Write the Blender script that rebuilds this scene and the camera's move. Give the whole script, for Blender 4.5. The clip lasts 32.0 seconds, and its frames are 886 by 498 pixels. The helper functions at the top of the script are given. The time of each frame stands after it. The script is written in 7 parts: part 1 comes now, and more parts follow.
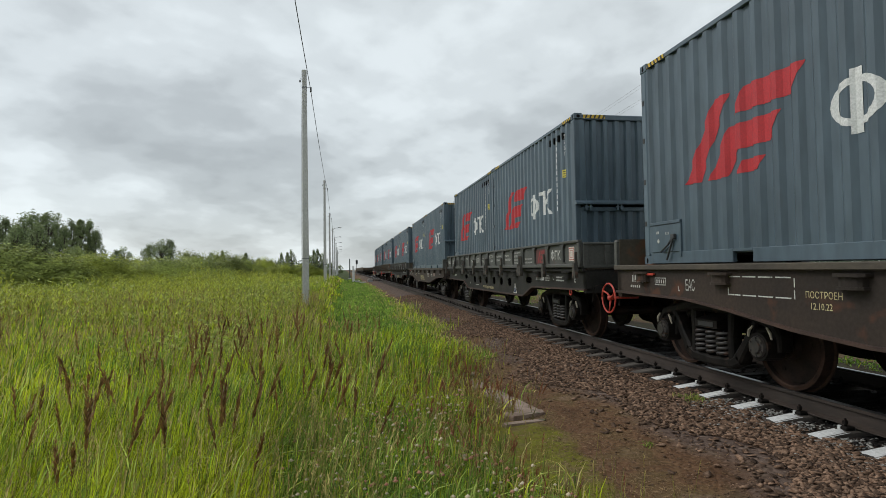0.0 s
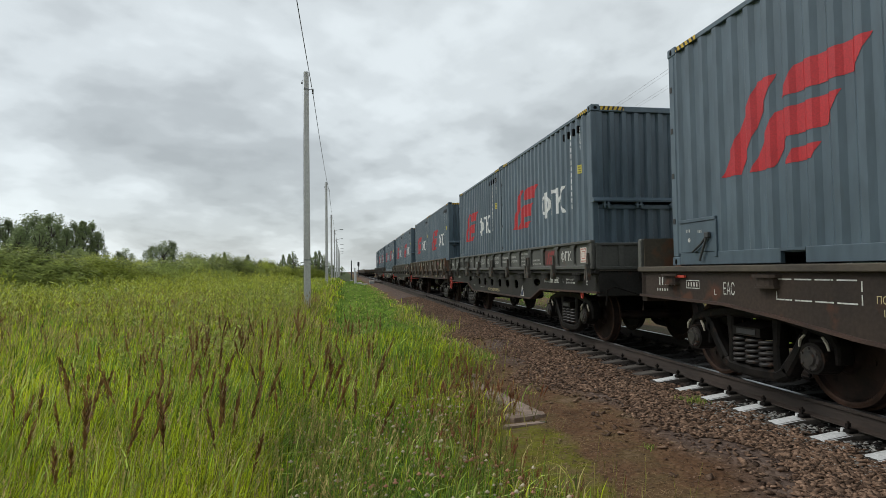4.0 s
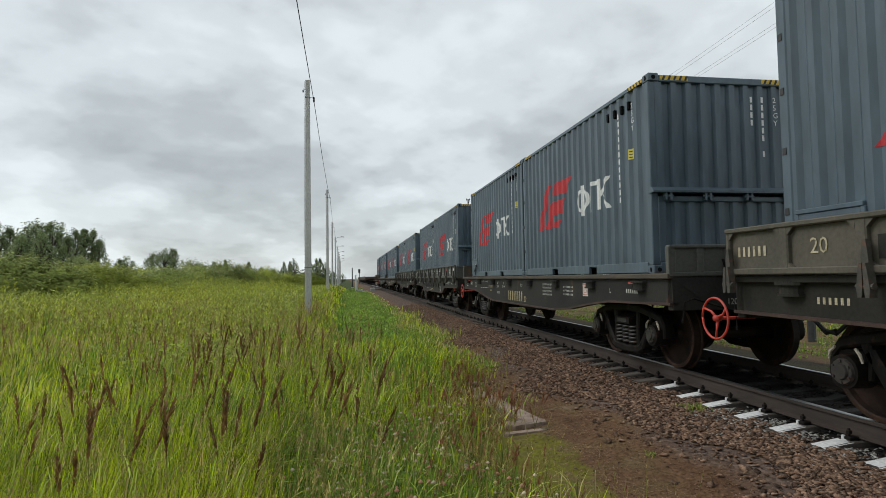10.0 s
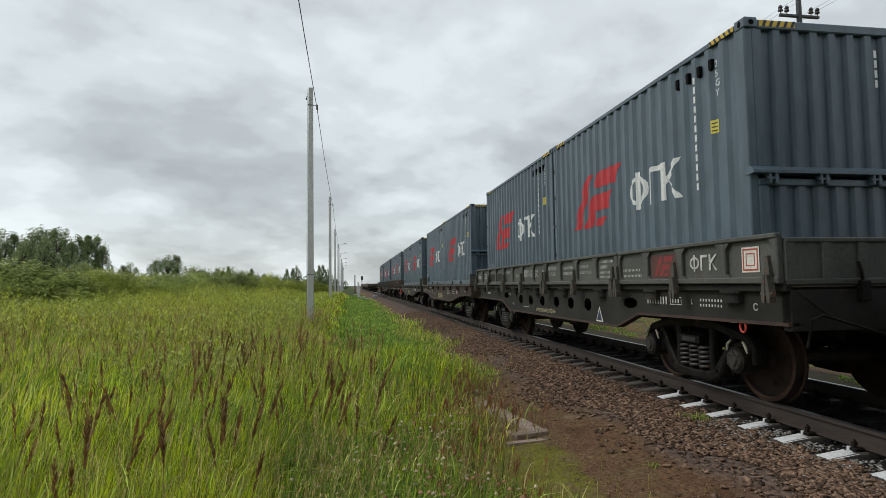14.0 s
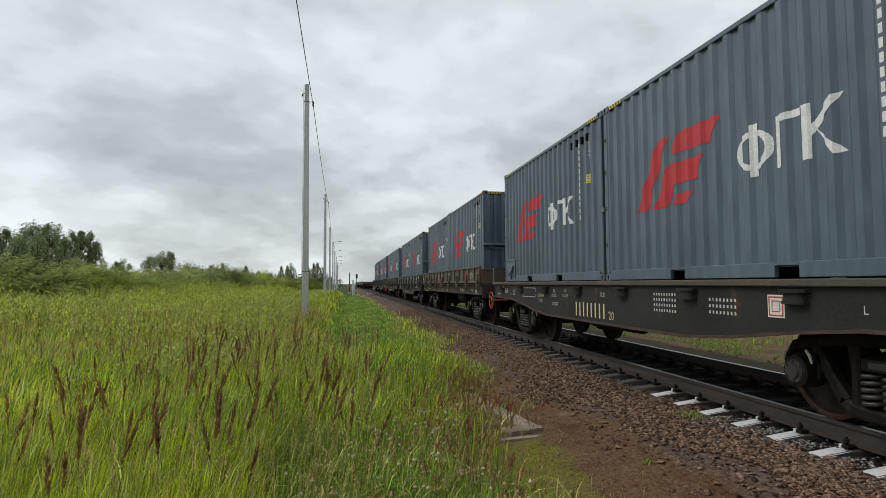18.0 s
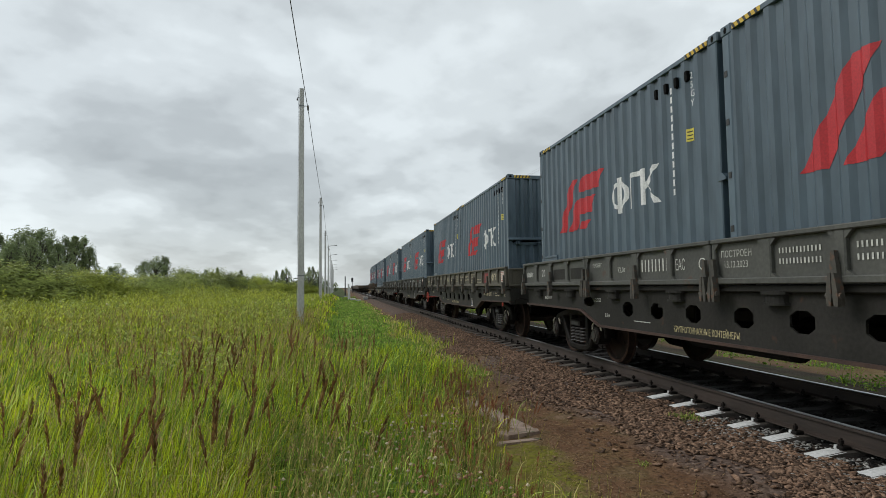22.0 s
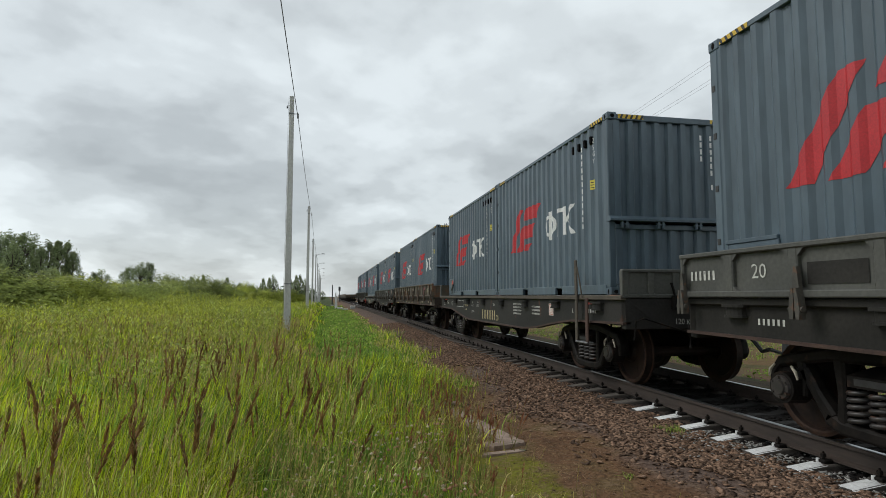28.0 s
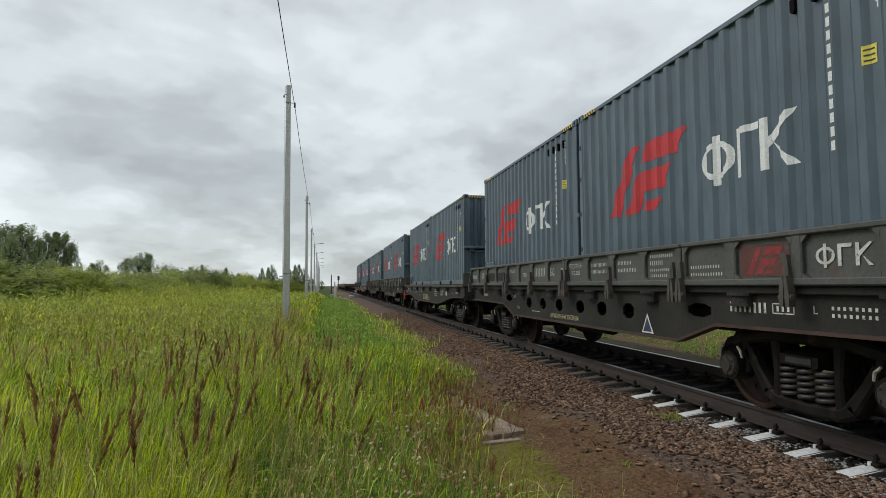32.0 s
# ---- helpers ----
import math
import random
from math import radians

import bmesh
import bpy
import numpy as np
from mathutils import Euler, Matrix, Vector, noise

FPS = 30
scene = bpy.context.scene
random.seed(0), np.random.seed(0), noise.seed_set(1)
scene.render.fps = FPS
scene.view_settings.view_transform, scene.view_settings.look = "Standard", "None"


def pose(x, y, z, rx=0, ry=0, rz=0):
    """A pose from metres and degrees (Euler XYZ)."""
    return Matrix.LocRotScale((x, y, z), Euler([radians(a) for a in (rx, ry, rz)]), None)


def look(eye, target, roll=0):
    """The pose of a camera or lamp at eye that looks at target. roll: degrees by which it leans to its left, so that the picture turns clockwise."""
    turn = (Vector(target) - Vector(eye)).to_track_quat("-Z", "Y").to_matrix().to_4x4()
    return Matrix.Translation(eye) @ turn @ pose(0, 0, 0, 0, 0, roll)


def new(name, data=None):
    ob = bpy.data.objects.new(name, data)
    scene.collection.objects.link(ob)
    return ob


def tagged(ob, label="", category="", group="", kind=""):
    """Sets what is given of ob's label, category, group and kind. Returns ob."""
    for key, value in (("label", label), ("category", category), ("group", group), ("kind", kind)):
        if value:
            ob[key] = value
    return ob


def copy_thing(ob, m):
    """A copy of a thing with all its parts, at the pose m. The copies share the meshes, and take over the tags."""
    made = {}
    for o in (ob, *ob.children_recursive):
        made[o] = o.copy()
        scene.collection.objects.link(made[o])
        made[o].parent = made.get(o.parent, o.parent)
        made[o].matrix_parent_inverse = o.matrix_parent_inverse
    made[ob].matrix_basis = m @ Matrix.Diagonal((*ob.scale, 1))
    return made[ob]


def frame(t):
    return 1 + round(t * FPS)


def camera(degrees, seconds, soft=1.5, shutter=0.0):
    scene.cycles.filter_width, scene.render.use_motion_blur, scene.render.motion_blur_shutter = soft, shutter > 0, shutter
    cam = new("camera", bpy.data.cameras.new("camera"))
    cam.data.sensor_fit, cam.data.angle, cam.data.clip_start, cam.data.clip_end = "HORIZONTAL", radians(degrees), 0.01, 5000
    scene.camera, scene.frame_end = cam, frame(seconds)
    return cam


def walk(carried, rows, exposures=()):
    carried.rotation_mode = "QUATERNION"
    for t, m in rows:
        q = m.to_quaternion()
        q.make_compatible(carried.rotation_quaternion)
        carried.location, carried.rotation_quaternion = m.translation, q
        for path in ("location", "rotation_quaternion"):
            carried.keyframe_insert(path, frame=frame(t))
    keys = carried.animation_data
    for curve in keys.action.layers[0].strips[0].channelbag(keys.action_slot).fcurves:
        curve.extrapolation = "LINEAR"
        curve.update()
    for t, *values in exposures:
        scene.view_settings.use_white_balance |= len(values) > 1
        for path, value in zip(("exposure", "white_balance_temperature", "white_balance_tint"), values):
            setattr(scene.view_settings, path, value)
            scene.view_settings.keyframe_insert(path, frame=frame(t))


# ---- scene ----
cam = camera(75.24, 32.0, soft=0.8)
STAND = Vector((-5.492, 0.0, 1.320))   # eye above the rail heads; the track runs along y, rail heads at z = 0
# camera: seconds, heading, tilt, lean in degrees and the small drift of its stand in metres
PATH = [
    (0, 9.63, 1.91, -0.87, -0.007, 0.009, 0.019),
    (0.5, 9.62, 1.94, -0.61, -0.008, 0.014, 0.013),
    (1, 9.58, 1.95, -0.35, 0.003, 0.018, 0.004),
    (1.5, 9.55, 1.91, -0.40, 0.008, 0.019, -0.002),
    (2, 9.56, 1.89, -0.72, 0.006, 0.016, 0.005),
    (2.5, 9.59, 1.98, -0.46, 0.000, 0.010, -0.007),
    (3, 9.55, 2.00, -1.01, 0.005, 0.023, -0.002),
    (3.5, 9.46, 2.03, -0.75, 0.008, 0.028, 0.007),
    (5.5, 9.38, 2.53, -0.88, -0.014, -0.005, 0.011),
    (6, 9.37, 2.50, -1.08, 0.004, 0.005, 0.014),
    (6.5, 9.30, 2.58, -1.16, 0.010, 0.009, 0.014),
    (7, 9.27, 2.60, -1.36, 0.026, 0.020, -0.001),
    (7.5, 9.15, 2.57, -1.36, 0.017, 0.006, -0.001),
    (8, 9.19, 2.50, -1.17, 0.019, 0.008, 0.009),
    (8.5, 9.21, 2.58, -0.86, 0.013, 0.005, 0.013),
    (9, 9.24, 2.70, -0.88, 0.009, -0.007, 0.007),
    (9.5, 9.34, 2.76, -0.75, 0.011, 0.002, 0.000),
    (10, 9.39, 2.82, -0.87, -0.002, -0.008, 0.017),
    (10.5, 9.40, 2.96, -1.09, 0.002, -0.001, 0.007),
    (11, 9.37, 3.08, -0.49, 0.011, 0.003, -0.001),
    (11.5, 9.38, 3.22, -0.73, -0.009, -0.003, 0.021),
    (12, 9.30, 3.33, -1.12, 0.006, 0.007, 0.018),
    (12.5, 9.31, 3.47, -1.11, 0.005, 0.004, 0.011),
    (13, 9.27, 3.53, -1.19, 0.013, 0.008, 0.013),
    (13.5, 9.23, 3.51, -1.04, 0.015, 0.004, 0.010),
    (14, 9.12, 3.53, -0.74, 0.017, 0.010, 0.028),
    (14.5, 8.64, 3.57, -0.84, 0.011, -0.000, 0.017),
    (16.5, 9.33, 3.94, 0.30, 0.002, 0.010, -0.005),
    (17, 9.38, 3.88, -0.26, 0.008, 0.005, 0.003),
    (17.5, 9.47, 3.54, -0.32, 0.006, 0.003, 0.002),
    (18, 9.62, 3.40, -0.30, 0.005, 0.015, -0.001),
    (18.5, 9.76, 3.50, -0.51, 0.005, 0.013, 0.006),
    (19, 9.90, 3.66, -0.59, -0.014, -0.000, 0.020),
    (19.5, 9.91, 3.77, -0.94, -0.002, 0.002, 0.011),
    (20, 9.92, 3.90, -0.77, -0.003, 0.003, 0.005),
    (20.5, 10.00, 3.91, -0.53, 0.010, 0.009, 0.009),
    (21, 10.03, 3.91, -0.22, 0.004, 0.010, 0.003),
    (21.5, 10.03, 3.89, -0.19, 0.002, 0.010, 0.006),
    (22, 10.07, 3.71, -0.64, -0.002, 0.004, 0.008),
    (22.5, 10.12, 3.73, -0.16, 0.005, 0.014, -0.005),
    (23, 10.21, 3.74, -0.16, 0.000, -0.000, -0.000),
    (23.5, 10.21, 3.66, -0.10, 0.003, 0.015, 0.009),
    (24, 10.21, 3.79, -0.14, 0.000, 0.016, 0.001),
    (24.5, 10.29, 3.87, -0.19, 0.001, 0.006, 0.004),
    (25, 10.45, 4.09, -0.09, 0.016, 0.020, -0.001),
    (25.5, 10.72, 4.27, -0.07, 0.015, 0.007, 0.001),
    (27.5, 11.12, 4.67, -0.22, 0.013, 0.003, -0.002),
    (28, 11.25, 4.71, 0.06, 0.002, 0.003, 0.003),
    (28.5, 11.27, 4.65, -0.06, 0.007, 0.015, 0.014),
    (29, 11.32, 4.70, -0.28, 0.006, 0.011, 0.008),
    (29.5, 11.44, 4.78, -0.24, 0.002, 0.013, 0.010),
    (30, 11.44, 4.83, -0.43, 0.007, 0.012, 0.010),
    (30.5, 11.42, 4.77, -0.16, 0.005, 0.020, 0.011),
    (31, 11.35, 4.38, -0.27, 0.010, 0.007, 0.002),
    (31.5, 11.32, 3.61, -0.42, 0.016, 0.016, 0.005),
    (32, 11.38, 3.59, -0.30, 0.009, 0.013, 0.015),
]

def view(heading, tilt, lean, dx, dy, dz):
    a, p, r = radians(heading), radians(tilt), radians(lean)
    f = Vector((math.sin(a) * math.cos(p), math.cos(a) * math.cos(p), math.sin(p)))
    right = Vector((math.cos(a), -math.sin(a), 0))
    up = right.cross(f)
    x = right * math.cos(r) + up * math.sin(r)
    y = up * math.cos(r) - right * math.sin(r)
    m = Matrix((x, y, -f)).transposed().to_4x4()
    return Matrix.Translation(STAND + Vector((dx, dy, dz))) @ m


walk(cam, [(row[0], view(*row[1:])) for row in PATH])

# ---- light: a closed overcast sky, a broad weak sun behind it ----
SUN_EL, SUN_AZ = radians(42), radians(292)
world = bpy.data.worlds.new("overcast")
scene.world = world
world.use_nodes = True
wt = world.node_tree
wt.nodes.clear()


def wn(kind, **kw):
    n = wt.nodes.new(kind)
    for k, v in kw.items():
        n.inputs[k.replace("_", " ")].default_value = v
    return n


w_out = wn("ShaderNodeOutputWorld")
sky = wn("ShaderNodeTexSky")
sky.sky_type, sky.sun_disc, sky.sun_elevation, sky.sun_rotation = "NISHITA", False, SUN_EL, SUN_AZ
bg_sky = wn("ShaderNodeBackground", Strength=0.012)
wt.links.new(sky.outputs[0], bg_sky.inputs[0])
# cloud deck: directions projected on a flat layer overhead
w_co = wn("ShaderNodeTexCoord")
w_sep = wn("ShaderNodeSeparateXYZ")
wt.links.new(w_co.outputs["Generated"], w_sep.inputs[0])


def wmath(op, a, b=0.0, clamp=False):
    n = wt.nodes.new("ShaderNodeMath")
    n.operation, n.use_clamp = op, clamp
    for i, v in enumerate((a, b)):
        if isinstance(v, (int, float)):
            n.inputs[i].default_value = v
        else:
            wt.links.new(v, n.inputs[i])
    return n.outputs[0]


w_h = wmath("ADD", wmath("MAXIMUM", w_sep.outputs[2], 0.0), 0.34)
w_xy = wn("ShaderNodeCombineXYZ")
wt.links.new(wmath("DIVIDE", w_sep.outputs[0], w_h), w_xy.inputs[0])
wt.links.new(wmath("DIVIDE", w_sep.outputs[1], w_h), w_xy.inputs[1])
w_map = wn("ShaderNodeMapping")
w_map.inputs["Location"].default_value = (39.42, 47.97, 0.0)
w_map.inputs["Rotation"].default_value = (0, 0, -0.676)
wt.links.new(w_xy.outputs[0], w_map.inputs[0])
w_big = wn("ShaderNodeTexNoise", Scale=1.0, Detail=5.0, Roughness=0.5, Distortion=0.25)
wt.links.new(w_map.outputs[0], w_big.inputs["Vector"])
w_small = wn("ShaderNodeTexNoise", Scale=5.5, Detail=5.0, Roughness=0.5, Distortion=0.1)
wt.links.new(w_map.outputs[0], w_small.inputs["Vector"])
w_mix = wmath("ADD", w_big.outputs[0], wmath("MULTIPLY", wmath("SUBTRACT", w_small.outputs[0], 0.5), 0.20))
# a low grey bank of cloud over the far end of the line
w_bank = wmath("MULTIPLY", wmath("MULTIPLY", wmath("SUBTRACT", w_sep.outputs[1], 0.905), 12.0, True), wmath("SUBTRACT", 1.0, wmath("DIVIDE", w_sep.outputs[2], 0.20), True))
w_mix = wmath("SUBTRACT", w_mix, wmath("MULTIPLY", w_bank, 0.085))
w_ramp = wn("ShaderNodeValToRGB")
w_ramp.color_ramp.interpolation = "EASE"
CLOUD = ((0.33, 0.445), (0.39, 0.520), (0.44, 0.615), (0.49, 0.730), (0.54, 0.830), (0.60, 0.890))
for pos, val in CLOUD:
    el = w_ramp.color_ramp.elements.new(pos)
    el.color = (val * 0.925, val, val * 1.025, 1)
w_ramp.color_ramp.elements.remove(w_ramp.color_ramp.elements[0])
w_ramp.color_ramp.elements.remove(w_ramp.color_ramp.elements[-1])
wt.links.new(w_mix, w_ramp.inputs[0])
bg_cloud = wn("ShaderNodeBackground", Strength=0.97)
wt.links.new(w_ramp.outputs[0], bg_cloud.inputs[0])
w_add = wn("ShaderNodeAddShader")
wt.links.new(bg_sky.outputs[0], w_add.inputs[0])
wt.links.new(bg_cloud.outputs[0], w_add.inputs[1])
wt.links.new(w_add.outputs[0], w_out.inputs[0])

sun = new("sun", bpy.data.lights.new("sun", "SUN"))
sun.data.energy, sun.data.angle, sun.data.color = 1.35, radians(28), (1.0, 0.97, 0.92)
sun.matrix_world = look((0, 0, 0), (-math.sin(SUN_AZ) * math.cos(SUN_EL), -math.cos(SUN_AZ) * math.cos(SUN_EL), -math.sin(SUN_EL)))
sun.location = (0, 0, 60)
scene.view_settings.exposure = 0.0

# ---- materials ----


def surf(name, c1, c2, scale=6.0, rough=0.7, bump=0.15, metal=0.0, fine=60.0, wear=None, wear_at=0.62, wear_scale=2.5, vary=0.0, island=False, lo=0.35, hi=0.65, spec=0.5, stretch=(1, 1, 1), dist=0.01):
    """A two-scale surface: large patches from c1 to c2, fine grain in colour and relief, and spots of wear."""
    m = bpy.data.materials.new(name)
    m.use_nodes = True
    t = m.node_tree
    b = t.nodes["Principled BSDF"]
    b.inputs["Roughness"].default_value, b.inputs["Metallic"].default_value = rough, metal
    b.inputs["Specular IOR Level"].default_value = spec
    co = t.nodes.new("ShaderNodeTexCoord")
    mp = t.nodes.new("ShaderNodeMapping")
    mp.inputs["Scale"].default_value = stretch
    t.links.new(co.outputs["Object"], mp.inputs[0])

    def noise_at(sc, detail=4.0):
        n = t.nodes.new("ShaderNodeTexNoise")
        n.inputs["Scale"].default_value, n.inputs["Detail"].default_value = sc, detail
        t.links.new(mp.outputs[0], n.inputs["Vector"])
        return n.outputs[0]

    def ramp(v, p0, p1, a, c):
        r = t.nodes.new("ShaderNodeValToRGB")
        e = r.color_ramp.elements
        e[0].position, e[0].color, e[1].position, e[1].color = p0, (*a, 1), p1, (*c, 1)
        t.links.new(v, r.inputs[0])
        return r.outputs[0]

    def mix(kind, fac, a, c):
        n = t.nodes.new("ShaderNodeMix")
        n.data_type, n.blend_type = "RGBA", kind
        for sock, v in ((n.inputs[0], fac), (n.inputs[6], a), (n.inputs[7], c)):
            if isinstance(v, (int, float)):
                sock.default_value = v
            elif isinstance(v, tuple):
                sock.default_value = (*v, 1)
            else:
                t.links.new(v, sock)
        return n.outputs[2]

    fine_v = noise_at(fine, 3.0)
    col = ramp(noise_at(scale), lo, hi, c1, c2)
    col = mix("MULTIPLY", 1.0, col, ramp(fine_v, 0.25, 0.75, (0.78, 0.78, 0.78), (1.18, 1.18, 1.18)))
    if wear:
        w = ramp(noise_at(wear_scale, 7.0), wear_at, wear_at + 0.08, (0, 0, 0), (1, 1, 1))
        col = mix("MIX", w, col, wear)
    if vary or island:
        if island:
            g = t.nodes.new("ShaderNodeNewGeometry").outputs["Random Per Island"]
        else:
            g = t.nodes.new("ShaderNodeObjectInfo").outputs["Random"]
        a = 1 - vary
        col = mix("MULTIPLY", 1.0, col, ramp(g, 0.0, 1.0, (a, a, a), (1 + vary, 1 + vary * 0.95, 1 + vary * 0.85)))
    t.links.new(col, b.inputs["Base Color"])
    if bump:
        bn = t.nodes.new("ShaderNodeBump")
        bn.inputs["Strength"].default_value, bn.inputs["Distance"].default_value = bump, dist
        t.links.new(fine_v, bn.inputs["Height"])
        t.links.new(bn.outputs[0], b.inputs["Normal"])
    return m


M = {}
M["cont"] = surf("container paint", (0.060, 0.090, 0.115), (0.082, 0.118, 0.147), 1.3, 0.40, 0.05, spec=0.5, fine=9, wear=(0.05, 0.062, 0.07), wear_at=0.66, wear_scale=1.8, vary=0.10, stretch=(1, 1, 0.25))
# near black that stands in for shade inside vents, pockets and casting holes
M["cont_in"] = surf("black for hole shade", (0.004, 0.004, 0.004), (0.008, 0.008, 0.008), 8, 0.9, 0, spec=0.1)
M["red"] = surf("red emblem paint", (0.42, 0.012, 0.018), (0.50, 0.020, 0.026), 2, 0.5, 0.03)
M["red_old"] = surf("faded red paint", (0.20, 0.020, 0.020), (0.28, 0.032, 0.030), 5, 0.7, 0.05, wear=(0.10, 0.04, 0.035), wear_at=0.58, wear_scale=18)
M["red_dull"] = surf("dull red panel paint", (0.075, 0.030, 0.026), (0.11, 0.036, 0.030), 4, 0.75, 0.05, wear=(0.07, 0.06, 0.05), wear_at=0.55, wear_scale=12)
M["white"] = surf("white marking paint", (0.62, 0.63, 0.62), (0.72, 0.72, 0.71), 5, 0.6, 0.05)
M["mark"] = surf("worn white stencil", (0.42, 0.42, 0.39), (0.58, 0.58, 0.54), 14, 0.7, 0.05, wear=(0.10, 0.10, 0.09), wear_at=0.60, wear_scale=30)
M["mark_tan"] = surf("tanned white stencil", (0.36, 0.31, 0.20), (0.52, 0.46, 0.32), 12, 0.7, 0.05, wear=(0.12, 0.10, 0.07), wear_at=0.60, wear_scale=30)
M["mark_y"] = surf("yellowish stencil", (0.46, 0.39, 0.20), (0.58, 0.50, 0.28), 10, 0.7, 0.05, wear=(0.16, 0.13, 0.08), wear_at=0.62, wear_scale=30)
M["yellow"] = surf("yellow warning paint", (0.55, 0.34, 0.02), (0.62, 0.42, 0.04), 6, 0.5, 0.03)
M["black"] = surf("black warning paint", (0.015, 0.015, 0.015), (0.03, 0.03, 0.03), 6, 0.6, 0.03)
M["sticker"] = surf("yellow sticker", (0.62, 0.52, 0.05), (0.70, 0.60, 0.10), 20, 0.5, 0)
M["orange"] = surf("orange fitting paint", (0.45, 0.16, 0.03), (0.36, 0.11, 0.03), 9, 0.6, 0.08)
M["sign"] = surf("sign white", (0.60, 0.56, 0.50), (0.68, 0.64, 0.58), 14, 0.6, 0.02)
M["sign_red"] = surf("sign red", (0.35, 0.05, 0.03), (0.42, 0.07, 0.04), 14, 0.6, 0.02)
RUST = (0.085, 0.040, 0.026)
M["A1"] = surf("grey green wagon paint", (0.055, 0.056, 0.050), (0.080, 0.080, 0.071), 1.6, 0.62, 0.12, fine=26, wear=RUST, wear_at=0.67, wear_scale=3, vary=0.06)
M["A1s"] = surf("dark frame paint", (0.020, 0.019, 0.017), (0.032, 0.030, 0.027), 1.6, 0.65, 0.12, fine=26, wear=RUST, wear_at=0.68, wear_scale=3, spec=0.18)
M["A2"] = surf("weathered tan wagon paint", (0.068, 0.061, 0.045), (0.094, 0.083, 0.061), 1.4, 0.7, 0.12, fine=26, wear=RUST, wear_at=0.64, wear_scale=2.6)
M["A2s"] = surf("olive frame paint", (0.021, 0.020, 0.017), (0.032, 0.030, 0.026), 1.6, 0.65, 0.12, fine=26, wear=RUST, wear_at=0.66, wear_scale=3, spec=0.18)
M["B1"] = surf("brown frame paint", (0.034, 0.027, 0.023), (0.052, 0.038, 0.030), 1.3, 0.66, 0.12, fine=26, wear=RUST, wear_at=0.60, wear_scale=2.4, spec=0.18)
M["B2"] = surf("black frame paint", (0.020, 0.020, 0.019), (0.031, 0.029, 0.027), 1.3, 0.62, 0.12, fine=26, wear=RUST, wear_at=0.68, wear_scale=2.6, spec=0.18)
M["C"] = surf("brown olive board paint", (0.060, 0.048, 0.033), (0.090, 0.070, 0.046), 1.3, 0.7, 0.14, fine=22, wear=(0.13, 0.060, 0.030), wear_at=0.55, wear_scale=2.2)
M["Cs"] = surf("rusty dark frame paint", (0.030, 0.024, 0.020), (0.045, 0.034, 0.027), 1.3, 0.66, 0.12, fine=26, wear=RUST, wear_at=0.60, wear_scale=2.4, spec=0.18)
M["latch"] = surf("worn bracket paint", (0.040, 0.038, 0.032), (0.070, 0.062, 0.050), 6, 0.7, 0.15, fine=40, wear=(0.10, 0.055, 0.035), wear_at=0.56, wear_scale=14)
M["latch_tan"] = surf("worn tan bracket paint", (0.050, 0.038, 0.028), (0.095, 0.072, 0.050), 6, 0.75, 0.15, fine=40, wear=(0.12, 0.055, 0.03), wear_at=0.55, wear_scale=14)
M["blue"] = surf("dull blue sign paint", (0.016, 0.032, 0.070), (0.024, 0.045, 0.095), 12, 0.6, 0.02)
M["rusty"] = surf("rust brown edge", (0.036, 0.020, 0.015), (0.064, 0.034, 0.024), 4, 0.8, 0.2, fine=40)
M["deck"] = surf("worn deck boards", (0.055, 0.046, 0.036), (0.085, 0.070, 0.052), 3, 0.85, 0.3, fine=30, stretch=(3, 0.4, 1))
M["bogie"] = surf("oily bogie steel", (0.006, 0.0055, 0.005), (0.014, 0.0115, 0.010), 5, 0.6, 0.2, fine=40, wear=(0.034, 0.021, 0.015), wear_at=0.60, wear_scale=6, spec=0.12)
M["wheel"] = surf("wheel steel", (0.012, 0.009, 0.008), (0.034, 0.020, 0.015), 4, 0.6, 0.1, metal=0.1, fine=40, spec=0.18)
M["tyre"] = surf("rusty wheel rim", (0.022, 0.012, 0.008), (0.046, 0.023, 0.014), 9, 0.7, 0.1, fine=40, spec=0.2)
M["spring"] = surf("oily spring steel", (0.020, 0.019, 0.019), (0.042, 0.036, 0.033), 12, 0.42, 0.1, fine=60, wear=(0.07, 0.035, 0.022), wear_at=0.60, wear_scale=9, spec=0.5)
M["tab"] = surf("cream paint dab", (0.34, 0.31, 0.24), (0.46, 0.43, 0.35), 22, 0.7, 0.1, wear=(0.10, 0.07, 0.05), wear_at=0.60, wear_scale=40)
M["tread"] = surf("polished tread", (0.30, 0.30, 0.30), (0.42, 0.42, 0.42), 10, 0.3, 0.03, metal=1.0)
M["handwheel"] = surf("red handwheel paint", (0.42, 0.035, 0.022), (0.52, 0.06, 0.035), 8, 0.5, 0.05)
M["rail"] = surf("rusty rail side", (0.026, 0.019, 0.015), (0.046, 0.032, 0.025), 5, 0.75, 0.2, fine=30, stretch=(1, 0.2, 1))
M["railtop"] = surf("bright rail head", (0.45, 0.46, 0.47), (0.60, 0.61, 0.62), 7, 0.28, 0.03, metal=1.0, stretch=(1, 0.1, 1))
M["sleeper"] = surf("grey concrete sleeper", (0.060, 0.050, 0.042), (0.105, 0.090, 0.077), 5, 0.9, 0.4, fine=45, vary=0.18)
M["sl_white"] = surf("white painted sleeper end", (0.50, 0.51, 0.51), (0.72, 0.72, 0.71), 7, 0.8, 0.3, fine=45, wear=(0.22, 0.21, 0.19), wear_at=0.64, wear_scale=9)


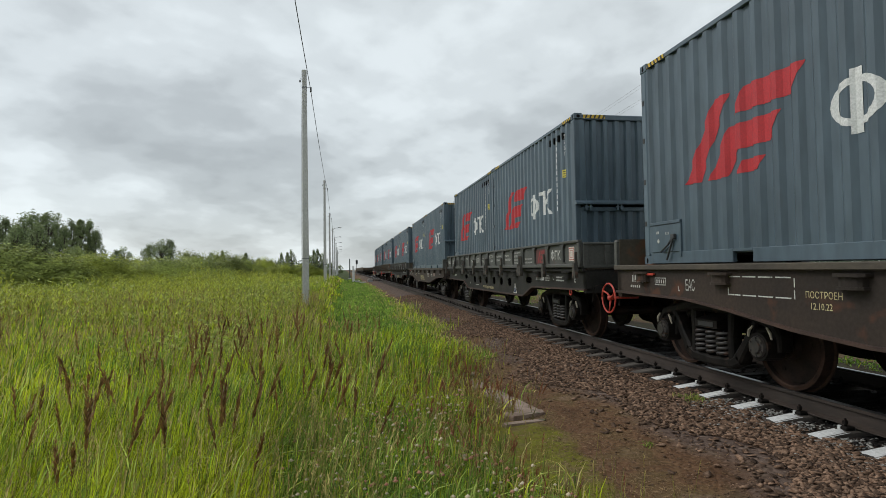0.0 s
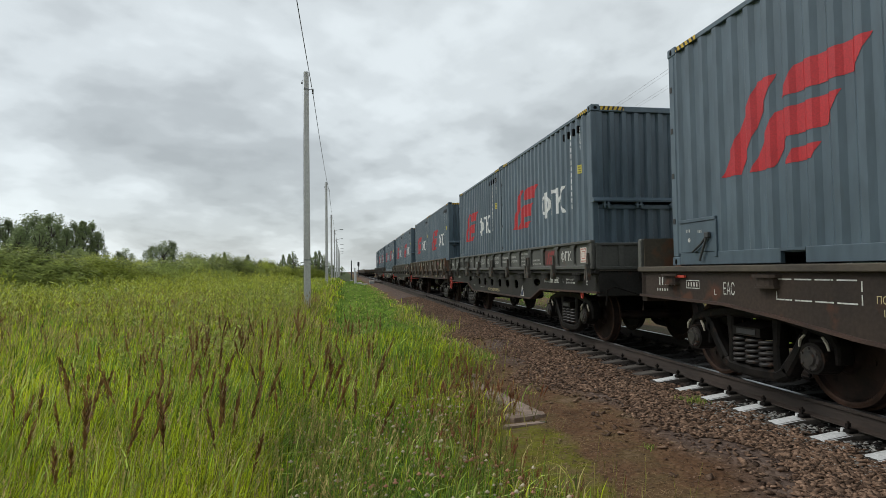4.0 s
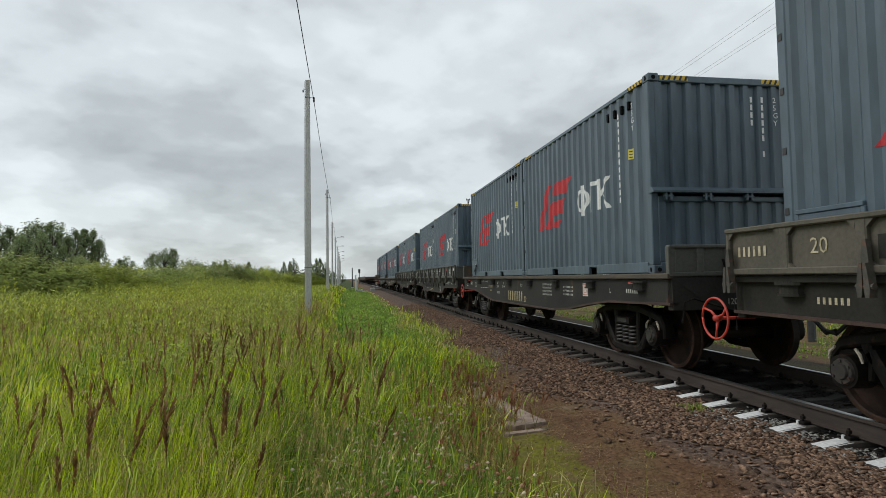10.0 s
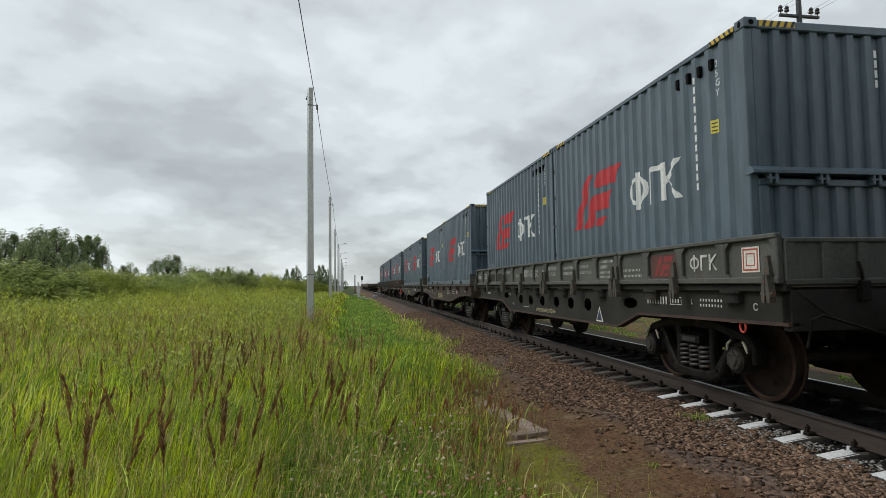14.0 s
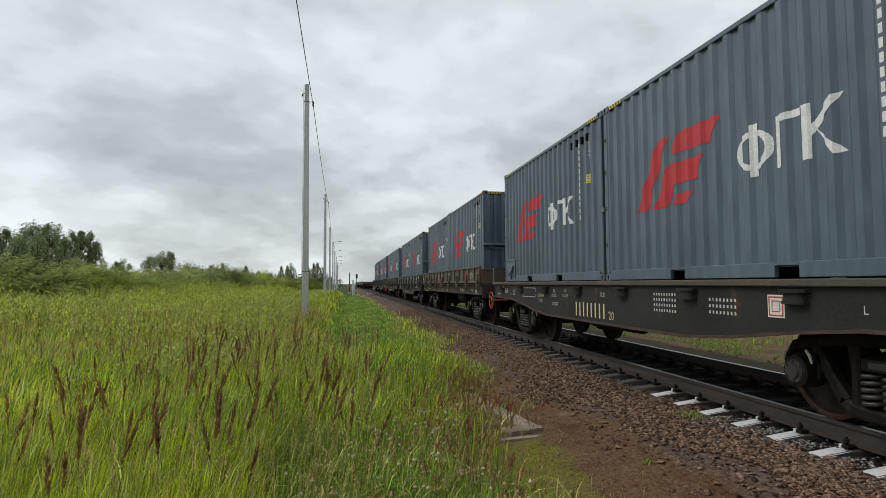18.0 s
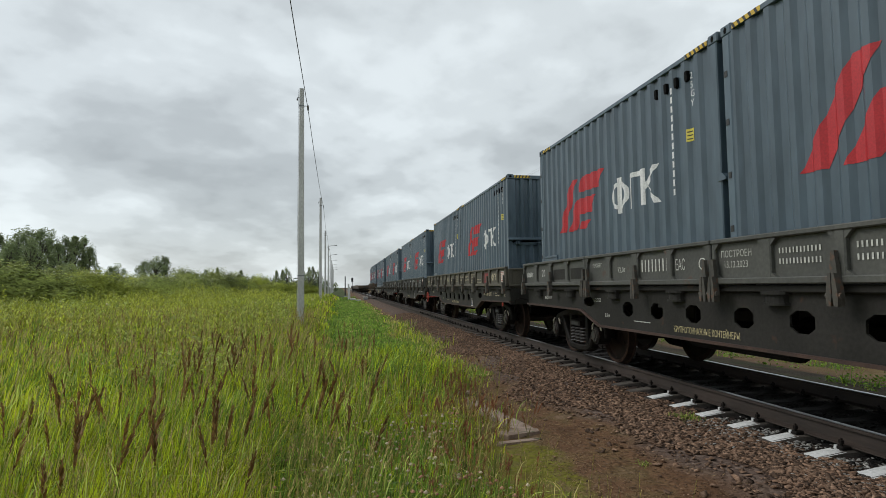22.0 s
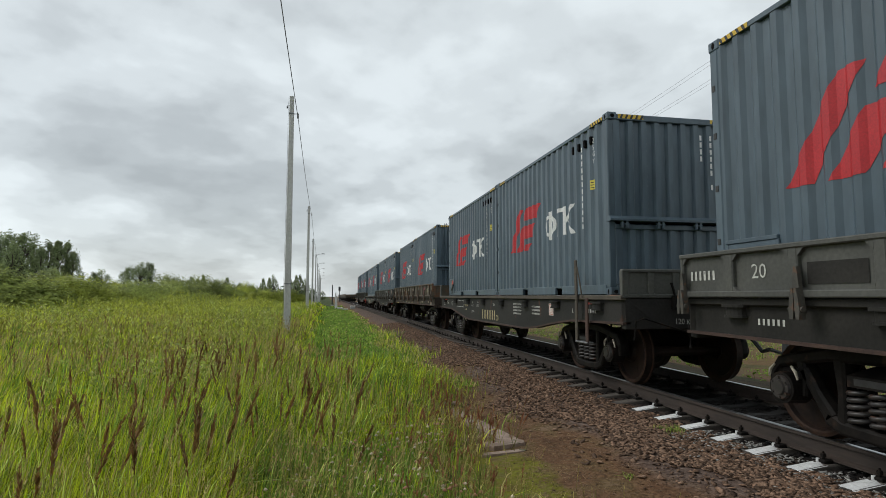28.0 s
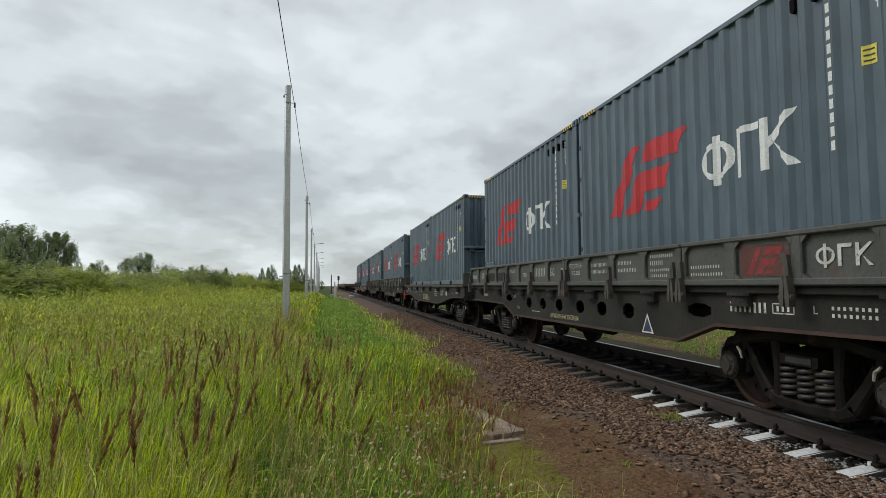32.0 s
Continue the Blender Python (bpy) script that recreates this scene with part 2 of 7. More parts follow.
def shade_middle(m, half):
    """An oily middle between the rails, its colour darkened for the train's shade."""
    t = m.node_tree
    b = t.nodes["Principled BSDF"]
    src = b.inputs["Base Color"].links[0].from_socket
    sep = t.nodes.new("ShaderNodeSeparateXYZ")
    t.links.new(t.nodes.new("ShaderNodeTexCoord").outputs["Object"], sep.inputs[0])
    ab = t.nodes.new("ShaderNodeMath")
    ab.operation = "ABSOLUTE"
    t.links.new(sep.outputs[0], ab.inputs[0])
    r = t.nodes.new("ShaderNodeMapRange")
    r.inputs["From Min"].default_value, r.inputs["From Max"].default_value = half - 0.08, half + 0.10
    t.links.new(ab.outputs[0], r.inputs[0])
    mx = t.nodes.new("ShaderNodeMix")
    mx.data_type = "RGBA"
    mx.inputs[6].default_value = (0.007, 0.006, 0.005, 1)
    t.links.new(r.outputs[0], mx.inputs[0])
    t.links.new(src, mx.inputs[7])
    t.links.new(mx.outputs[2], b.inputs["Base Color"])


shade_middle(M["sleeper"], 0.72)
M["stone"] = surf("ballast stone", (0.108, 0.064, 0.043), (0.215, 0.142, 0.101), 30, 0.95, 0.3, fine=90, vary=0.72, island=True, spec=0.2)
# near black: oily stone with the shade under the train in its colour
M["oily"] = surf("oily stone dark with train shade", (0.006, 0.005, 0.0045), (0.014, 0.011, 0.010), 30, 0.9, 0.3, fine=90, vary=0.35, island=True, spec=0.3)
M["grit"] = surf("pale grit stone", (0.20, 0.195, 0.18), (0.34, 0.335, 0.32), 30, 0.95, 0.3, fine=90, vary=0.25, island=True, spec=0.2)
M["concrete"] = surf("pole concrete", (0.43, 0.425, 0.41), (0.52, 0.515, 0.50), 2.0, 0.9, 0.12, fine=30, wear=(0.34, 0.335, 0.315), wear_at=0.64, wear_scale=3, stretch=(1, 1, 0.35))
M["slab"] = surf("weathered concrete slab", (0.22, 0.155, 0.115), (0.34, 0.255, 0.205), 6, 0.95, 0.4, fine=50, wear=(0.10, 0.10, 0.055), wear_at=0.60, wear_scale=7)
M["steel"] = surf("galvanised steel", (0.16, 0.165, 0.17), (0.24, 0.245, 0.25), 9, 0.5, 0.05, metal=0.6)
M["darksteel"] = surf("dark mast steel", (0.030, 0.032, 0.034), (0.05, 0.052, 0.054), 9, 0.6, 0.05)
M["cable"] = surf("cable", (0.05, 0.052, 0.055), (0.07, 0.07, 0.07), 9, 0.6, 0)
M["insul"] = surf("dark porcelain", (0.03, 0.028, 0.028), (0.05, 0.045, 0.04), 9, 0.25, 0)
M["lampglass"] = surf("lamp head grey", (0.30, 0.31, 0.32), (0.40, 0.41, 0.42), 9, 0.4, 0)
M["bark"] = surf("bark", (0.055, 0.046, 0.036), (0.10, 0.085, 0.068), 4, 0.9, 0.6, fine=20)


def leafy(name, c1, c2, scale=0.8, trans=0.35, rough=0.55, vary=0.35, lift=0.35, dome=None, each=0.0, pull=0.75):
    m = surf(name, c1, c2, scale, rough, 0, fine=3.0, vary=vary, island=True, spec=0.25)
    t = m.node_tree
    b = t.nodes["Principled BSDF"]
    src = b.inputs["Base Color"].links[0].from_socket
    if each:                  # plants differ from one another
        r = t.nodes.new("ShaderNodeMapRange")
        r.inputs["To Min"].default_value, r.inputs["To Max"].default_value = 1 - each, 1 + each
        t.links.new(t.nodes.new("ShaderNodeObjectInfo").outputs["Random"], r.inputs[0])
        k = t.nodes.new("ShaderNodeVectorMath")
        k.operation = "SCALE"
        t.links.new(src, k.inputs[0])
        t.links.new(r.outputs[0], k.inputs["Scale"])
        src = k.outputs[0]
        t.links.new(src, b.inputs["Base Color"])
    if dome is not None:      # sprays of a crown: shaded as the rounded mass that they make up
        oc = t.nodes.new("ShaderNodeTexCoord")
        sub = t.nodes.new("ShaderNodeVectorMath")
        sub.operation = "SUBTRACT"
        sub.inputs[1].default_value = (0, 0, dome)
        t.links.new(oc.outputs["Object"], sub.inputs[0])
        vt = t.nodes.new("ShaderNodeVectorTransform")
        vt.vector_type, vt.convert_from, vt.convert_to = "VECTOR", "OBJECT", "WORLD"
        t.links.new(sub.outputs[0], vt.inputs[0])
        nrm = t.nodes.new("ShaderNodeVectorMath")
        nrm.operation = "NORMALIZE"
        t.links.new(vt.outputs[0], nrm.inputs[0])
        scl = t.nodes.new("ShaderNodeVectorMath")
        scl.operation = "SCALE"
        scl.inputs["Scale"].default_value = pull
        t.links.new(nrm.outputs[0], scl.inputs[0])
    up = t.nodes.new("ShaderNodeVectorMath")      # blades and sprays stand for many smaller leaves that face the sky
    up.operation = "ADD"
    t.links.new(t.nodes.new("ShaderNodeNewGeometry").outputs["Normal"], up.inputs[0])
    up.inputs[1].default_value = (0, 0, lift)
    if dome is not None:
        t.links.new(scl.outputs[0], up.inputs[1])
    t.links.new(up.outputs[0], b.inputs["Normal"])
    tr = t.nodes.new("ShaderNodeBsdfTranslucent")
    t.links.new(src, tr.inputs[0])
    mx = t.nodes.new("ShaderNodeMixShader")
    mx.inputs[0].default_value = trans
    t.links.new(b.outputs[0], mx.inputs[1])
    t.links.new(tr.outputs[0], mx.inputs[2])
    t.links.new(mx.outputs[0], t.nodes["Material Output"].inputs[0])
    return m


M["grass"] = leafy("meadow grass", (0.295, 0.380, 0.016), (0.500, 0.560, 0.034), 0.45, 0.42, vary=0.85, lift=0.18)
M["pale"] = leafy("pale broad blades", (0.46, 0.58, 0.11), (0.62, 0.72, 0.20), 0.6, 0.35, vary=0.45, lift=0.1)
M["litter"] = leafy("dead grass litter", (0.125, 0.075, 0.036), (0.260, 0.175, 0.090), 2.0, 0.15, vary=0.55)
M["lawn"] = leafy("short mown turf", (0.155, 0.290, 0.034), (0.270, 0.400, 0.060), 0.9, 0.40, vary=0.6)
M["shoot"] = leafy("leafy willow shoots", (0.280, 0.335, 0.034), (0.470, 0.500, 0.062), 0.5, 0.35, vary=0.55)
M["grass_dark"] = leafy("lush grass", (0.135, 0.245, 0.030), (0.225, 0.345, 0.050), 0.6, 0.42, vary=0.65)
M["straw"] = leafy("dry stalks", (0.42, 0.35, 0.12), (0.60, 0.52, 0.21), 1.0, 0.3, vary=0.5)
M["stalk"] = leafy("grass stalks", (0.20, 0.20, 0.045), (0.32, 0.30, 0.085), 1.0, 0.3, vary=0.5)
M["alder"] = leafy("dark scrub leaves", (0.130, 0.175, 0.045), (0.215, 0.260, 0.075), 3.0, 0.18, dome=0.64, each=0.35, pull=1.7)
M["tawny"] = leafy("tawny bent grass", (0.36, 0.270, 0.095), (0.52, 0.415, 0.165), 1.0, 0.3, vary=0.4)
M["plume"] = leafy("reddish seed heads", (0.135, 0.068, 0.022), (0.27, 0.150, 0.050), 1.2, 0.25, vary=0.45)
M["herb"] = leafy("pale meadow herbs", (0.270, 0.340, 0.060), (0.420, 0.470, 0.110), 0.6, 0.35, vary=0.5)
M["umbel"] = leafy("cream flower heads", (0.52, 0.47, 0.24), (0.62, 0.58, 0.33), 0.6, 0.2, vary=0.3)
M["dock"] = leafy("rusty dock seed", (0.20, 0.075, 0.035), (0.31, 0.130, 0.065), 1.5, 0.2)
M["clover"] = leafy("clover head", (0.52, 0.43, 0.30), (0.64, 0.55, 0.40), 3.0, 0.2, vary=0.2)
M["clover_p"] = leafy("fading pink clover head", (0.40, 0.19, 0.12), (0.50, 0.27, 0.18), 3.0, 0.2, vary=0.2)
M["willow"] = leafy("willow leaves", (0.250, 0.305, 0.048), (0.450, 0.500, 0.090), 3.0, 0.18, dome=0.64, each=0.40, pull=1.7)
M["willow2"] = leafy("grey willow leaves", (0.200, 0.255, 0.060), (0.350, 0.405, 0.105), 3.0, 0.18, dome=0.64, each=0.40, pull=1.7)
M["treeleaf"] = leafy("tree leaves", (0.150, 0.200, 0.085), (0.265, 0.325, 0.140), 0.4, 0.25, dome=4.5, each=0.2)
M["farleaf"] = leafy("far wood leaves", (0.050, 0.075, 0.052), (0.078, 0.108, 0.072), 0.1, 0.2)


def ground_material():
    """Field, track bed and dirt strip in one sheet, parted by their distance from the track."""
    m = bpy.data.materials.new("field and track bed")
    m.use_nodes = True
    t = m.node_tree
    b = t.nodes["Principled BSDF"]
    b.inputs["Roughness"].default_value, b.inputs["Specular IOR Level"].default_value = 0.95, 0.2
    co = t.nodes.new("ShaderNodeTexCoord")
    sep = t.nodes.new("ShaderNodeSeparateXYZ")
    t.links.new(co.outputs["Object"], sep.inputs[0])

    def nz(sc, detail=4.0):
        n = t.nodes.new("ShaderNodeTexNoise")
        n.inputs["Scale"].default_value, n.inputs["Detail"].default_value = sc, detail
        t.links.new(co.outputs["Object"], n.inputs["Vector"])
        return n.outputs[0]

    def ma(op, a, c, clamp=False):
        n = t.nodes.new("ShaderNodeMath")
        n.operation, n.use_clamp = op, clamp
        for i, v in enumerate((a, c)):
            if isinstance(v, (int, float)):
                n.inputs[i].default_value = v
            else:
                t.links.new(v, n.inputs[i])
        return n.outputs[0]

    def ramp(v, stops):
        r = t.nodes.new("ShaderNodeValToRGB")
        e = r.color_ramp.elements
        while len(e) < len(stops):
            e.new(0.5)
        for el, (p, c) in zip(e, stops):
            el.position, el.color = p, (*c, 1)
        t.links.new(v, r.inputs[0])
        return r.outputs[0]

    def mix(f, a, c):
        n = t.nodes.new("ShaderNodeMix")
        n.data_type = "RGBA"
        for sock, v in ((n.inputs[0], f), (n.inputs[6], a), (n.inputs[7], c)):
            t.links.new(v, sock)
        return n.outputs[2]

    stones = t.nodes.new("ShaderNodeTexVoronoi")
    stones.inputs["Scale"].default_value = 19.0
    t.links.new(co.outputs["Object"], stones.inputs["Vector"])
    ballast = ramp(stones.outputs["Color"], [(0.0, (0.062, 0.040, 0.031)), (0.5, (0.110, 0.075, 0.059)), (1.0, (0.175, 0.128, 0.104))])
    dirt = ramp(nz(2.2, 7), [(0.30, (0.085, 0.043, 0.022)), (0.46, (0.140, 0.076, 0.040)), (0.60, (0.122, 0.080, 0.036)), (0.72, (0.200, 0.132, 0.086))])
    turf = ramp(nz(0.35, 6), [(0.30, (0.026, 0.036, 0.009)), (0.5, (0.040, 0.058, 0.013)), (0.7, (0.060, 0.068, 0.020))])
    wob = ma("MULTIPLY", ma("SUBTRACT", nz(0.6, 6), 0.5), 2.2)
    ax = ma("ADD", ma("ABSOLUTE", ma("SUBTRACT", sep.outputs[0], 0.4), 0.0), wob)
    on_dirt = ma("MULTIPLY", ma("SUBTRACT", ax, 2.7), 2.2, True)
    moss = ramp(nz(3.5, 7), [(0.30, (0.100, 0.068, 0.020)), (0.5, (0.150, 0.150, 0.014)), (0.68, (0.145, 0.105, 0.045))])
    shelf = ma("MULTIPLY", ma("SUBTRACT", 6.35, ma("ADD", sep.outputs[1], ma("MULTIPLY", wob, 0.4))), 5.0, True)
    on_moss = ma("MULTIPLY", ma("MULTIPLY", ma("SUBTRACT", ma("ADD", ax, ma("MULTIPLY", wob, -0.6)), 3.78), 9.0, True), ma("ADD", ma("MULTIPLY", shelf, 0.85), 0.12))
    on_turf = ma("MULTIPLY", ma("SUBTRACT", ax, 4.25), 2.2, True)
    # oily bed between the rails, the train's shade put into its colour
    train_shade = ramp(nz(6, 5), [(0.35, (0.005, 0.0045, 0.004)), (0.65, (0.011, 0.009, 0.008))])
    off_shade = ma("MULTIPLY", ma("SUBTRACT", ma("ABSOLUTE", sep.outputs[0], 0.0), 0.85), 2.0, True)
    silt = ramp(nz(1.4, 7), [(0.34, (0.034, 0.024, 0.013)), (0.50, (0.056, 0.041, 0.022)), (0.64, (0.040, 0.043, 0.015))])
    beyond = ma("MULTIPLY", ma("SUBTRACT", sep.outputs[0], 0.85), 4.0, True)     # silted shoulder across the track
    ballast = mix(off_shade, train_shade, mix(beyond, ballast, silt))
    across = ma("MULTIPLY", ma("SUBTRACT", sep.outputs[0], 2.0), 0.5, True)      # drier, patchier turf across the track
    bare = ma("MULTIPLY", ma("SUBTRACT", nz(0.45, 5), 0.33), 6.0, True)
    on_turf = ma("MULTIPLY", on_turf, ma("SUBTRACT", 1.0, ma("MULTIPLY", ma("MULTIPLY", across, bare), 0.93)))
    col = mix(on_turf, mix(on_moss, mix(on_dirt, ballast, dirt), moss), turf)
    t.links.new(col, b.inputs["Base Color"])
    bn = t.nodes.new("ShaderNodeBump")
    bn.inputs["Strength"].default_value, bn.inputs["Distance"].default_value = 0.7, 0.03
    hgt = ma("ADD", ma("MULTIPLY", stones.outputs["Distance"], -0.8), nz(24, 5))
    t.links.new(hgt, bn.inputs["Height"])
    t.links.new(bn.outputs[0], b.inputs["Normal"])
    return m


M["ground"] = ground_material()

# ---- mesh tools ----


class Mb:
    """Collects corners and faces of one mesh."""

    def __init__(self):
        self.v, self.f = [], []

    def add(self, vs, fs):
        n = len(self.v)
        self.v += [tuple(p) for p in vs]
        self.f += [tuple(i + n for i in q) for q in fs]
        return self

    def box(self, x0, x1, y0, y1, z0, z1, c=0.0):
        """A box; c bevels its upright edges and its top rim."""
        if c <= 0:
            vs = [(x, y, z) for z in (z0, z1) for x, y in ((x0, y0), (x1, y0), (x1, y1), (x0, y1))]
            return self.add(vs, [(3, 2, 1, 0), (4, 5, 6, 7), (0, 1, 5, 4), (1, 2, 6, 5), (2, 3, 7, 6), (3, 0, 4, 7)])
        c = min(c, (x1 - x0) / 2.2, (y1 - y0) / 2.2, (z1 - z0) / 2.2)
        oct_ = [(x0 + c, y0), (x1 - c, y0), (x1, y0 + c), (x1, y1 - c), (x1 - c, y1), (x0 + c, y1), (x0, y1 - c), (x0, y0 + c)]
        inn = [(x0 + c, y0 + c), (x1 - c, y0 + c), (x1 - c, y0 + c), (x1 - c, y1 - c), (x1 - c, y1 - c), (x0 + c, y1 - c), (x0 + c, y1 - c), (x0 + c, y0 + c)]
        vs = [(*p, z0 + c) for p in oct_] + [(*p, z1 - c) for p in oct_]
        q = [(x0 + c, y0 + c), (x1 - c, y0 + c), (x1 - c, y1 - c), (x0 + c, y1 - c)]
        vs += [(*p, z1) for p in q] + [(*p, z0) for p in q]
        fs = [(i, (i + 1) % 8, 8 + (i + 1) % 8, 8 + i) for i in range(8)]
        fs += [(8, 9, 17, 16), (9, 10, 17), (10, 11, 18, 17), (11, 12, 18), (12, 13, 19, 18), (13, 14, 19), (14, 15, 16, 19), (15, 8, 16), (16, 17, 18, 19)]
        fs += [(1, 0, 20, 21), (2, 1, 21), (3, 2, 21, 22), (4, 3, 22), (5, 4, 22, 23), (6, 5, 23), (7, 6, 23, 20), (0, 7, 20), (23, 22, 21, 20)]
        return self.add(vs, fs)

    def prism(self, poly, a0, a1, axis="x"):
        """A flat outline pushed out along an axis; outline in the other two axes, in order."""
        k = len(poly)

        def at(p, a):
            return {"x": (a, p[0], p[1]), "y": (p[0], a, p[1]), "z": (p[0], p[1], a)}[axis]
        vs = [at(p, a0) for p in poly] + [at(p, a1) for p in poly]
        fs = [tuple(range(k))[::-1], tuple(range(k, 2 * k))] + [(i, (i + 1) % k, k + (i + 1) % k, k + i) for i in range(k)]
        return self.add(vs, fs)

    def cyl(self, p0, p1, r0, r1=None, n=12, caps=True):
        p0, p1 = Vector(p0), Vector(p1)
        r1 = r0 if r1 is None else r1
        d = (p1 - p0).normalized()
        a = d.orthogonal().normalized()
        c = d.cross(a)
        vs = []
        for p, r in ((p0, r0), (p1, r1)):
            vs += [p + (a * math.cos(2 * math.pi * i / n) + c * math.sin(2 * math.pi * i / n)) * r for i in range(n)]
        fs = [(i, (i + 1) % n, n + (i + 1) % n, n + i) for i in range(n)]
        if caps:
            fs += [tuple(range(n))[::-1], tuple(range(n, 2 * n))]
        return self.add(vs, fs)

    def tube(self, pts, r, n=6):
        pts = [Vector(p) for p in pts]
        rings = []
        for i, p in enumerate(pts):
            d = (pts[min(i + 1, len(pts) - 1)] - pts[max(i - 1, 0)]).normalized()
            a = d.cross(Vector((0.31, 0.11, 0.94))).normalized()
            c = d.cross(a)
            rr = r[i] if isinstance(r, (list, tuple)) else r
            rings.append([p + (a * math.cos(2 * math.pi * j / n) + c * math.sin(2 * math.pi * j / n)) * rr for j in range(n)])
        vs = [q for ring in rings for q in ring]
        fs = [(i * n + j, i * n + (j + 1) % n, (i + 1) * n + (j + 1) % n, (i + 1) * n + j) for i in range(len(pts) - 1) for j in range(n)]
        fs += [tuple(range(n))[::-1], tuple(range((len(pts) - 1) * n, len(pts) * n))]
        return self.add(vs, fs)

    def lathe(self, prof, n=32):
        """A turned body about the x axis: profile of (x, radius)."""
        k = len(prof)
        vs = [(x, r * math.cos(2 * math.pi * j / n), r * math.sin(2 * math.pi * j / n)) for j in range(n) for x, r in prof]
        fs = [(j * k + i, j * k + i + 1, ((j + 1) % n) * k + i + 1, ((j + 1) % n) * k + i) for j in range(n) for i in range(k - 1)]
        return self.add(vs, fs)

    def mesh(self, name, mat, smooth=False):
        me = bpy.data.meshes.new(name)
        me.from_pydata(self.v, [], self.f)
        me.materials.append(mat)
        if smooth:
            me.polygons.foreach_set("use_smooth", [True] * len(me.polygons))
        me.update()
        bm = bmesh.new()
        bm.from_mesh(me)
        bmesh.ops.recalc_face_normals(bm, faces=bm.faces)
        bm.to_mesh(me)
        bm.free()
        return me


def part(name, mb, mat, parent, label="", at=None, smooth=False):
    ob = new(name, mb if isinstance(mb, bpy.types.Mesh) else mb.mesh(name, mat, smooth))
    ob.parent = parent
    if at:
        ob.location = at
    return tagged(ob, label)


def big_mesh(name, verts, faces_per, mats, mat_index=None, smooth=False):
    """A large mesh from arrays: verts (n, 3) and faces as an array (m, k)."""
    me = bpy.data.meshes.new(name)
    m, k = faces_per.shape
    me.vertices.add(len(verts))
    me.vertices.foreach_set("co", verts.astype(np.float32).ravel())
    me.loops.add(m * k)
    me.loops.foreach_set("vertex_index", faces_per.astype(np.int32).ravel())
    me.polygons.add(m)
    me.polygons.foreach_set("loop_start", np.arange(m, dtype=np.int32) * k)
    for x in mats:
        me.materials.append(x)
    if mat_index is not None:
        me.polygons.foreach_set("material_index", mat_index.astype(np.int32))
    if smooth:
        me.polygons.foreach_set("use_smooth", np.ones(m, dtype=bool))
    me.update(calc_edges=True)
    me.validate()
    return me

# ---- ground and track bed ----


def ground_z(x, y):
    """Track bed crown, shoulder, dirt strip, field."""
    a = abs(x)
    if a < 1.75:
        z = -0.262
    elif a < 3.0:
        z = -0.262 - 0.103 * (a - 1.75) / 1.25
    else:
        z = -0.365 - 0.05 * min(a - 3.0, 3.0)
    if x > 3.2:
        z -= 0.25 * min((x - 3.2) / 3.0, 1.0)
    if a > 3.4:
        w = min((a - 3.4) / 4, 1.0)
        z += w * 0.10 * noise.noise((x * 0.22, y * 0.22, 0.3)) + min(max(a - 6, 0) / 40, 1) * 1.1 * noise.noise((x * 0.045, y * 0.045, 5.0))
    return z


def build_ground():
    xs = sorted(set([-900, -600, -400, -250, -160, -110, -80, -60] + [-45 + i * 1.5 for i in range(26)] + [-7 + 0.35 * i for i in range(41)] + [7.5 + 1.5 * i for i in range(20)] + [45, 60, 80, 110, 160, 250, 400, 600, 900]))
    ys = sorted(set([-300, -150, -80, -40, -20, -10, -5] + [-3 + 0.5 * i for i in range(70)] + [32 + 2.0 * i for i in range(50)] + [140, 160, 190, 230, 280, 350, 450, 600, 800, 1100, 1500, 2200]))
    v = np.array([(x, y, ground_z(x, y)) for y in ys for x in xs])
    nx = len(xs)
    f = np.array([(j * nx + i, j * nx + i + 1, (j + 1) * nx + i + 1, (j + 1) * nx + i) for j in range(len(ys) - 1) for i in range(nx - 1)])
    ob = new("ground", big_mesh("ground", v, f, [M["ground"]], smooth=True))
    return tagged(ob, "grassy field with a brown dirt strip and stone ballast along the track", "ground", kind="structure")


build_ground()
TURNOUT, RADIUS, FROG = 78.0, 300.0, radians(6.0)


def on_track(s):
    """Place and heading on the train's track at the distance s: straight, then off to the right through a turnout."""
    if s <= TURNOUT:
        return 0.0, s, 0.0
    a = min((s - TURNOUT) / RADIUS, FROG)
    x, y = RADIUS * (1 - math.cos(a)), TURNOUT + RADIUS * math.sin(a)
    rest = s - TURNOUT - RADIUS * a
    return x + rest * math.sin(a), y + rest * math.cos(a), a


track = tagged(new("track"), "railway track of dark rails on concrete sleepers in stone ballast", "railway track", kind="structure")
RAIL_OUT = [(-0.075, -0.18), (0.075, -0.18), (0.075, -0.168), (0.012, -0.150), (0.009, -0.045), (0.036, -0.036), (0.036, -0.006)]
RAIL_SHAPE = RAIL_OUT + [(-x, z) for x, z in reversed(RAIL_OUT[2:])]
RAIL_Z = -0.02


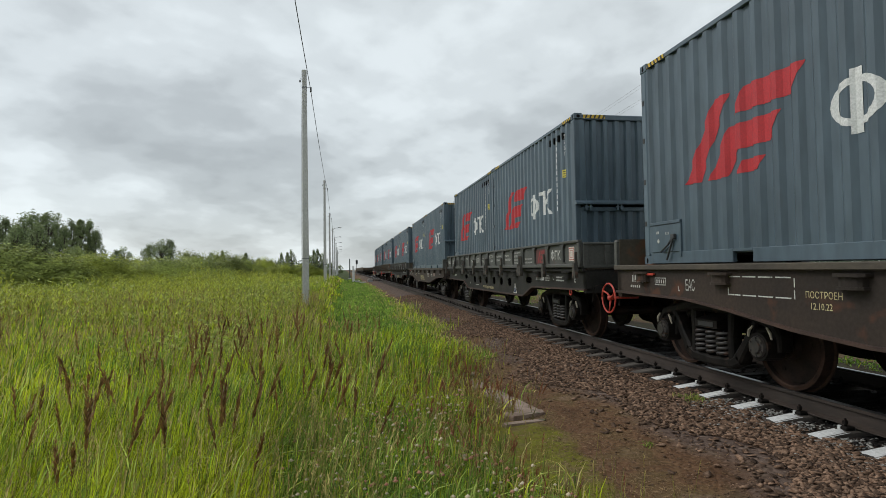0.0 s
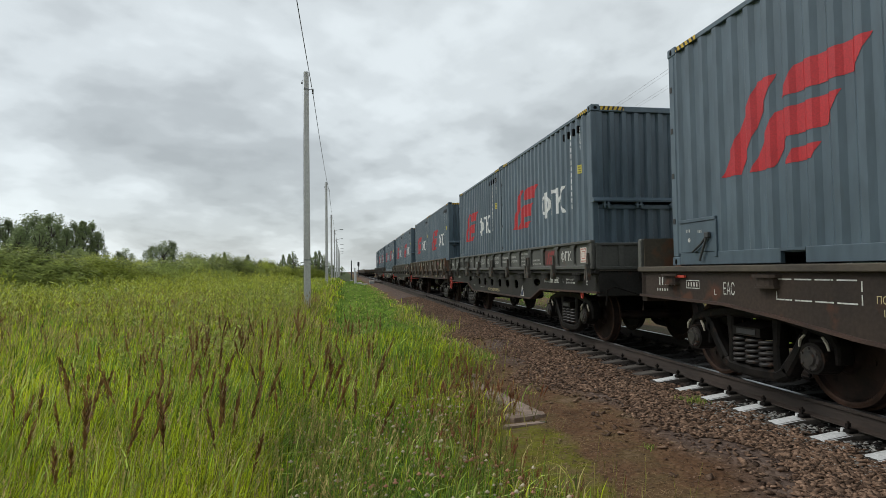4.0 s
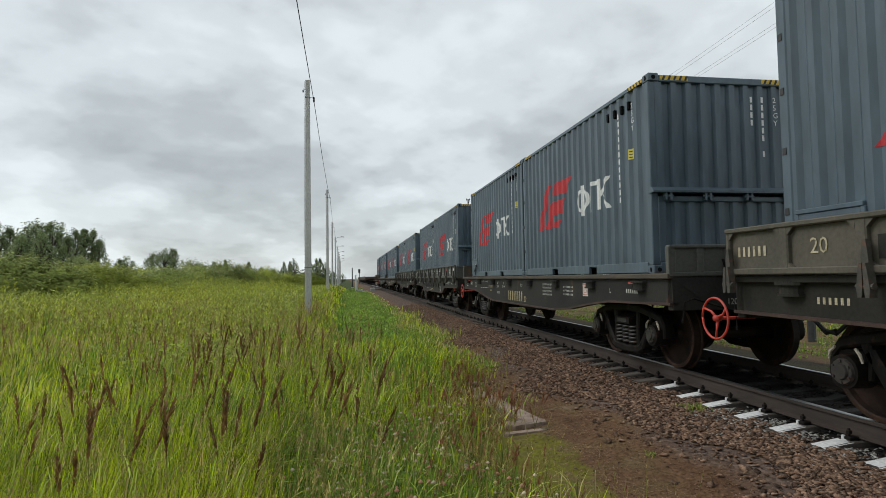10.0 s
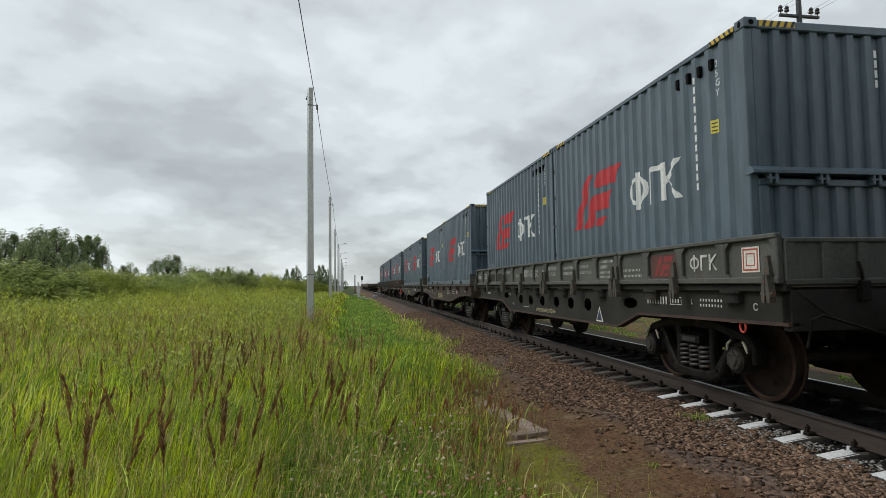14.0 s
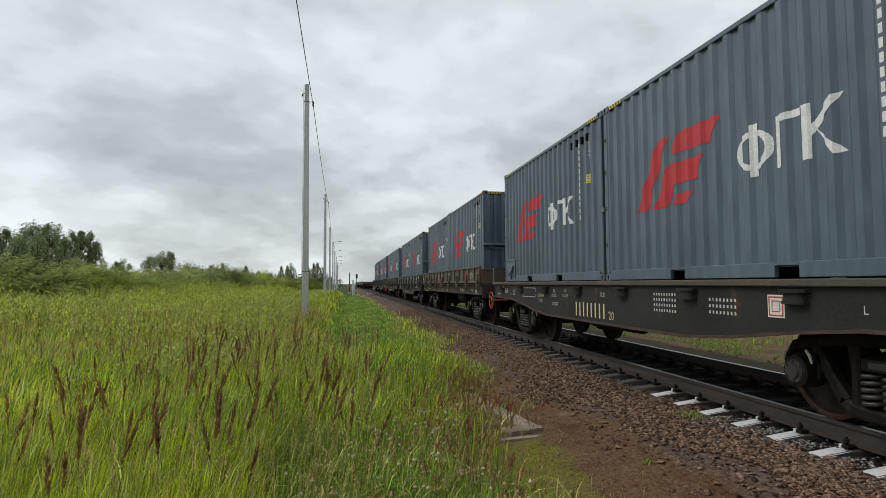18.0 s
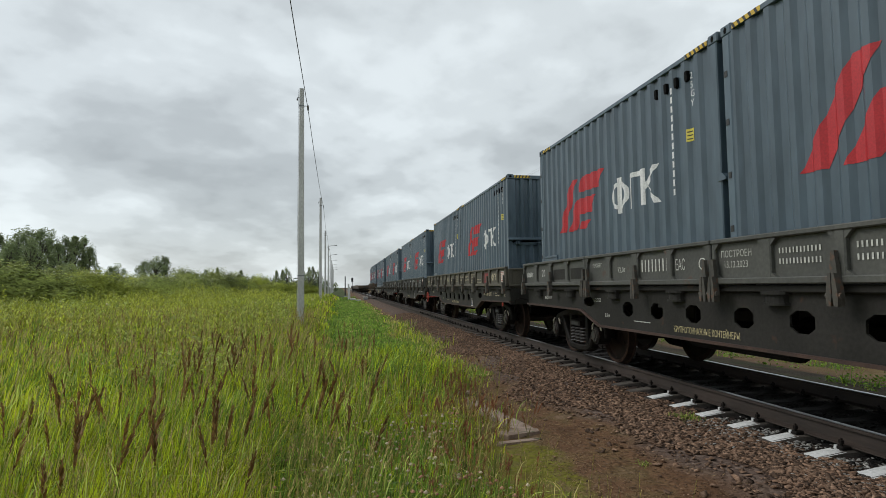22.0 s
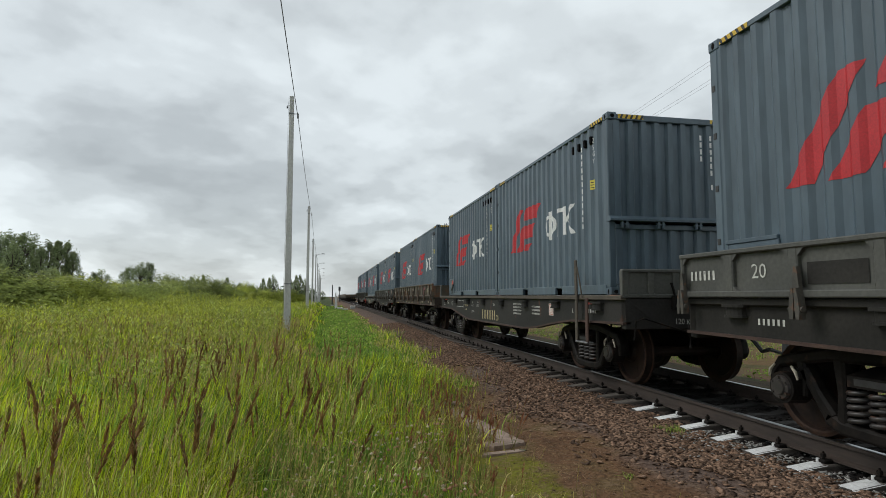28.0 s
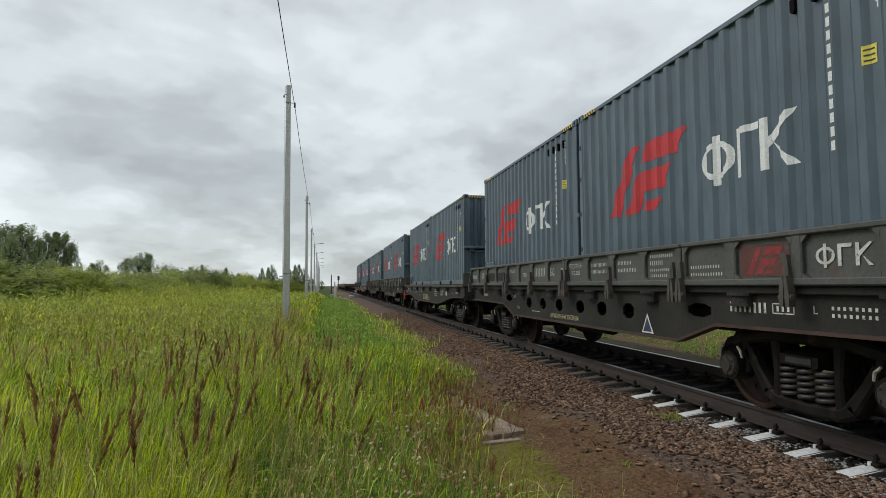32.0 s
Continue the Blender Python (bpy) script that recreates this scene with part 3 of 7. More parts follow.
def rail_line(points, side):
    mb, top = Mb(), Mb()
    rows, tops = [], []
    for x, y, a in points:
        ox, oy = math.cos(a), -math.sin(a)
        c = side * 0.797
        rows.append([(x + ox * (c + px), y + oy * (c + px), pz + RAIL_Z) for px, pz in RAIL_SHAPE])
        tops.append([(x + ox * (c + q), y + oy * (c + q), z + RAIL_Z) for q, z in ((-0.034, -0.007), (-0.024, 0.0), (0.024, 0.0), (0.034, -0.007))])
    for store, data, closed in ((mb, rows, True), (top, tops, False)):
        k = len(data[0])
        vs = [p for r in data for p in r]
        fs = [(j * k + i, j * k + (i + 1) % k, (j + 1) * k + (i + 1) % k, (j + 1) * k + i) for j in range(len(data) - 1) for i in range(k if closed else k - 1)]
        store.add(vs, fs)
    return mb, top


main_line = [(0.0, y, 0.0) for y in (-300, -20, 30, 80, 140, 250, 420)]
branch = [on_track(s) for s in [78, 82, 86, 90, 95, 100, 105, 110, 120, 160, 250, 420]]
for line in (main_line, branch):
    for side in (-1, 1):
        body, head = rail_line(line, side)
        rail = part("rail", body, M["rail"], track)
        part("rail_head", head, M["railtop"], rail, "bright worn running surface")


def sleeper_mesh(name):
    """Prestressed sleeper: flat rail seats, a lower waist, and tops that fall away to the ends."""
    mb = Mb()
    rows = ((-1.30, -0.246, 0.088), (-0.97, -0.207, 0.092), (-0.62, -0.205, 0.092), (-0.42, -0.245, 0.085), (0.42, -0.245, 0.085), (0.62, -0.205, 0.092), (0.97, -0.207, 0.092), (1.35, -0.250, 0.088))
    vs = [(x, y, z) for x, zt, w in rows for y, z in ((-w - 0.04, -0.44), (-w, zt - 0.012), (-w + 0.014, zt), (w - 0.014, zt), (w, zt - 0.012), (w + 0.04, -0.44))]
    fs = [(6 * i + j, 6 * i + j + 1, 6 * i + j + 7, 6 * i + j + 6) for i in range(7) for j in range(5)] + [tuple(range(6)), tuple(range(47, 41, -1))]
    return mb.add(vs, fs).mesh(name, M["sleeper"])


def white_end_mesh(seed):
    """A brushed coat of white over the sleeper's end, with an uneven inner edge."""
    rng = random.Random(seed)
    top, k = [], 7
    for i in range(k):
        y = -0.089 + 0.178 * i / (k - 1)
        for x in (-1.290 + rng.uniform(-0.014, 0.014), -0.985 + rng.uniform(-0.03, 0.03)):
            top.append((x, y, -0.246 + (x + 1.30) * 0.039 / 0.33 + 0.004 - (0.010 if i in (0, k - 1) else 0.0)))
    mb = Mb().add(top, [(2 * i, 2 * i + 1, 2 * i + 3, 2 * i + 2) for i in range(k - 1)])
    return mb.mesh("paint", M["sl_white"])


SL = sleeper_mesh("sleeper")
SLW = [white_end_mesh(i) for i in range(4)]
BOLT = Mb().cyl((-0.965, 0.03, -0.215), (-0.965, 0.03, -0.172), 0.019, 0.016, 8).mesh("bolt", M["sl_white"])
CLIP = Mb()
for s in (-1, 1):
    CLIP.box(s * 0.125 - 0.05, s * 0.125 + 0.05, -0.055, 0.055, -0.19, -0.155, 0.008)
    CLIP.cyl((s * 0.135, 0, -0.16), (s * 0.135, 0, -0.085), 0.013, n=6)
    CLIP.cyl((s * 0.135, 0, -0.135), (s * 0.135, 0, -0.105), 0.027, n=6)
for i, v in enumerate(CLIP.v):
    CLIP.v[i] = (v[0], v[1], v[2] + RAIL_Z)
CLIP = CLIP.mesh("rail_clip", M["bogie"])
SLEEPERS = [5.27 + 0.553 * (i - 14) for i in range(180)]
for y in SLEEPERS:
    if y > 70:
        break
    sl = part("sleeper", SL, None, track, at=(random.uniform(-0.02, 0.02), y, random.uniform(-0.012, 0.0)))
    sl.rotation_euler[2] = random.uniform(-0.012, 0.012)
    if y < 7.6:
        part("white_end", SLW[int(y * 7) % 4], None, sl, "white painted sleeper end")
        part("painted_bolt", BOLT, None, sl, "white painted bolt head")
    if y < 34:
        for x in (-0.797, 0.797):
            part("rail_clip", CLIP, None, sl, at=(x, 0, 0))
far_sl = Mb()
far_pts = [(0.0, y, 0.0) for y in SLEEPERS if y > 70] + [on_track(84 + 0.55 * i) for i in range(60)]
for x, y, a in far_pts:
    far_sl.box(x - 1.35, x + 1.35, y - 0.10, y + 0.10, -0.4, -0.21)
tagged(part("far_sleepers", far_sl, M["sleeper"], track), kind="stuff")


def stones(name, n, region, size, mat, seed):
    """Loose angular stones scattered on the track bed."""
    rng = np.random.default_rng(seed)
    base = np.array([(1, 0, 0.1), (0.2, 0.95, 0), (-0.8, 0.55, 0.1), (-0.85, -0.5, 0), (0.15, -1, 0.05), (0.35, 0.3, 0.75), (-0.4, -0.2, 0.7), (0, 0, -0.7)], float)
    faces = np.array([(0, 1, 5), (1, 2, 5), (2, 6, 5), (2, 3, 6), (3, 4, 6), (4, 0, 5), (4, 5, 6), (1, 0, 7), (2, 1, 7), (3, 2, 7), (4, 3, 7), (0, 4, 7)])
    pos = region(rng, n)
    pos = np.array(pos)
    n = len(pos)
    s = size[0] + (size[1] - size[0]) * rng.random(n) ** 1.6
    ang = rng.uniform(0, 6.28, n)
    v = base[None] * rng.uniform(0.72, 1.28, (n, 8, 3))
    tilt = rng.uniform(-0.75, 0.75, (n, 1))
    v[:, :, 2] = v[:, :, 2] * rng.uniform(0.28, 0.75, (n, 1)) + v[:, :, 0] * tilt
    v[:, :, 0] *= rng.uniform(0.8, 2.0, (n, 1))
    c, si = np.cos(ang)[:, None], np.sin(ang)[:, None]
    vx = v[:, :, 0] * c - v[:, :, 1] * si
    vy = v[:, :, 0] * si + v[:, :, 1] * c
    v = np.stack([vx, vy, v[:, :, 2]], 2) * s[:, None, None] + pos[:, None, :]
    f = (faces[None] + 8 * np.arange(n)[:, None, None]).reshape(-1, 3)
    return big_mesh(name, v.reshape(-1, 3), f, [mat])


def bed(rng, n):
    y = 2.5 + 32 * rng.random(n) ** 1.7
    edge = 2.45 + 0.35 * np.sin(y * 0.9) + 0.25 * np.sin(y * 2.3 + 1)
    x = -1.15 - (edge - 1.15) * rng.random(n) ** 0.85 - np.where(rng.random(n) < 0.12, np.abs(rng.normal(0, 0.40, n)), 0.0)
    near = np.abs(((y - 5.27 + 0.2765) % 0.553) - 0.2765) < 0.125
    keep = ~(near & (x > -1.33))
    x, y = x[keep], y[keep]
    return [(a, b, ground_z(a, b) + 0.012) for a, b in zip(x, y)]


def crib(rng, n):
    y = 3 + 28 * rng.random(n) ** 1.5
    x = rng.uniform(-1.15, 1.9, n)
    near = np.abs(((y - 5.27 + 0.2765) % 0.553) - 0.2765) < 0.15
    keep = ~(near & (np.abs(x) < 1.4))
    return [(a, b, ground_z(a, b) + 0.01) for a, b in zip(x[keep], y[keep])]


def strewn(rng, n):
    y = 3 + 26 * rng.random(n) ** 1.5
    x = -2.3 - 1.3 * rng.random(n)
    return [(a, b, ground_z(a, b) + 0.002) for a, b in zip(x, y)]


def gritty(rng, n):
    y = 2.6 + 3.6 * rng.random(n) ** 1.4
    x = -1.30 + rng.normal(0, 0.20, n)
    near = np.abs(((y - 5.27 + 0.2765) % 0.553) - 0.2765) < 0.13
    keep = ~(near & (x > -1.33))
    return [(a, b, -0.252) for a, b in zip(x[keep], y[keep])]


tagged(new("ballast", stones("ballast", 40000, bed, (0.009, 0.034), M["stone"], 3)), "brown grey crushed stone ballast beside the rails", "ballast", kind="stuff")
tagged(new("crib_ballast", stones("crib_ballast", 8000, crib, (0.016, 0.034), M["oily"], 4)), "oily crushed stone between the sleepers, darkened in colour for shade under the train", "ballast", kind="stuff")
tagged(new("loose_gravel", stones("loose_gravel", 9000, strewn, (0.003, 0.011), M["stone"], 5)), "scattered gravel on the dirt strip", "gravel", kind="stuff")
tagged(new("pale_grit", stones("pale_grit", 4200, gritty, (0.008, 0.022), M["grit"], 6)), "pale grit between the white sleeper ends", "gravel", kind="stuff")

# ---- the train: containers ----
CL, CW, CH = 6.058, 2.438, 2.896
HW = CW / 2


def corrugation(length, inset, period, depth, flat=0.27, slope=0.23):
    """Break points (distance, depth) of a pressed wall along its length."""
    n = max(1, round((length - 2 * inset) / period))
    p = (length - 2 * inset) / n
    pts = [(inset, 0.0)]
    for i in range(n):
        a = inset + i * p
        pts += [(a + p * flat * 0.5, 0.0), (a + p * (flat * 0.5 + slope), depth), (a + p * (1 - flat * 0.5 - slope), depth), (a + p * (1 - flat * 0.5), 0.0)]
    pts.append((length - inset, 0.0))
    return [(0.10, 0.0)] + pts + [(length - 0.10, 0.0)]


SIDE_PROF = corrugation(CL, 0.16, 0.275, 0.038, 0.27, 0.19)
END_PROF = corrugation(CW, 0.17, 0.232, 0.050, 0.36, 0.13)


def depth_at(prof, s):
    for (a, da), (b, db) in zip(prof, prof[1:]):
        if a <= s <= b:
            return da + (db - da) * (s - a) / max(b - a, 1e-6)
    return 0.0


def clip_poly(poly, lo, hi):
    """Cut a convex outline to lo <= first coordinate <= hi."""
    for sign, lim in ((1, lo), (-1, hi)):
        out = []
        for i, p in enumerate(poly):
            q = poly[(i + 1) % len(poly)]
            a, b = sign * (p[0] - lim), sign * (q[0] - lim)
            if a >= 0:
                out.append(p)
            if a * b < 0:
                k = a / (a - b)
                out.append((lim, p[1] + (q[1] - p[1]) * k))
        poly = out
        if len(poly) < 3:
            return []
    return poly


def painted(mb, poly, prof, place, lift=0.004):
    """Paint laid on a pressed wall: a convex outline, cut at the folds and raised a hair above them."""
    for (a, da), (b, db) in zip(prof, prof[1:]):
        cut = clip_poly(poly, a, b)
        if cut:
            mb.add([place(s, z, da + (db - da) * (s - a) / max(b - a, 1e-6) - lift) for s, z in cut], [tuple(range(len(cut)))])
    return mb


def on_side(s, z, d):
    return (-HW + 0.012 + d, s, z)


def on_end(s, z, d):
    return (-HW + s, 0.022 + d, z)


def wall_mesh(prof, z0, z1, place, thick=0.012):
    mb = Mb()
    vs = [place(s, z, d) for s, d in prof for z in (z0, z1)]
    mb.add(vs, [(2 * i, 2 * i + 2, 2 * i + 3, 2 * i + 1) for i in range(len(prof) - 1)])
    return mb


def mirror_x(mb):
    out = Mb()
    return out.add([(-x, y, z) for x, y, z in mb.v], mb.f)


def rect(a0, a1, b0, b1):
    return [(a0, b0), (a1, b0), (a1, b1), (a0, b1)]


GLYPHS = {}


def letters(mb, text, size, place, width=1.0):
    """Lettering as a flat mesh: place(u, v) turns text space into the thing's space."""
    if text not in GLYPHS:
        cu = bpy.data.curves.new("text", "FONT")
        cu.body, cu.resolution_u = text, 2
        ob = bpy.data.objects.new("text", cu)
        scene.collection.objects.link(ob)
        bpy.context.view_layer.update()
        me = bpy.data.meshes.new_from_object(ob.evaluated_get(bpy.context.evaluated_depsgraph_get()))
        GLYPHS[text] = ([tuple(v.co) for v in me.vertices], [tuple(p.vertices) for p in me.polygons])
        bpy.data.objects.remove(ob)
        bpy.data.meshes.remove(me)
    vs, fs = GLYPHS[text]
    return mb.add([place(x * size * width, y * size) for x, y, _ in vs], fs)


def digit_bars(mb, n, u, v, w, h, gap, place):
    """A row of plain upright bars in place of a number."""
    for i in range(n):
        a = u + i * (w + gap)
        w2 = w * (0.42 if h > 0.15 else 0.56)
        a += (w - w2) / 2
        mb.add([place(p, q) for p, q in rect(a, a + w2, v, v + h)], [(0, 1, 2, 3)])
    return mb


def build_container():
    root = new("freight_container")
    c = M["cont"]
    for x in (-1, 1):
        for y0 in (0.0, CL - 0.15):
            mb = Mb()
            xa, xb = (-HW, -HW + 0.11) if x < 0 else (HW - 0.11, HW)
            mb.box(xa, xb, y0 + (0.024 if y0 == 0 else 0.003), y0 + (0.147 if y0 == 0 else 0.126), 0.118, CH - 0.118, 0.012)
            part("corner_post", mb, c, root)
            for z0 in (0.0, CH - 0.118):
                ya = 0.0 if y0 == 0 else CL - 0.178
                xc = -HW if x < 0 else HW - 0.162
                cb = Mb().box(xc, xc + 0.162, ya, ya + 0.178, z0, z0 + 0.118, 0.012)
                cast = part("corner_casting", cb, c, root)
                # flat near-black faces, painted shade of the casting's openings
                hole = Mb()
                ym, zm = ya + 0.089, z0 + 0.055
                xo = -HW - 0.002 if x < 0 else HW + 0.002
                ring = [(0.035 * math.cos(k * math.pi / 4), 0.032 * math.sin(k * math.pi / 4)) for k in range(8)]
                hole.add([(xo, ym + p * 0.75, zm + q * 1.25) for p, q in ring], [tuple(range(8))])
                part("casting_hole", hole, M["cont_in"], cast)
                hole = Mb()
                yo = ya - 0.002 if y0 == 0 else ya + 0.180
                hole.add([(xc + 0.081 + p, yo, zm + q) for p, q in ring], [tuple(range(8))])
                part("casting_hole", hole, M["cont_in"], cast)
    # pressed side walls and rails
    side = wall_mesh(SIDE_PROF, 0.16, CH - 0.062, on_side)
    part("side_wall", side, c, root)
    part("side_wall", mirror_x(side), c, root)
    for x in (-1, 1):
        xa, xb = (-HW + 0.004, -HW + 0.064) if x < 0 else (HW - 0.064, HW - 0.004)
        part("top_rail", Mb().box(xa, xb, 0.178, CL - 0.178, CH - 0.092, CH - 0.030, 0.006), c, root)
        mb = Mb().box(xa, xb, 0.178, 1.93, 0.012, 0.165, 0.006).box(xa, xb, 2.25, 3.81, 0.012, 0.165, 0.006).box(xa, xb, 4.13, CL - 0.178, 0.012, 0.165, 0.006)
        for a in (1.93, 3.81):
            mb.box(xa, xb, a, a + 0.32, 0.135, 0.165)
        rail = part("bottom_rail", mb, c, root)
        for a in (1.93, 3.81):
            xi = -HW + 0.30 if x < 0 else HW - 0.30
            # a near-black block in place of the shade inside the pocket
            part("forklift_pocket", Mb().box(min(xi, xi - x * 0.5), max(xi, xi - x * 0.5), a, a + 0.32, 0.014, 0.134), M["cont_in"], rail, "forklift pocket filled with near black for its shade")
    # roof and floor
    roof = Mb()
    prof = corrugation(CL, 0.18, 0.42, 0.020)
    vs = [(x, s, CH - 0.045 - d) for s, d in prof for x in (-HW + 0.05, HW - 0.05)]
    roof.add(vs, [(2 * i, 2 * i + 1, 2 * i + 3, 2 * i + 2) for i in range(len(prof) - 1)])
    part("roof", roof, c, root)
    part("underfloor", Mb().box(-HW + 0.06, HW - 0.06, 0.03, CL - 0.03, 0.12, 0.16), c, root)
    # front end: header, sill, upper pressed wall, lower flap under a shelf
    part("end_header", Mb().box(-HW + 0.162, HW - 0.162, 0.004, 0.09, CH - 0.125, CH - 0.026, 0.01), c, root)
    part("end_sill", Mb().box(-HW + 0.11, HW - 0.11, 0.004, 0.09, 0.012, 0.16, 0.01), c, root)
    part("end_wall", wall_mesh(END_PROF, 1.20, CH - 0.105, on_end), c, root)
    flap = part("end_flap", wall_mesh(END_PROF, 0.14, 1.06, lambda s, z, d: (-HW + s, 0.030 + d, z)), c, root)
    part("flap_frame", Mb().box(-HW + 0.10, HW - 0.10, 0.012, 0.075, 1.03, 1.11, 0.01).box(-HW + 0.10, -HW + 0.22, 0.012, 0.075, 0.16, 1.03, 0.01).box(HW - 0.22, HW - 0.10, 0.012, 0.075, 0.16, 1.03, 0.01), c, flap)
    part("drip_shelf", Mb().prism([(-0.062, 1.155), (0.075, 1.145), (0.075, 1.235), (0.0, 1.235), (-0.062, 1.185)], -HW - 0.012, HW + 0.012), c, root)
    for x in (-0.98, -0.36, 0.30, 0.95):
        hb = Mb().box(x - 0.055, x - 0.02, -0.050, 0.05, 1.04, 1.16, 0.008).box(x + 0.02, x + 0.055, -0.050, 0.05, 1.04, 1.16, 0.008)
        hb.cyl((x - 0.075, -0.025, 1.10), (x + 0.075, -0.025, 1.10), 0.018, n=8)
        part("hinge", hb, c, root)
    back = Mb().add([(HW - abs(p[0] + HW), CL - p[1], p[2]) for p in [on_end(s, z, d) for s, d in END_PROF for z in (0.14, CH - 0.105)]], [(2 * i, 2 * i + 1, 2 * i + 3, 2 * i + 2) for i in range(len(END_PROF) - 1)])
    part("rear_wall", back, c, root)
    part("rear_header", Mb().box(-HW + 0.162, HW - 0.162, CL - 0.09, CL - 0.004, CH - 0.125, CH - 0.026, 0.01), c, root)
    part("rear_sill", Mb().box(-HW + 0.11, HW - 0.11, CL - 0.09, CL - 0.004, 0.012, 0.16, 0.01), c, root)
    part("door_hinge_bar", Mb().box(-HW - 0.006, -HW + 0.01, CL - 0.10, CL - 0.05, 0.55, 0.62).box(-HW - 0.006, -HW + 0.01, CL - 0.10, CL - 0.05, 1.15, 1.22).box(-HW - 0.006, -HW + 0.01, CL - 0.10, CL - 0.05, 1.75, 1.82).box(-HW - 0.006, -HW + 0.01, CL - 0.10, CL - 0.05, 2.3, 2.37), M["black"], root, "black hinge lugs")
    # discharge hatch low at the rear of the side
    h0, h1 = CL - 0.90, CL - 0.22
    hatch = part("hatch_plate", Mb().box(-HW - 0.004, -HW + 0.03, h0, h1, 0.165, 0.54, 0.006), c, root)
    part("hatch_frame", Mb().box(-HW - 0.016, -HW + 0.03, h0 - 0.03, h1 + 0.03, 0.54, 0.585, 0.006).box(-HW - 0.012, -HW + 0.03, h0 - 0.045, h0, 0.10, 0.54, 0.006), c, hatch)
    lev = Mb().tube([(-HW - 0.03, h0 + 0.10, 0.36), (-HW - 0.035, h0 + 0.22, 0.26), (-HW - 0.03, h0 + 0.40, 0.17)], 0.014)
    lev.tube([(-HW - 0.03, h0 + 0.10, 0.36), (-HW - 0.035, h0 + 0.20, 0.16), (-HW - 0.03, h0 + 0.26, 0.06)], 0.014)
    lev.box(-HW - 0.05, -HW - 0.005, h0 + 0.06, h0 + 0.14, 0.33, 0.40, 0.008)
    part("hatch_lever", lev, M["darksteel"], hatch, "dark steel lever")
    lab = Mb()
    for a, z, w in ((0.46, 0.42, 0.10), (0.22, 0.40, 0.10)):
        digit_bars(lab, 3, 0, 0, 0.024, 0.035, 0.006, lambda u, v: (-HW - 0.007, h0 + a + w - u, z + v))
    lab.add([(-HW - 0.006, h0 + 0.50 + 0.028 * math.cos(k), 0.32 + 0.028 * math.sin(k)) for k in [i * 0.7854 for i in range(8)]], [tuple(range(8))])
    part("hatch_marks", lab, M["mark"], hatch, "small white stencil marks")
    # vents under the top rail: near-black blocks for the shade in the slots
    for i in range(4):
        a = 0.60 + i * 0.2365
        part("vent", Mb().prism([(a + 0.016, 2.66), (a + 0.070, 2.66), (a + 0.070, 2.55), (a + 0.054, 2.525), (a + 0.032, 2.525), (a + 0.016, 2.55)], -HW + 0.006, -HW + 0.05), M["cont_in"], root, "vent slot in near black for its shade")
    # warning stripes on the top frame
    for place, a0, flip in (("side", 0.19, 1), ("front", -HW + 0.18, 1), ("front", HW - 0.18 - 0.44, 1), ("rear", CL - 0.18 - 0.46, 1)):
        yb, kb = Mb(), Mb()
        z0, z1 = CH - 0.090, CH - 0.032
        if place == "front":
            z0 = CH - 0.100
        def at(u, z, lift):
            if place == "front":
                return (u, 0.004 - lift, z)
            return (-HW + 0.004 - lift, u, z)
        yb.add([at(u, z, 0.003) for u, z in rect(a0, a0 + 0.44, z0, z1)], [(0, 1, 2, 3)])
        for i in range(5):
            u = a0 + 0.03 + i * 0.088
            kb.add([at(u, z0, 0.005), at(u + 0.036, z0, 0.005), at(u + 0.066, z1, 0.005), at(u + 0.030, z1, 0.005)], [(0, 1, 2, 3)])
        plate = part("warning_stripe", yb, M["yellow"], root, "yellow and black warning stripe")
        tagged(part("stripe_bars", kb, M["black"], plate), kind="stuff")
    # red emblem of four slanted pieces, s measured back from the rear end
    for piece in ([[(1.05, 1.01), (1.36, 1.00), (1.93, 1.94), (1.66, 1.94)]],
                  [[(1.99, 1.67), (2.84, 1.65), (3.02, 1.93), (2.17, 1.94)]],
                  [[(1.54, 0.99), (1.88, 0.99), (2.08, 1.26), (1.90, 1.55)], [(1.90, 1.55), (2.08, 1.26), (2.53, 1.26), (2.71, 1.54)]],
                  [[(2.03, 0.99), (2.37, 0.99), (2.46, 1.13), (2.14, 1.13)]]):
        bar = Mb()
        for pts in piece:
            painted(bar, [(CL - u + 0.02, z) for u, z in pts], SIDE_PROF, on_side)
        part("emblem_bar", bar, M["red"], root, "slanted red emblem bar")
    # three white shapes beside it
    yc, zc = 2.515, 1.375
    n = 20
    shape = Mb()
    for i in range(n):
        a, b = 2 * math.pi * i / n, 2 * math.pi * (i + 1) / n
        q = []
        for ang, r in ((a, 1.0), (b, 1.0), (b, 0.66), (a, 0.66)):
            q.append((yc + 0.285 * (r if r == 1 else 0.68) * math.cos(ang), zc + 0.215 * (r if r == 1 else 0.70) * math.sin(ang)))
        painted(shape, q, SIDE_PROF, on_side)
    painted(shape, rect(yc - 0.05, yc + 0.05, 1.09, 1.66), SIDE_PROF, on_side, 0.0055)
    part("white_shape", shape, M["white"], root, "white painted ring with a stem")
    shape = Mb()
    painted(shape, rect(2.105, 2.20, 1.12, 1.65), SIDE_PROF, on_side)
    painted(shape, rect(1.86, 2.105, 1.575, 1.65), SIDE_PROF, on_side)
    part("white_shape", shape, M["white"], root, "white painted angle")
    shape = Mb()
    painted(shape, rect(1.735, 1.83, 1.12, 1.65), SIDE_PROF, on_side)
    painted(shape, [(1.735, 1.34), (1.735, 1.45), (1.50, 1.65), (1.38, 1.65)], SIDE_PROF, on_side)
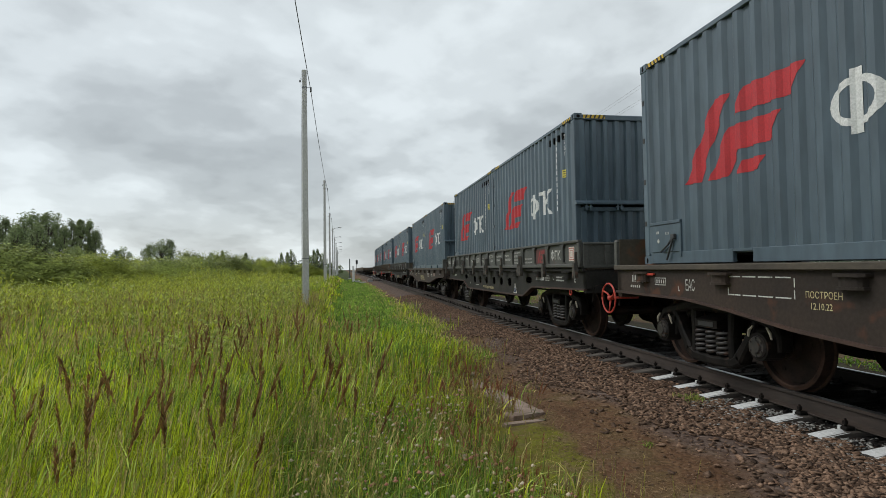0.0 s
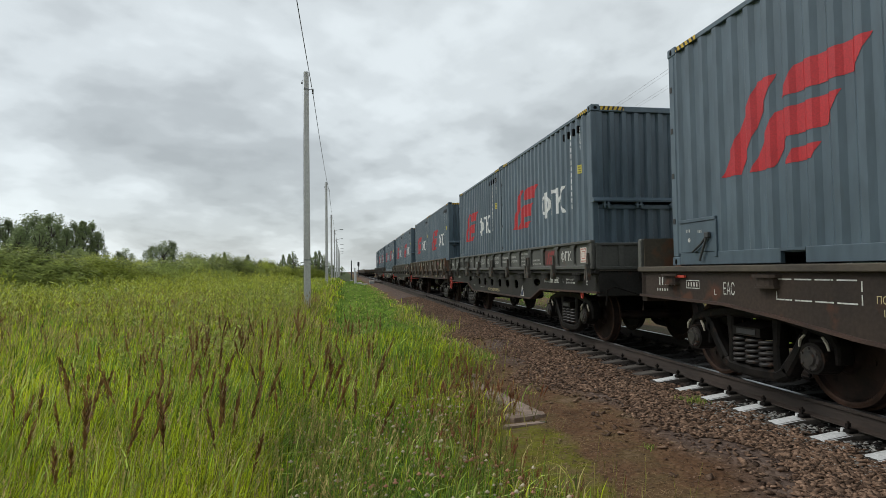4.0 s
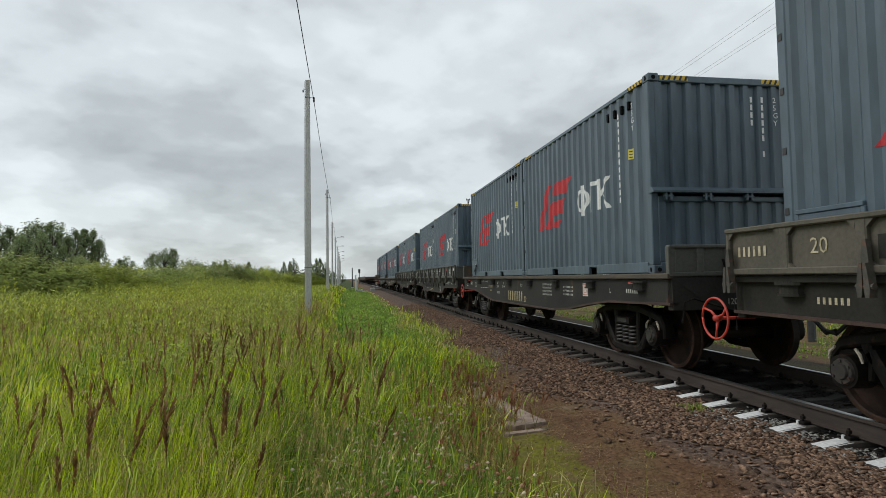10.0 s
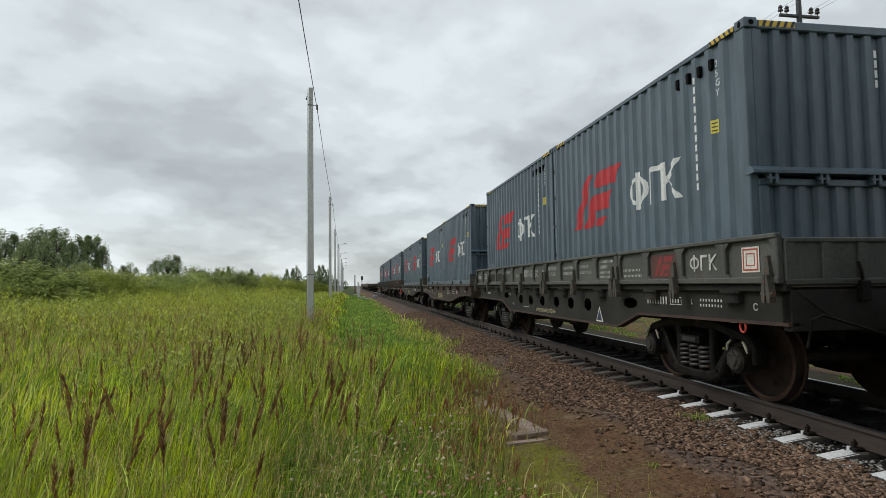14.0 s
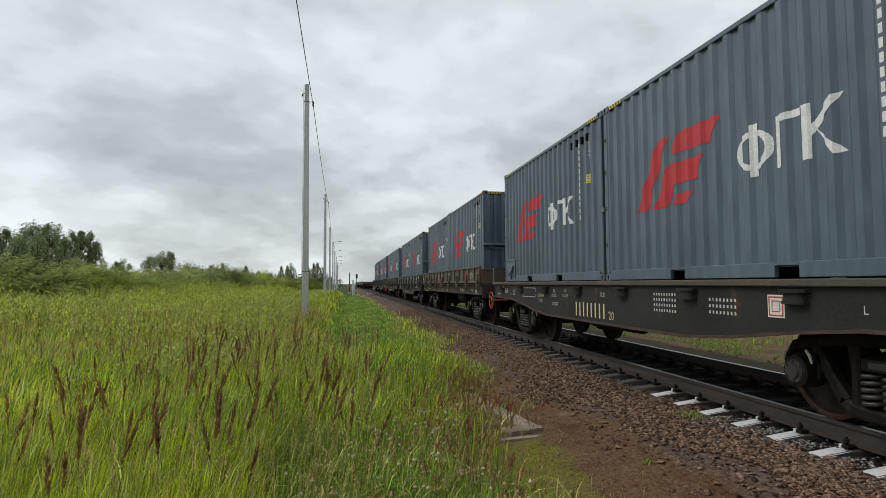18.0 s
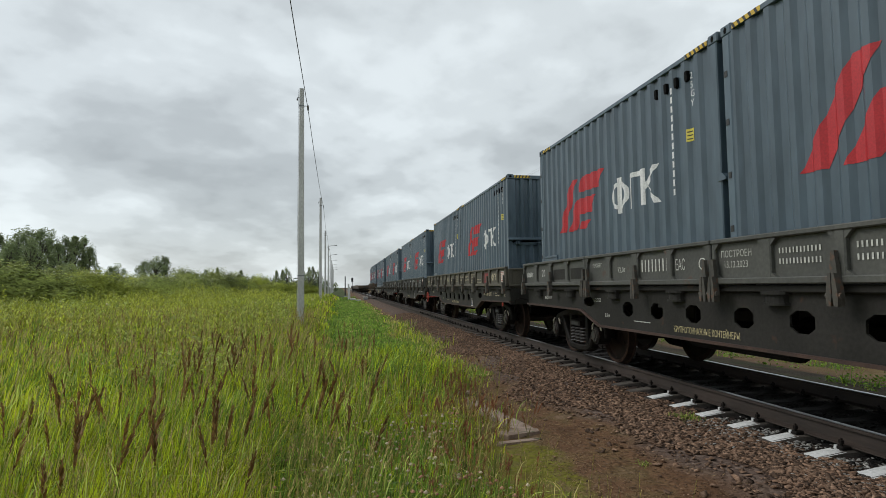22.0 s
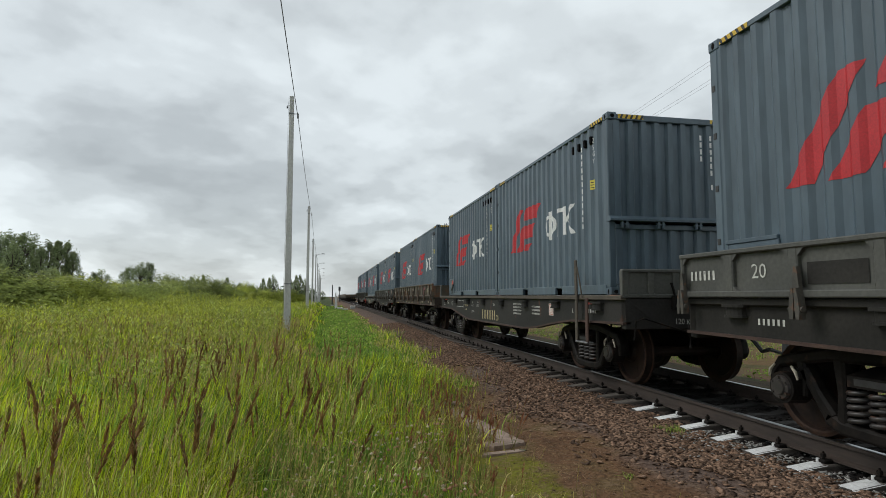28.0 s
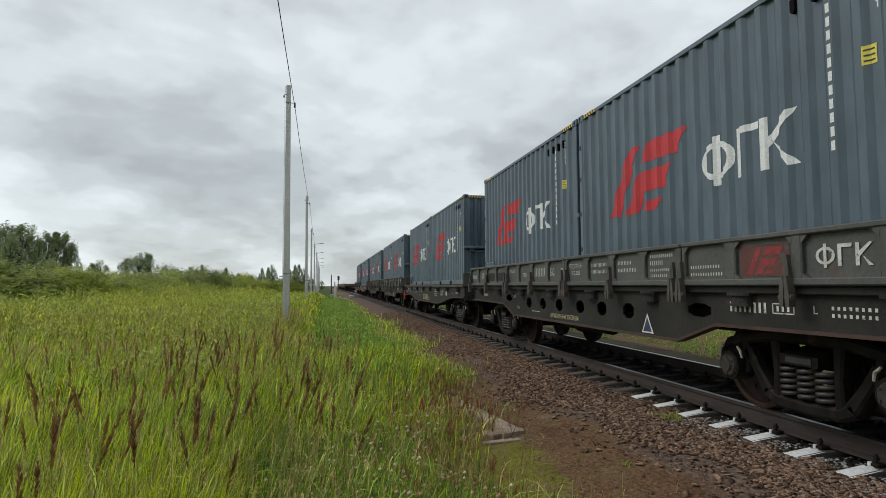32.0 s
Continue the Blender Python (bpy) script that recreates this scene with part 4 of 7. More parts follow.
    painted(shape, [(1.735, 1.44), (1.66, 1.36), (1.36, 1.11), (1.49, 1.11)], SIDE_PROF, on_side)
    part("white_shape", shape, M["white"], root, "white painted forked bar")
    # code columns: bars in place of the numbers, the type code as letters
    side_codes, owner, serial = Mb(), Mb(), Mb()
    for i in range(12):
        z = 2.56 - i * 0.122
        painted(side_codes, rect(0.958, 0.998, z - 0.085, z), SIDE_PROF, on_side)
    for i in range(4):
        z = 2.60 - i * 0.115
        owner.add([(0.40 + a, 0.016, z - 0.085 + b) for a, b in rect(0.006, 0.042, 0, 0.085)], [(0, 1, 2, 3)])
    for i in range(7):
        z = 2.60 - i * 0.115 - (0.12 if i == 6 else 0)
        serial.add([(0.58 + a, 0.016, z - 0.085 + b) for a, b in rect(0.006, 0.042, 0, 0.085)], [(0, 1, 2, 3)])
    for column in (side_codes, owner, serial):
        tagged(part("code_column", column, M["white"], root, "worn white number bars"), kind="stuff")
    typ = Mb()
    for i, ch in enumerate("25GY"):
        z = 2.56 - i * 0.115
        letters(typ, ch, 0.115, lambda u, v, z=z: (0.78 + u, 0.015, z - 0.04 + v))
        letters(typ, ch, 0.12, lambda u, v, z=z: (-HW - 0.001, 0.54 - u, z - 0.04 + v))
    tagged(part("type_code", typ, M["white"], root, "white type code letters"), kind="stuff")
    stk = Mb()
    painted(stk, rect(0.57, 0.675, 1.76, 1.92), SIDE_PROF, on_side)
    st = part("sticker", stk, M["sticker"], root, "yellow sticker")
    sb = Mb()
    for i in range(3):
        painted(sb, rect(0.585, 0.66, 1.785 + i * 0.045, 1.799 + i * 0.045), SIDE_PROF, on_side, 0.006)
    part("sticker_lines", sb, M["black"], st)
    tagged(root, "dark grey blue steel bulk container with red emblem", "container", "containers on the train")
    return root


# ---- the train: flat wagons ----
HALF = 6.5       # half length of the frame, set anew for each kind of wagon
WX = 1.50        # half width of the side boards


def plate_holes(mb, x0, x1, top, bottom, cuts, holes):
    """An upright plate in the y-z plane with a shaped lower edge and eight-sided holes."""
    ys = set(y for y, _ in bottom) | set(cuts)
    for yc, hw, zc, hh in holes:
        ys |= {yc - hw, yc - hw * 0.45, yc + hw * 0.45, yc + hw}
    ys = sorted(ys)

    def low(y):
        for (a, za), (b, zb) in zip(bottom, bottom[1:]):
            if a <= y <= b:
                return za + (zb - za) * (y - a) / (b - a)
        return bottom[-1][1]

    def hole(y):
        for yc, hw, zc, hh in holes:
            d = abs(y - yc)
            if d <= hw + 1e-6:
                k = 1.0 if d <= hw * 0.45 + 1e-6 else 1 - 0.5 * (d - hw * 0.45) / (hw * 0.55)
                return zc - hh * k, zc + hh * k
        return None
    for a, b in zip(ys, ys[1:]):
        mids = hole((a + b) / 2)
        spans = []
        if mids:
            (la, ha), (lb, hb) = hole(a + 1e-5) or mids, hole(b - 1e-5) or mids
            spans = [((low(a), low(b)), (la, lb)), ((ha, hb), (top, top))]
        else:
            spans = [((low(a), low(b)), (top, top))]
        for (p, q), (r, s) in spans:
            vs = [(x, yy, zz) for x in (x0, x1) for yy, zz in ((a, p), (b, q), (b, s), (a, r))]
            fs = [(0, 1, 2, 3), (7, 6, 5, 4), (0, 4, 5, 1), (3, 2, 6, 7)]
            if mids:
                fs += [(0, 3, 7, 4), (1, 5, 6, 2)]
            mb.add(vs, fs)
    a, b = ys[0], ys[-1]
    return mb


def cast_bar(mb, pts, widths, x0, x1):
    """A cast member with rounded edges along a line in the y-z plane."""
    pts = [Vector((0, y, z)) for y, z in pts]
    k, xm, hx = 10, (x0 + x1) / 2, (x1 - x0) / 2
    vs = []
    for i, p in enumerate(pts):
        d = (pts[min(i + 1, len(pts) - 1)] - pts[max(i - 1, 0)]).normalized()
        nrm = Vector((0, -d.z, d.y))
        for j in range(k):
            an = 2 * math.pi * (j + 0.5) / k
            u, v = math.cos(an), math.sin(an)
            u, v = math.copysign(abs(u) ** 0.6, u), math.copysign(abs(v) ** 0.6, v)
            q = p + nrm * (v * widths[i] / 2)
            vs.append((xm + u * hx, q.y, q.z))
    n = len(pts)
    fs = [(i * k + j, i * k + (j + 1) % k, (i + 1) * k + (j + 1) % k, (i + 1) * k + j) for i in range(n - 1) for j in range(k)]
    return mb.add(vs, fs + [tuple(range(k))[::-1], tuple(range((n - 1) * k, n * k))])


def build_bogie(root, yb):
    """Cast three-piece bogie: side frames with windows and spring nests, bolster, axle boxes."""
    yb_at = (0, yb, RAIL_Z)
    for s in (-1, 1):
        x0, x1 = (-1.12, -0.95) if s < 0 else (0.95, 1.12)
        f = Mb()
        cast_bar(f, [(-1.13, 0.44), (-1.12, 0.60), (-1.03, 0.71), (-0.80, 0.765), (-0.45, 0.83), (0, 0.845), (0.45, 0.83), (0.80, 0.765), (1.03, 0.71), (1.12, 0.60), (1.13, 0.44)], [0.06, 0.08, 0.12, 0.13, 0.14, 0.15, 0.14, 0.13, 0.12, 0.08, 0.06], x0, x1)
        cast_bar(f, [(-0.50, 0.27), (-0.36, 0.205), (0, 0.185), (0.36, 0.205), (0.50, 0.27)], [0.15, 0.14, 0.13, 0.14, 0.15], x0, x1)
        for e in (-1, 1):
            cast_bar(f, [(e * 0.74, 0.42), (e * 0.725, 0.58), (e * 0.78, 0.73)], [0.06, 0.08, 0.12], x0, x1)
            cast_bar(f, [(e * 0.74, 0.66), (e * 0.62, 0.47), (e * 0.47, 0.27)], [0.13, 0.125, 0.16], x0, x1)
            cast_bar(f, [(e * 0.36, 0.22), (e * 0.35, 0.50), (e * 0.37, 0.80)], [0.13, 0.10, 0.14], x0 + 0.01, x1 - 0.01)
            f.cyl((s * 0.98, e * 0.925, 0.475), (s * 1.19, e * 0.925, 0.475), 0.158, 0.150, n=18)
            f.box(min(s * 0.97, s * 1.10), max(s * 0.97, s * 1.10), e * 0.925 - 0.15, e * 0.925 + 0.15, 0.55, 0.66, 0.02)
        sf = part("side_frame", f, M["bogie"], root, "dark cast bogie side frame", at=yb_at, smooth=False)
        for e in (-1, 1):
            cap = Mb().cyl((s * 1.19, e * 0.925, 0.475), (s * 1.215, e * 0.925, 0.475), 0.118, 0.108, n=16).cyl((s * 1.215, e * 0.925, 0.475), (s * 1.235, e * 0.925, 0.475), 0.075, 0.066, n=14)
            for k in range(6):
                an = 0.5 + k * 1.0472
                cap.cyl((s * 1.21, e * 0.925 + 0.094 * math.cos(an), 0.475 + 0.094 * math.sin(an)), (s * 1.228, e * 0.925 + 0.094 * math.cos(an), 0.475 + 0.094 * math.sin(an)), 0.012, n=6)
            part("axle_box_cover", cap, M["spring"], sf)
            for d in (-1, 1) if s < 0 else ():
                tab = Mb().tube([(s * 1.165, e * 0.925 + d * 0.175, 0.565), (s * 1.170, e * 0.925 + d * 0.155, 0.635), (s * 1.165, e * 0.925 + d * 0.105, 0.685)], [0.010, 0.016, 0.012], 6)
                part("guide_tab", tab, M["tab"], sf, "cream painted jaw guide")
        for k in (-0.205, 0.0, 0.205):
            coil = []
            for i in range(51):
                an = i * 2 * math.pi / 10
                coil.append((s * 1.05 + 0.088 * math.cos(an), k + 0.088 * math.sin(an), 0.27 + 0.29 * i / 50))
            part("coil_spring", Mb().tube(coil, 0.023, 6), M["spring"], sf, smooth=True)
    z = RAIL_Z
    bol = Mb().prism([(-1.17, 0.585 + z), (-1.17, 0.68 + z), (-0.95, 0.73 + z), (-0.6, 0.80 + z), (0.6, 0.80 + z), (0.95, 0.73 + z), (1.17, 0.68 + z), (1.17, 0.585 + z), (0.5, 0.48 + z), (-0.5, 0.48 + z)], yb - 0.22, yb + 0.22, "y")
    bolster = part("bolster", bol, M["bogie"], root)
    for s in (-1, 1):
        # no opening here: a black plate gives the core hole its shade
        part("bolster_pocket", Mb().box(s * 1.172 - 0.004, s * 1.172 + 0.004, yb - 0.15, yb + 0.15, 0.605 + z, 0.66 + z), M["black"], bolster, "black plate for the shade in the bolster core hole")
    br = Mb()
    for e in (-1, 1):
        br.cyl((-0.9, yb + e * 0.36, 0.40 + z), (0.9, yb + e * 0.36, 0.40 + z), 0.03, n=6)
        for s in (-1, 1):
            br.box(s * 0.78 - 0.05, s * 0.78 + 0.05, yb + e * 0.36 - 0.02, yb + e * 0.36 + 0.09, 0.28 + z, 0.60 + z)
            br.tube([(s * 0.80, yb + e * 0.40, 0.30 + z), (s * 0.88, yb + e * 0.40, 0.62 + z), (s * 0.80, yb + e * 0.30, 0.90)], 0.016, 5)
    part("brake_rigging", br, M["bogie"], root)


WHEELSET = Mb()
for s in (-1, 1):
    prof = [(0.72, 0.10), (0.70, 0.14), (0.725, 0.40), (0.69, 0.43), (0.685, 0.485), (0.695, 0.503), (0.712, 0.500), (0.722, 0.478), (0.82, 0.472), (0.825, 0.44), (0.815, 0.42), (0.775, 0.40), (0.80, 0.16), (0.85, 0.13), (0.86, 0.09)]
    WHEELSET.lathe([(s * x, r) for x, r in prof], 36)
WHEELSET.cyl((-1.2, 0, 0), (1.2, 0, 0), 0.082, n=12)
for s in (-1, 1):
    for k in range(3):   # chalk ticks on the wheel face, which show its turning
        an = k * 2.0944
        WHEELSET.box(s * 0.800 - 0.004, s * 0.800 + 0.004, 0.28 * math.cos(an) - 0.02, 0.28 * math.cos(an) + 0.02, 0.28 * math.sin(an) - 0.02, 0.28 * math.sin(an) + 0.02)
WHEELSET = WHEELSET.mesh("wheelset", M["wheel"])
WHEELSET.materials.append(M["tyre"])
for f in WHEELSET.polygons:      # the rim is rusty, the disc oily
    if abs(f.center.x) > 0.6 and math.hypot(f.center.y, f.center.z) > 0.36 and abs(f.normal.x) > 0.5:
        f.material_index = 1
WHEELS = []


def side_point(u, v, x):
    """Writing on the near flank reads from the rear end towards the front."""
    return (x, -u, v)


def coupler(root, e):
    y = e * HALF
    g = 7.33 - HALF
    mb = Mb().box(-0.13, 0.13, min(y, y + e * g * 0.55), max(y, y + e * g * 0.55), 0.93, 1.13, 0.02)
    mb.prism([(-0.20, y + e * (g - 0.36)), (0.20, y + e * (g - 0.36)), (0.24, y + e * (g - 0.14)), (0.06, y + e * g), (-0.06, y + e * (g - 0.14)), (-0.22, y + e * g)], 0.86, 1.20, "z")
    part("coupler", mb, M["bogie"], root, "dark knuckle coupler")
    lev = Mb().tube([(-1.32, y + e * 0.10, 0.72), (-1.30, y + e * 0.14, 0.98), (-1.18, y + e * 0.14, 1.02), (-0.45, y + e * 0.16, 0.80), (-0.15, y + e * 0.30, 0.84), (0.0, y + e * 0.42, 1.22)], 0.014, 6)
    part("uncoupling_lever", lev, M["bogie"], root)
    hose = Mb().tube([(0.32, y + e * 0.05, 0.90), (0.34, y + e * 0.3, 0.78), (0.33, y + e * 0.55, 0.58), (0.30, y + e * 0.72, 0.62)], 0.028, 6)
    part("air_hose", hose, M["black"], root, "black rubber air hose")


def end_board(root, e, mat, z1):
    y = e * (HALF - 0.03)
    mb = Mb().box(-1.40, 1.40, y - 0.02, y + 0.02, 1.31, z1)
    mb.box(-1.42, 1.42, y - 0.05, y + 0.05, z1 - 0.035, z1 + 0.012, 0.01)
    mb.box(-1.42, 1.42, y - 0.045, y + 0.045, 1.30, 1.36, 0.01)
    for x in (-1.38, -0.98, -0.58, 0.0, 0.58, 0.98, 1.38):
        mb.box(x - 0.05, x + 0.05, y - 0.042, y + 0.042, 1.33, z1 - 0.01, 0.008)
    b = part("end_board", mb, mat, root)
    for x in (-0.62, 0.62):
        lt = Mb().box(x - 0.05, x + 0.05, y + e * 0.02, y + e * 0.10, 1.14, 1.34, 0.01) if e > 0 else Mb().box(x - 0.05, x + 0.05, y - 0.10, y - 0.02, 1.14, 1.34, 0.01)
        lt.tube([(x, y + e * 0.06, 1.30), (x - 0.05, y + e * 0.09, 1.44), (x - 0.07, y + e * 0.08, 1.52)], 0.018, 5)
        part("board_latch", lt, M["bogie"], b)
    return b


def side_boards(root, mat, pressed):
    """Four drop boards a side with posts between recessed panels, and the brackets that hold them."""
    seg = 2 * HALF / 4
    z0, z1 = 1.315, 1.80 if pressed else 1.83
    for s in (-1, 1):
        for i in range(4):
            a, b = -HALF + i * seg + 0.012, -HALF + (i + 1) * seg - 0.012
            mb = Mb()

            def bx(d0, d1, y0, y1, za, zb, c=0.0):
                xa, xb = sorted((s * (WX - 0.06 + d0), s * (WX - 0.06 + d1)))
                mb.box(xa, xb, y0, y1, za, zb, c)
            bx(0.0, 0.018, a, b, z0, z1)
            bx(0.0, 0.075, a, b, z1 - 0.05, z1, 0.010)
            bx(0.0, 0.070, a, b, z0, z0 + 0.065, 0.010)
            n = 4
            for k in range(n + 1):
                y = a + (b - a) * k / n
                w = 0.055 if pressed else 0.075
                ya, yb = max(a, y - w), min(b, y + w)
                bx(0.0, 0.062, ya, yb, z0 + 0.03, z1 - 0.02, 0.012)
                if pressed:
                    for za, hgt in ((z1 - 0.05, -0.075), (z0 + 0.06, 0.05)):
                        for d in (-1, 1):
                            e0, e1 = (y + d * w * 0.9, y + d * (w + 0.07))
                            if a < e1 < b:
                                tri = [(e0, za), (e1, za), (e0, za + hgt)]
                                xa, xb = sorted((s * (WX - 0.058), s * (WX - 0.002)))
                                mb.prism(tri, xa, xb)
            part("side_board", mb, mat, root)
    # brackets: double at the joints, single between
    for s in (-1, 1):
        for i in range(9):
            y = -HALF + 0.10 + (2 * HALF - 0.2) * i / 8
            for d in ((-0.075, 0.075) if i % 2 == 0 and 0 < i < 8 else (0.0,)):
                mb = Mb()
                xs = sorted((s * (WX + 0.005), s * (WX + 0.075)))
                for q in (-0.034, 0.034):      # two hinge cheeks with a pin, and a tongue up the board
                    prof = [(q - 0.018, 1.13), (q + 0.018, 1.13), (q + 0.026, 1.20), (q * 0.7 + 0.020, 1.33), (q * 0.5 + 0.012, 1.40), (q * 0.5 - 0.012, 1.40), (q * 0.7 - 0.020, 1.33), (q - 0.026, 1.20)]
                    mb.prism([(y + d + p, z) for p, z in prof], *xs)
                xs = sorted((s * (WX + 0.005), s * (WX + 0.045)))
                prof = [(-0.035, 1.33), (0.038, 1.33), (0.036, 1.46), (0.020, 1.585), (-0.012, 1.585), (-0.028, 1.46)]
                mb.prism([(y + d + p, z) for p, z in prof], *xs)
                mb.cyl((s * (WX + 0.045), y + d - 0.075, 1.215), (s * (WX + 0.045), y + d + 0.075, 1.215), 0.026, n=8)
                part("board_bracket", mb, M["latch"] if pressed else M["latch_tan"], root)


def stake_pockets(root, mat):
    """Rounded stake pockets: a barrel between two flanges on the frame's flank."""
    for s in (-1, 1):
        for i in range(8):
            y = -HALF + 0.80 + i * (2 * HALF - 1.6) / 7
            mb = Mb()
            for hw, depth, z0, z1 in ((0.17, 0.125, 1.215, 1.245), (0.125, 0.095, 1.135, 1.215), (0.145, 0.110, 1.110, 1.135)):
                ring = [(s * 1.385, y - hw)] + [(s * (1.385 + depth * math.sin(a) ** 0.7), y - hw * math.cos(a)) for a in [math.pi * j / 8 for j in range(1, 8)]] + [(s * 1.385, y + hw)]
                mb.prism(ring, z0, z1, "z")
            part("stake_pocket", mb, mat, root)


def sign_square(root, y, z, x=-1.462, size=0.20):
    a = Mb().add([(x, y + p, z + q) for p, q in rect(-size / 2, size / 2, -size / 2, size / 2)], [(0, 1, 2, 3)])
    sg = part("square_sign", a, M["sign"], root, "white square sign with a red frame")
    r = Mb()
    for k, t in ((0.86, 0.12), (0.5, 0.08)):
        h = size / 2 * k
        w = size * t * 0.5
        for q in (rect(-h, h, h - w, h), rect(-h, h, -h, -h + w), rect(-h, -h + w, -h, h), rect(h - w, h, -h, h)):
            r.add([(x - 0.003, y + p, z + v) for p, v in q], [(0, 1, 2, 3)])
    part("sign_frame", r, M["sign_red"], sg)


def build_wagon(kind, paint, sill_paint, label):
    global HALF
    HALF = 6.7 if kind == "B" else 6.62
    root = new("flat_wagon")
    p, sp = M[paint], M[sill_paint]
    boards = kind != "B"
    zb = 1.30 if boards else 1.336
    part("deck", Mb().box(-1.42, 1.42, -HALF, HALF, zb - 0.055, zb, 0.01), M["deck"], root, "worn planked deck")
    part("centre_sill", Mb().box(-0.22, 0.22, -HALF + 0.05, HALF - 0.05, 0.80, zb - 0.055), sp, root)
    # side sills
    fish = [(-HALF, 0.93), (-3.75, 0.90), (-3.05, 0.67), (3.05, 0.67), (3.75, 0.90), (HALF, 0.93)]
    if kind == "B":
        fish = [(-HALF, 0.95), (-4.9, 0.92), (-4.1, 0.84), (-3.2, 0.72), (-2.4, 0.66), (2.4, 0.66), (3.2, 0.72), (4.1, 0.84), (4.9, 0.92), (HALF, 0.95)]
    if kind == "C":
        fish = [(-HALF, 0.97), (HALF, 0.97)]
    holes = [(y, 0.145, 0.965, 0.105) for y in (-1.89, -1.10, -0.33, 0.54, 1.34, 2.12)] + [(y, 0.20, 1.04, 0.075) for y in (-3.45, 3.45)] if kind == "A" else []
    for s in (-1, 1):
        xa, xb = sorted((s * 1.36, s * 1.385))
        part("side_sill", plate_holes(Mb(), xa, xb, zb - 0.055, fish, [], holes), sp, root)
        fl = Mb()
        for (a, za), (b, zc) in zip(fish, fish[1:]):
            x0, x1 = sorted((s * 1.30, s * 1.425))
            fl.add([(x, y, z) for x in (x0, x1) for y, z in ((a, za - 0.02), (b, zc - 0.02), (b, zc + 0.012), (a, za + 0.012))],
                   [(0, 1, 2, 3), (7, 6, 5, 4), (0, 4, 5, 1), (3, 2, 6, 7), (0, 3, 7, 4), (1, 5, 6, 2)])
        part("sill_flange", fl, M["rusty"], root, "rusty lower flange")
        x0, x1 = sorted((s * 1.36, s * 1.45))
        part("deck_edge", Mb().box(x0, x1, -HALF, HALF, zb - 0.065, zb + 0.006, 0.01), sp if boards else M["deck"], root)
    for e in (-1, 1):
        eb = Mb().box(-1.385, 1.385, min(e * HALF, e * (HALF - 0.12)), max(e * HALF, e * (HALF - 0.12)), 0.86, zb - 0.01, 0.01)
        for x in (-0.95, 0.95):
            eb.add([(x - 0.35, e * (HALF + 0.004), 1.22), (x - 0.30, e * (HALF + 0.004), 1.22), (x + 0.05, e * (HALF + 0.02), 0.98), (x, e * (HALF + 0.02), 0.98)], [(0, 1, 2, 3)])
        part("end_beam", eb, sp, root)
        coupler(root, e)
    for y in [-5.2 + i * 1.3 for i in range(9)]:
        part("cross_beam", Mb().box(-1.36, 1.36, y - 0.05, y + 0.05, 1.02, zb - 0.055), sp, root)
    half_base = 4.86 if kind == "B" else 4.58
    for e in (-1, 1):
        build_bogie(root, e * half_base)
        for d in (-0.925, 0.925):
            part("wheelset", WHEELSET, None, root, "dark steel wheelset", at=(0, e * half_base + d, 0.475 + RAIL_Z))
    # brake gear under the frame
    if kind == "C":
        res = Mb().cyl((-0.95, -2.42, 0.80), (-0.95, -1.36, 0.80), 0.185, n=18).cyl((-0.95, -2.50, 0.80), (-0.95, -2.42, 0.80), 0.10, 0.185, 18).cyl((-0.95, -1.36, 0.80), (-0.95, -1.28, 0.80), 0.185, 0.10, 18)
    else:
        res = Mb().cyl((-0.92, -0.55, 0.70), (-0.92, 1.15, 0.70), 0.19, n=18).cyl((-0.92, -0.63, 0.70), (-0.92, -0.55, 0.70), 0.10, 0.19, 18).cyl((-0.92, 1.15, 0.70), (-0.92, 1.23, 0.70), 0.19, 0.10, 18)
    tank = part("air_reservoir", res, M["bogie"], root, "black air reservoir")
    yr = (-2.2, -1.6) if kind == "C" else (-0.3, 0.9)
    for y in yr:
        part("tank_strap", Mb().box(-1.125, -0.72, y - 0.02, y + 0.02, 0.80, zb - 0.06, 0.004), M["bogie"], tank)
    bc = Mb().cyl((-0.62, -0.9, 0.78), (-0.62, -0.35, 0.78), 0.19, 0.19, 16).cyl((-0.62, -0.35, 0.78), (-0.62, 0.2, 0.78), 0.045, n=8).box(-0.85, -0.45, -1.1, -0.9, 0.66, 0.92, 0.02)
    part("brake_cylinder", bc, M["bogie"], root)
    part("brake_rod", Mb().cyl((-0.30, -3.6, 0.74), (-0.30, 3.6, 0.74), 0.022, n=6).cyl((0.35, -3.0, 0.78), (0.35, 3.0, 0.78), 0.020, n=6), M["bogie"], root)
    stake_pockets(root, sp)
    # container fittings
    for y in (-6.0, -0.04, 0.20, 6.0):
        for x in (-1.13, 1.13):
            part("container_lock", Mb().box(x - 0.10, x + 0.10, y - 0.06, y + 0.12, zb - 0.005, 1.345, 0.008), M["orange"] if kind == "B" else M["bogie"], root)
    seg = 2 * HALF / 16
    w = Mb()
    yl = Mb()

    def face(x):
        return lambda u, v: (x, -u, v)
    if boards:
        side_boards(root, p, kind == "A")
        end_board(root, -1, p, 1.74)
        end_board(root, 1, p, 1.74)
        bx = -1.4645

        def panel(i):
            return -HALF + i * seg   # u at the panel's rear edge; panels run from the rear end forward

        def rows_of(i, rows):
            for z, n, h in rows:
                digit_bars(w, int(n * 1.5), panel(i) + 0.12, z, 0.030, h * 0.85, 0.012, face(bx))
        # operator marks: plain bars
        digit_bars(w, 6, panel(0) + 0.15, 1.50, 0.060, 0.10, 0.014, face(bx))
        letters(w, "20", 0.20, lambda u, v: face(bx)(panel(1) + 0.28 + u, 1.50 + v))
        dk = Mb()
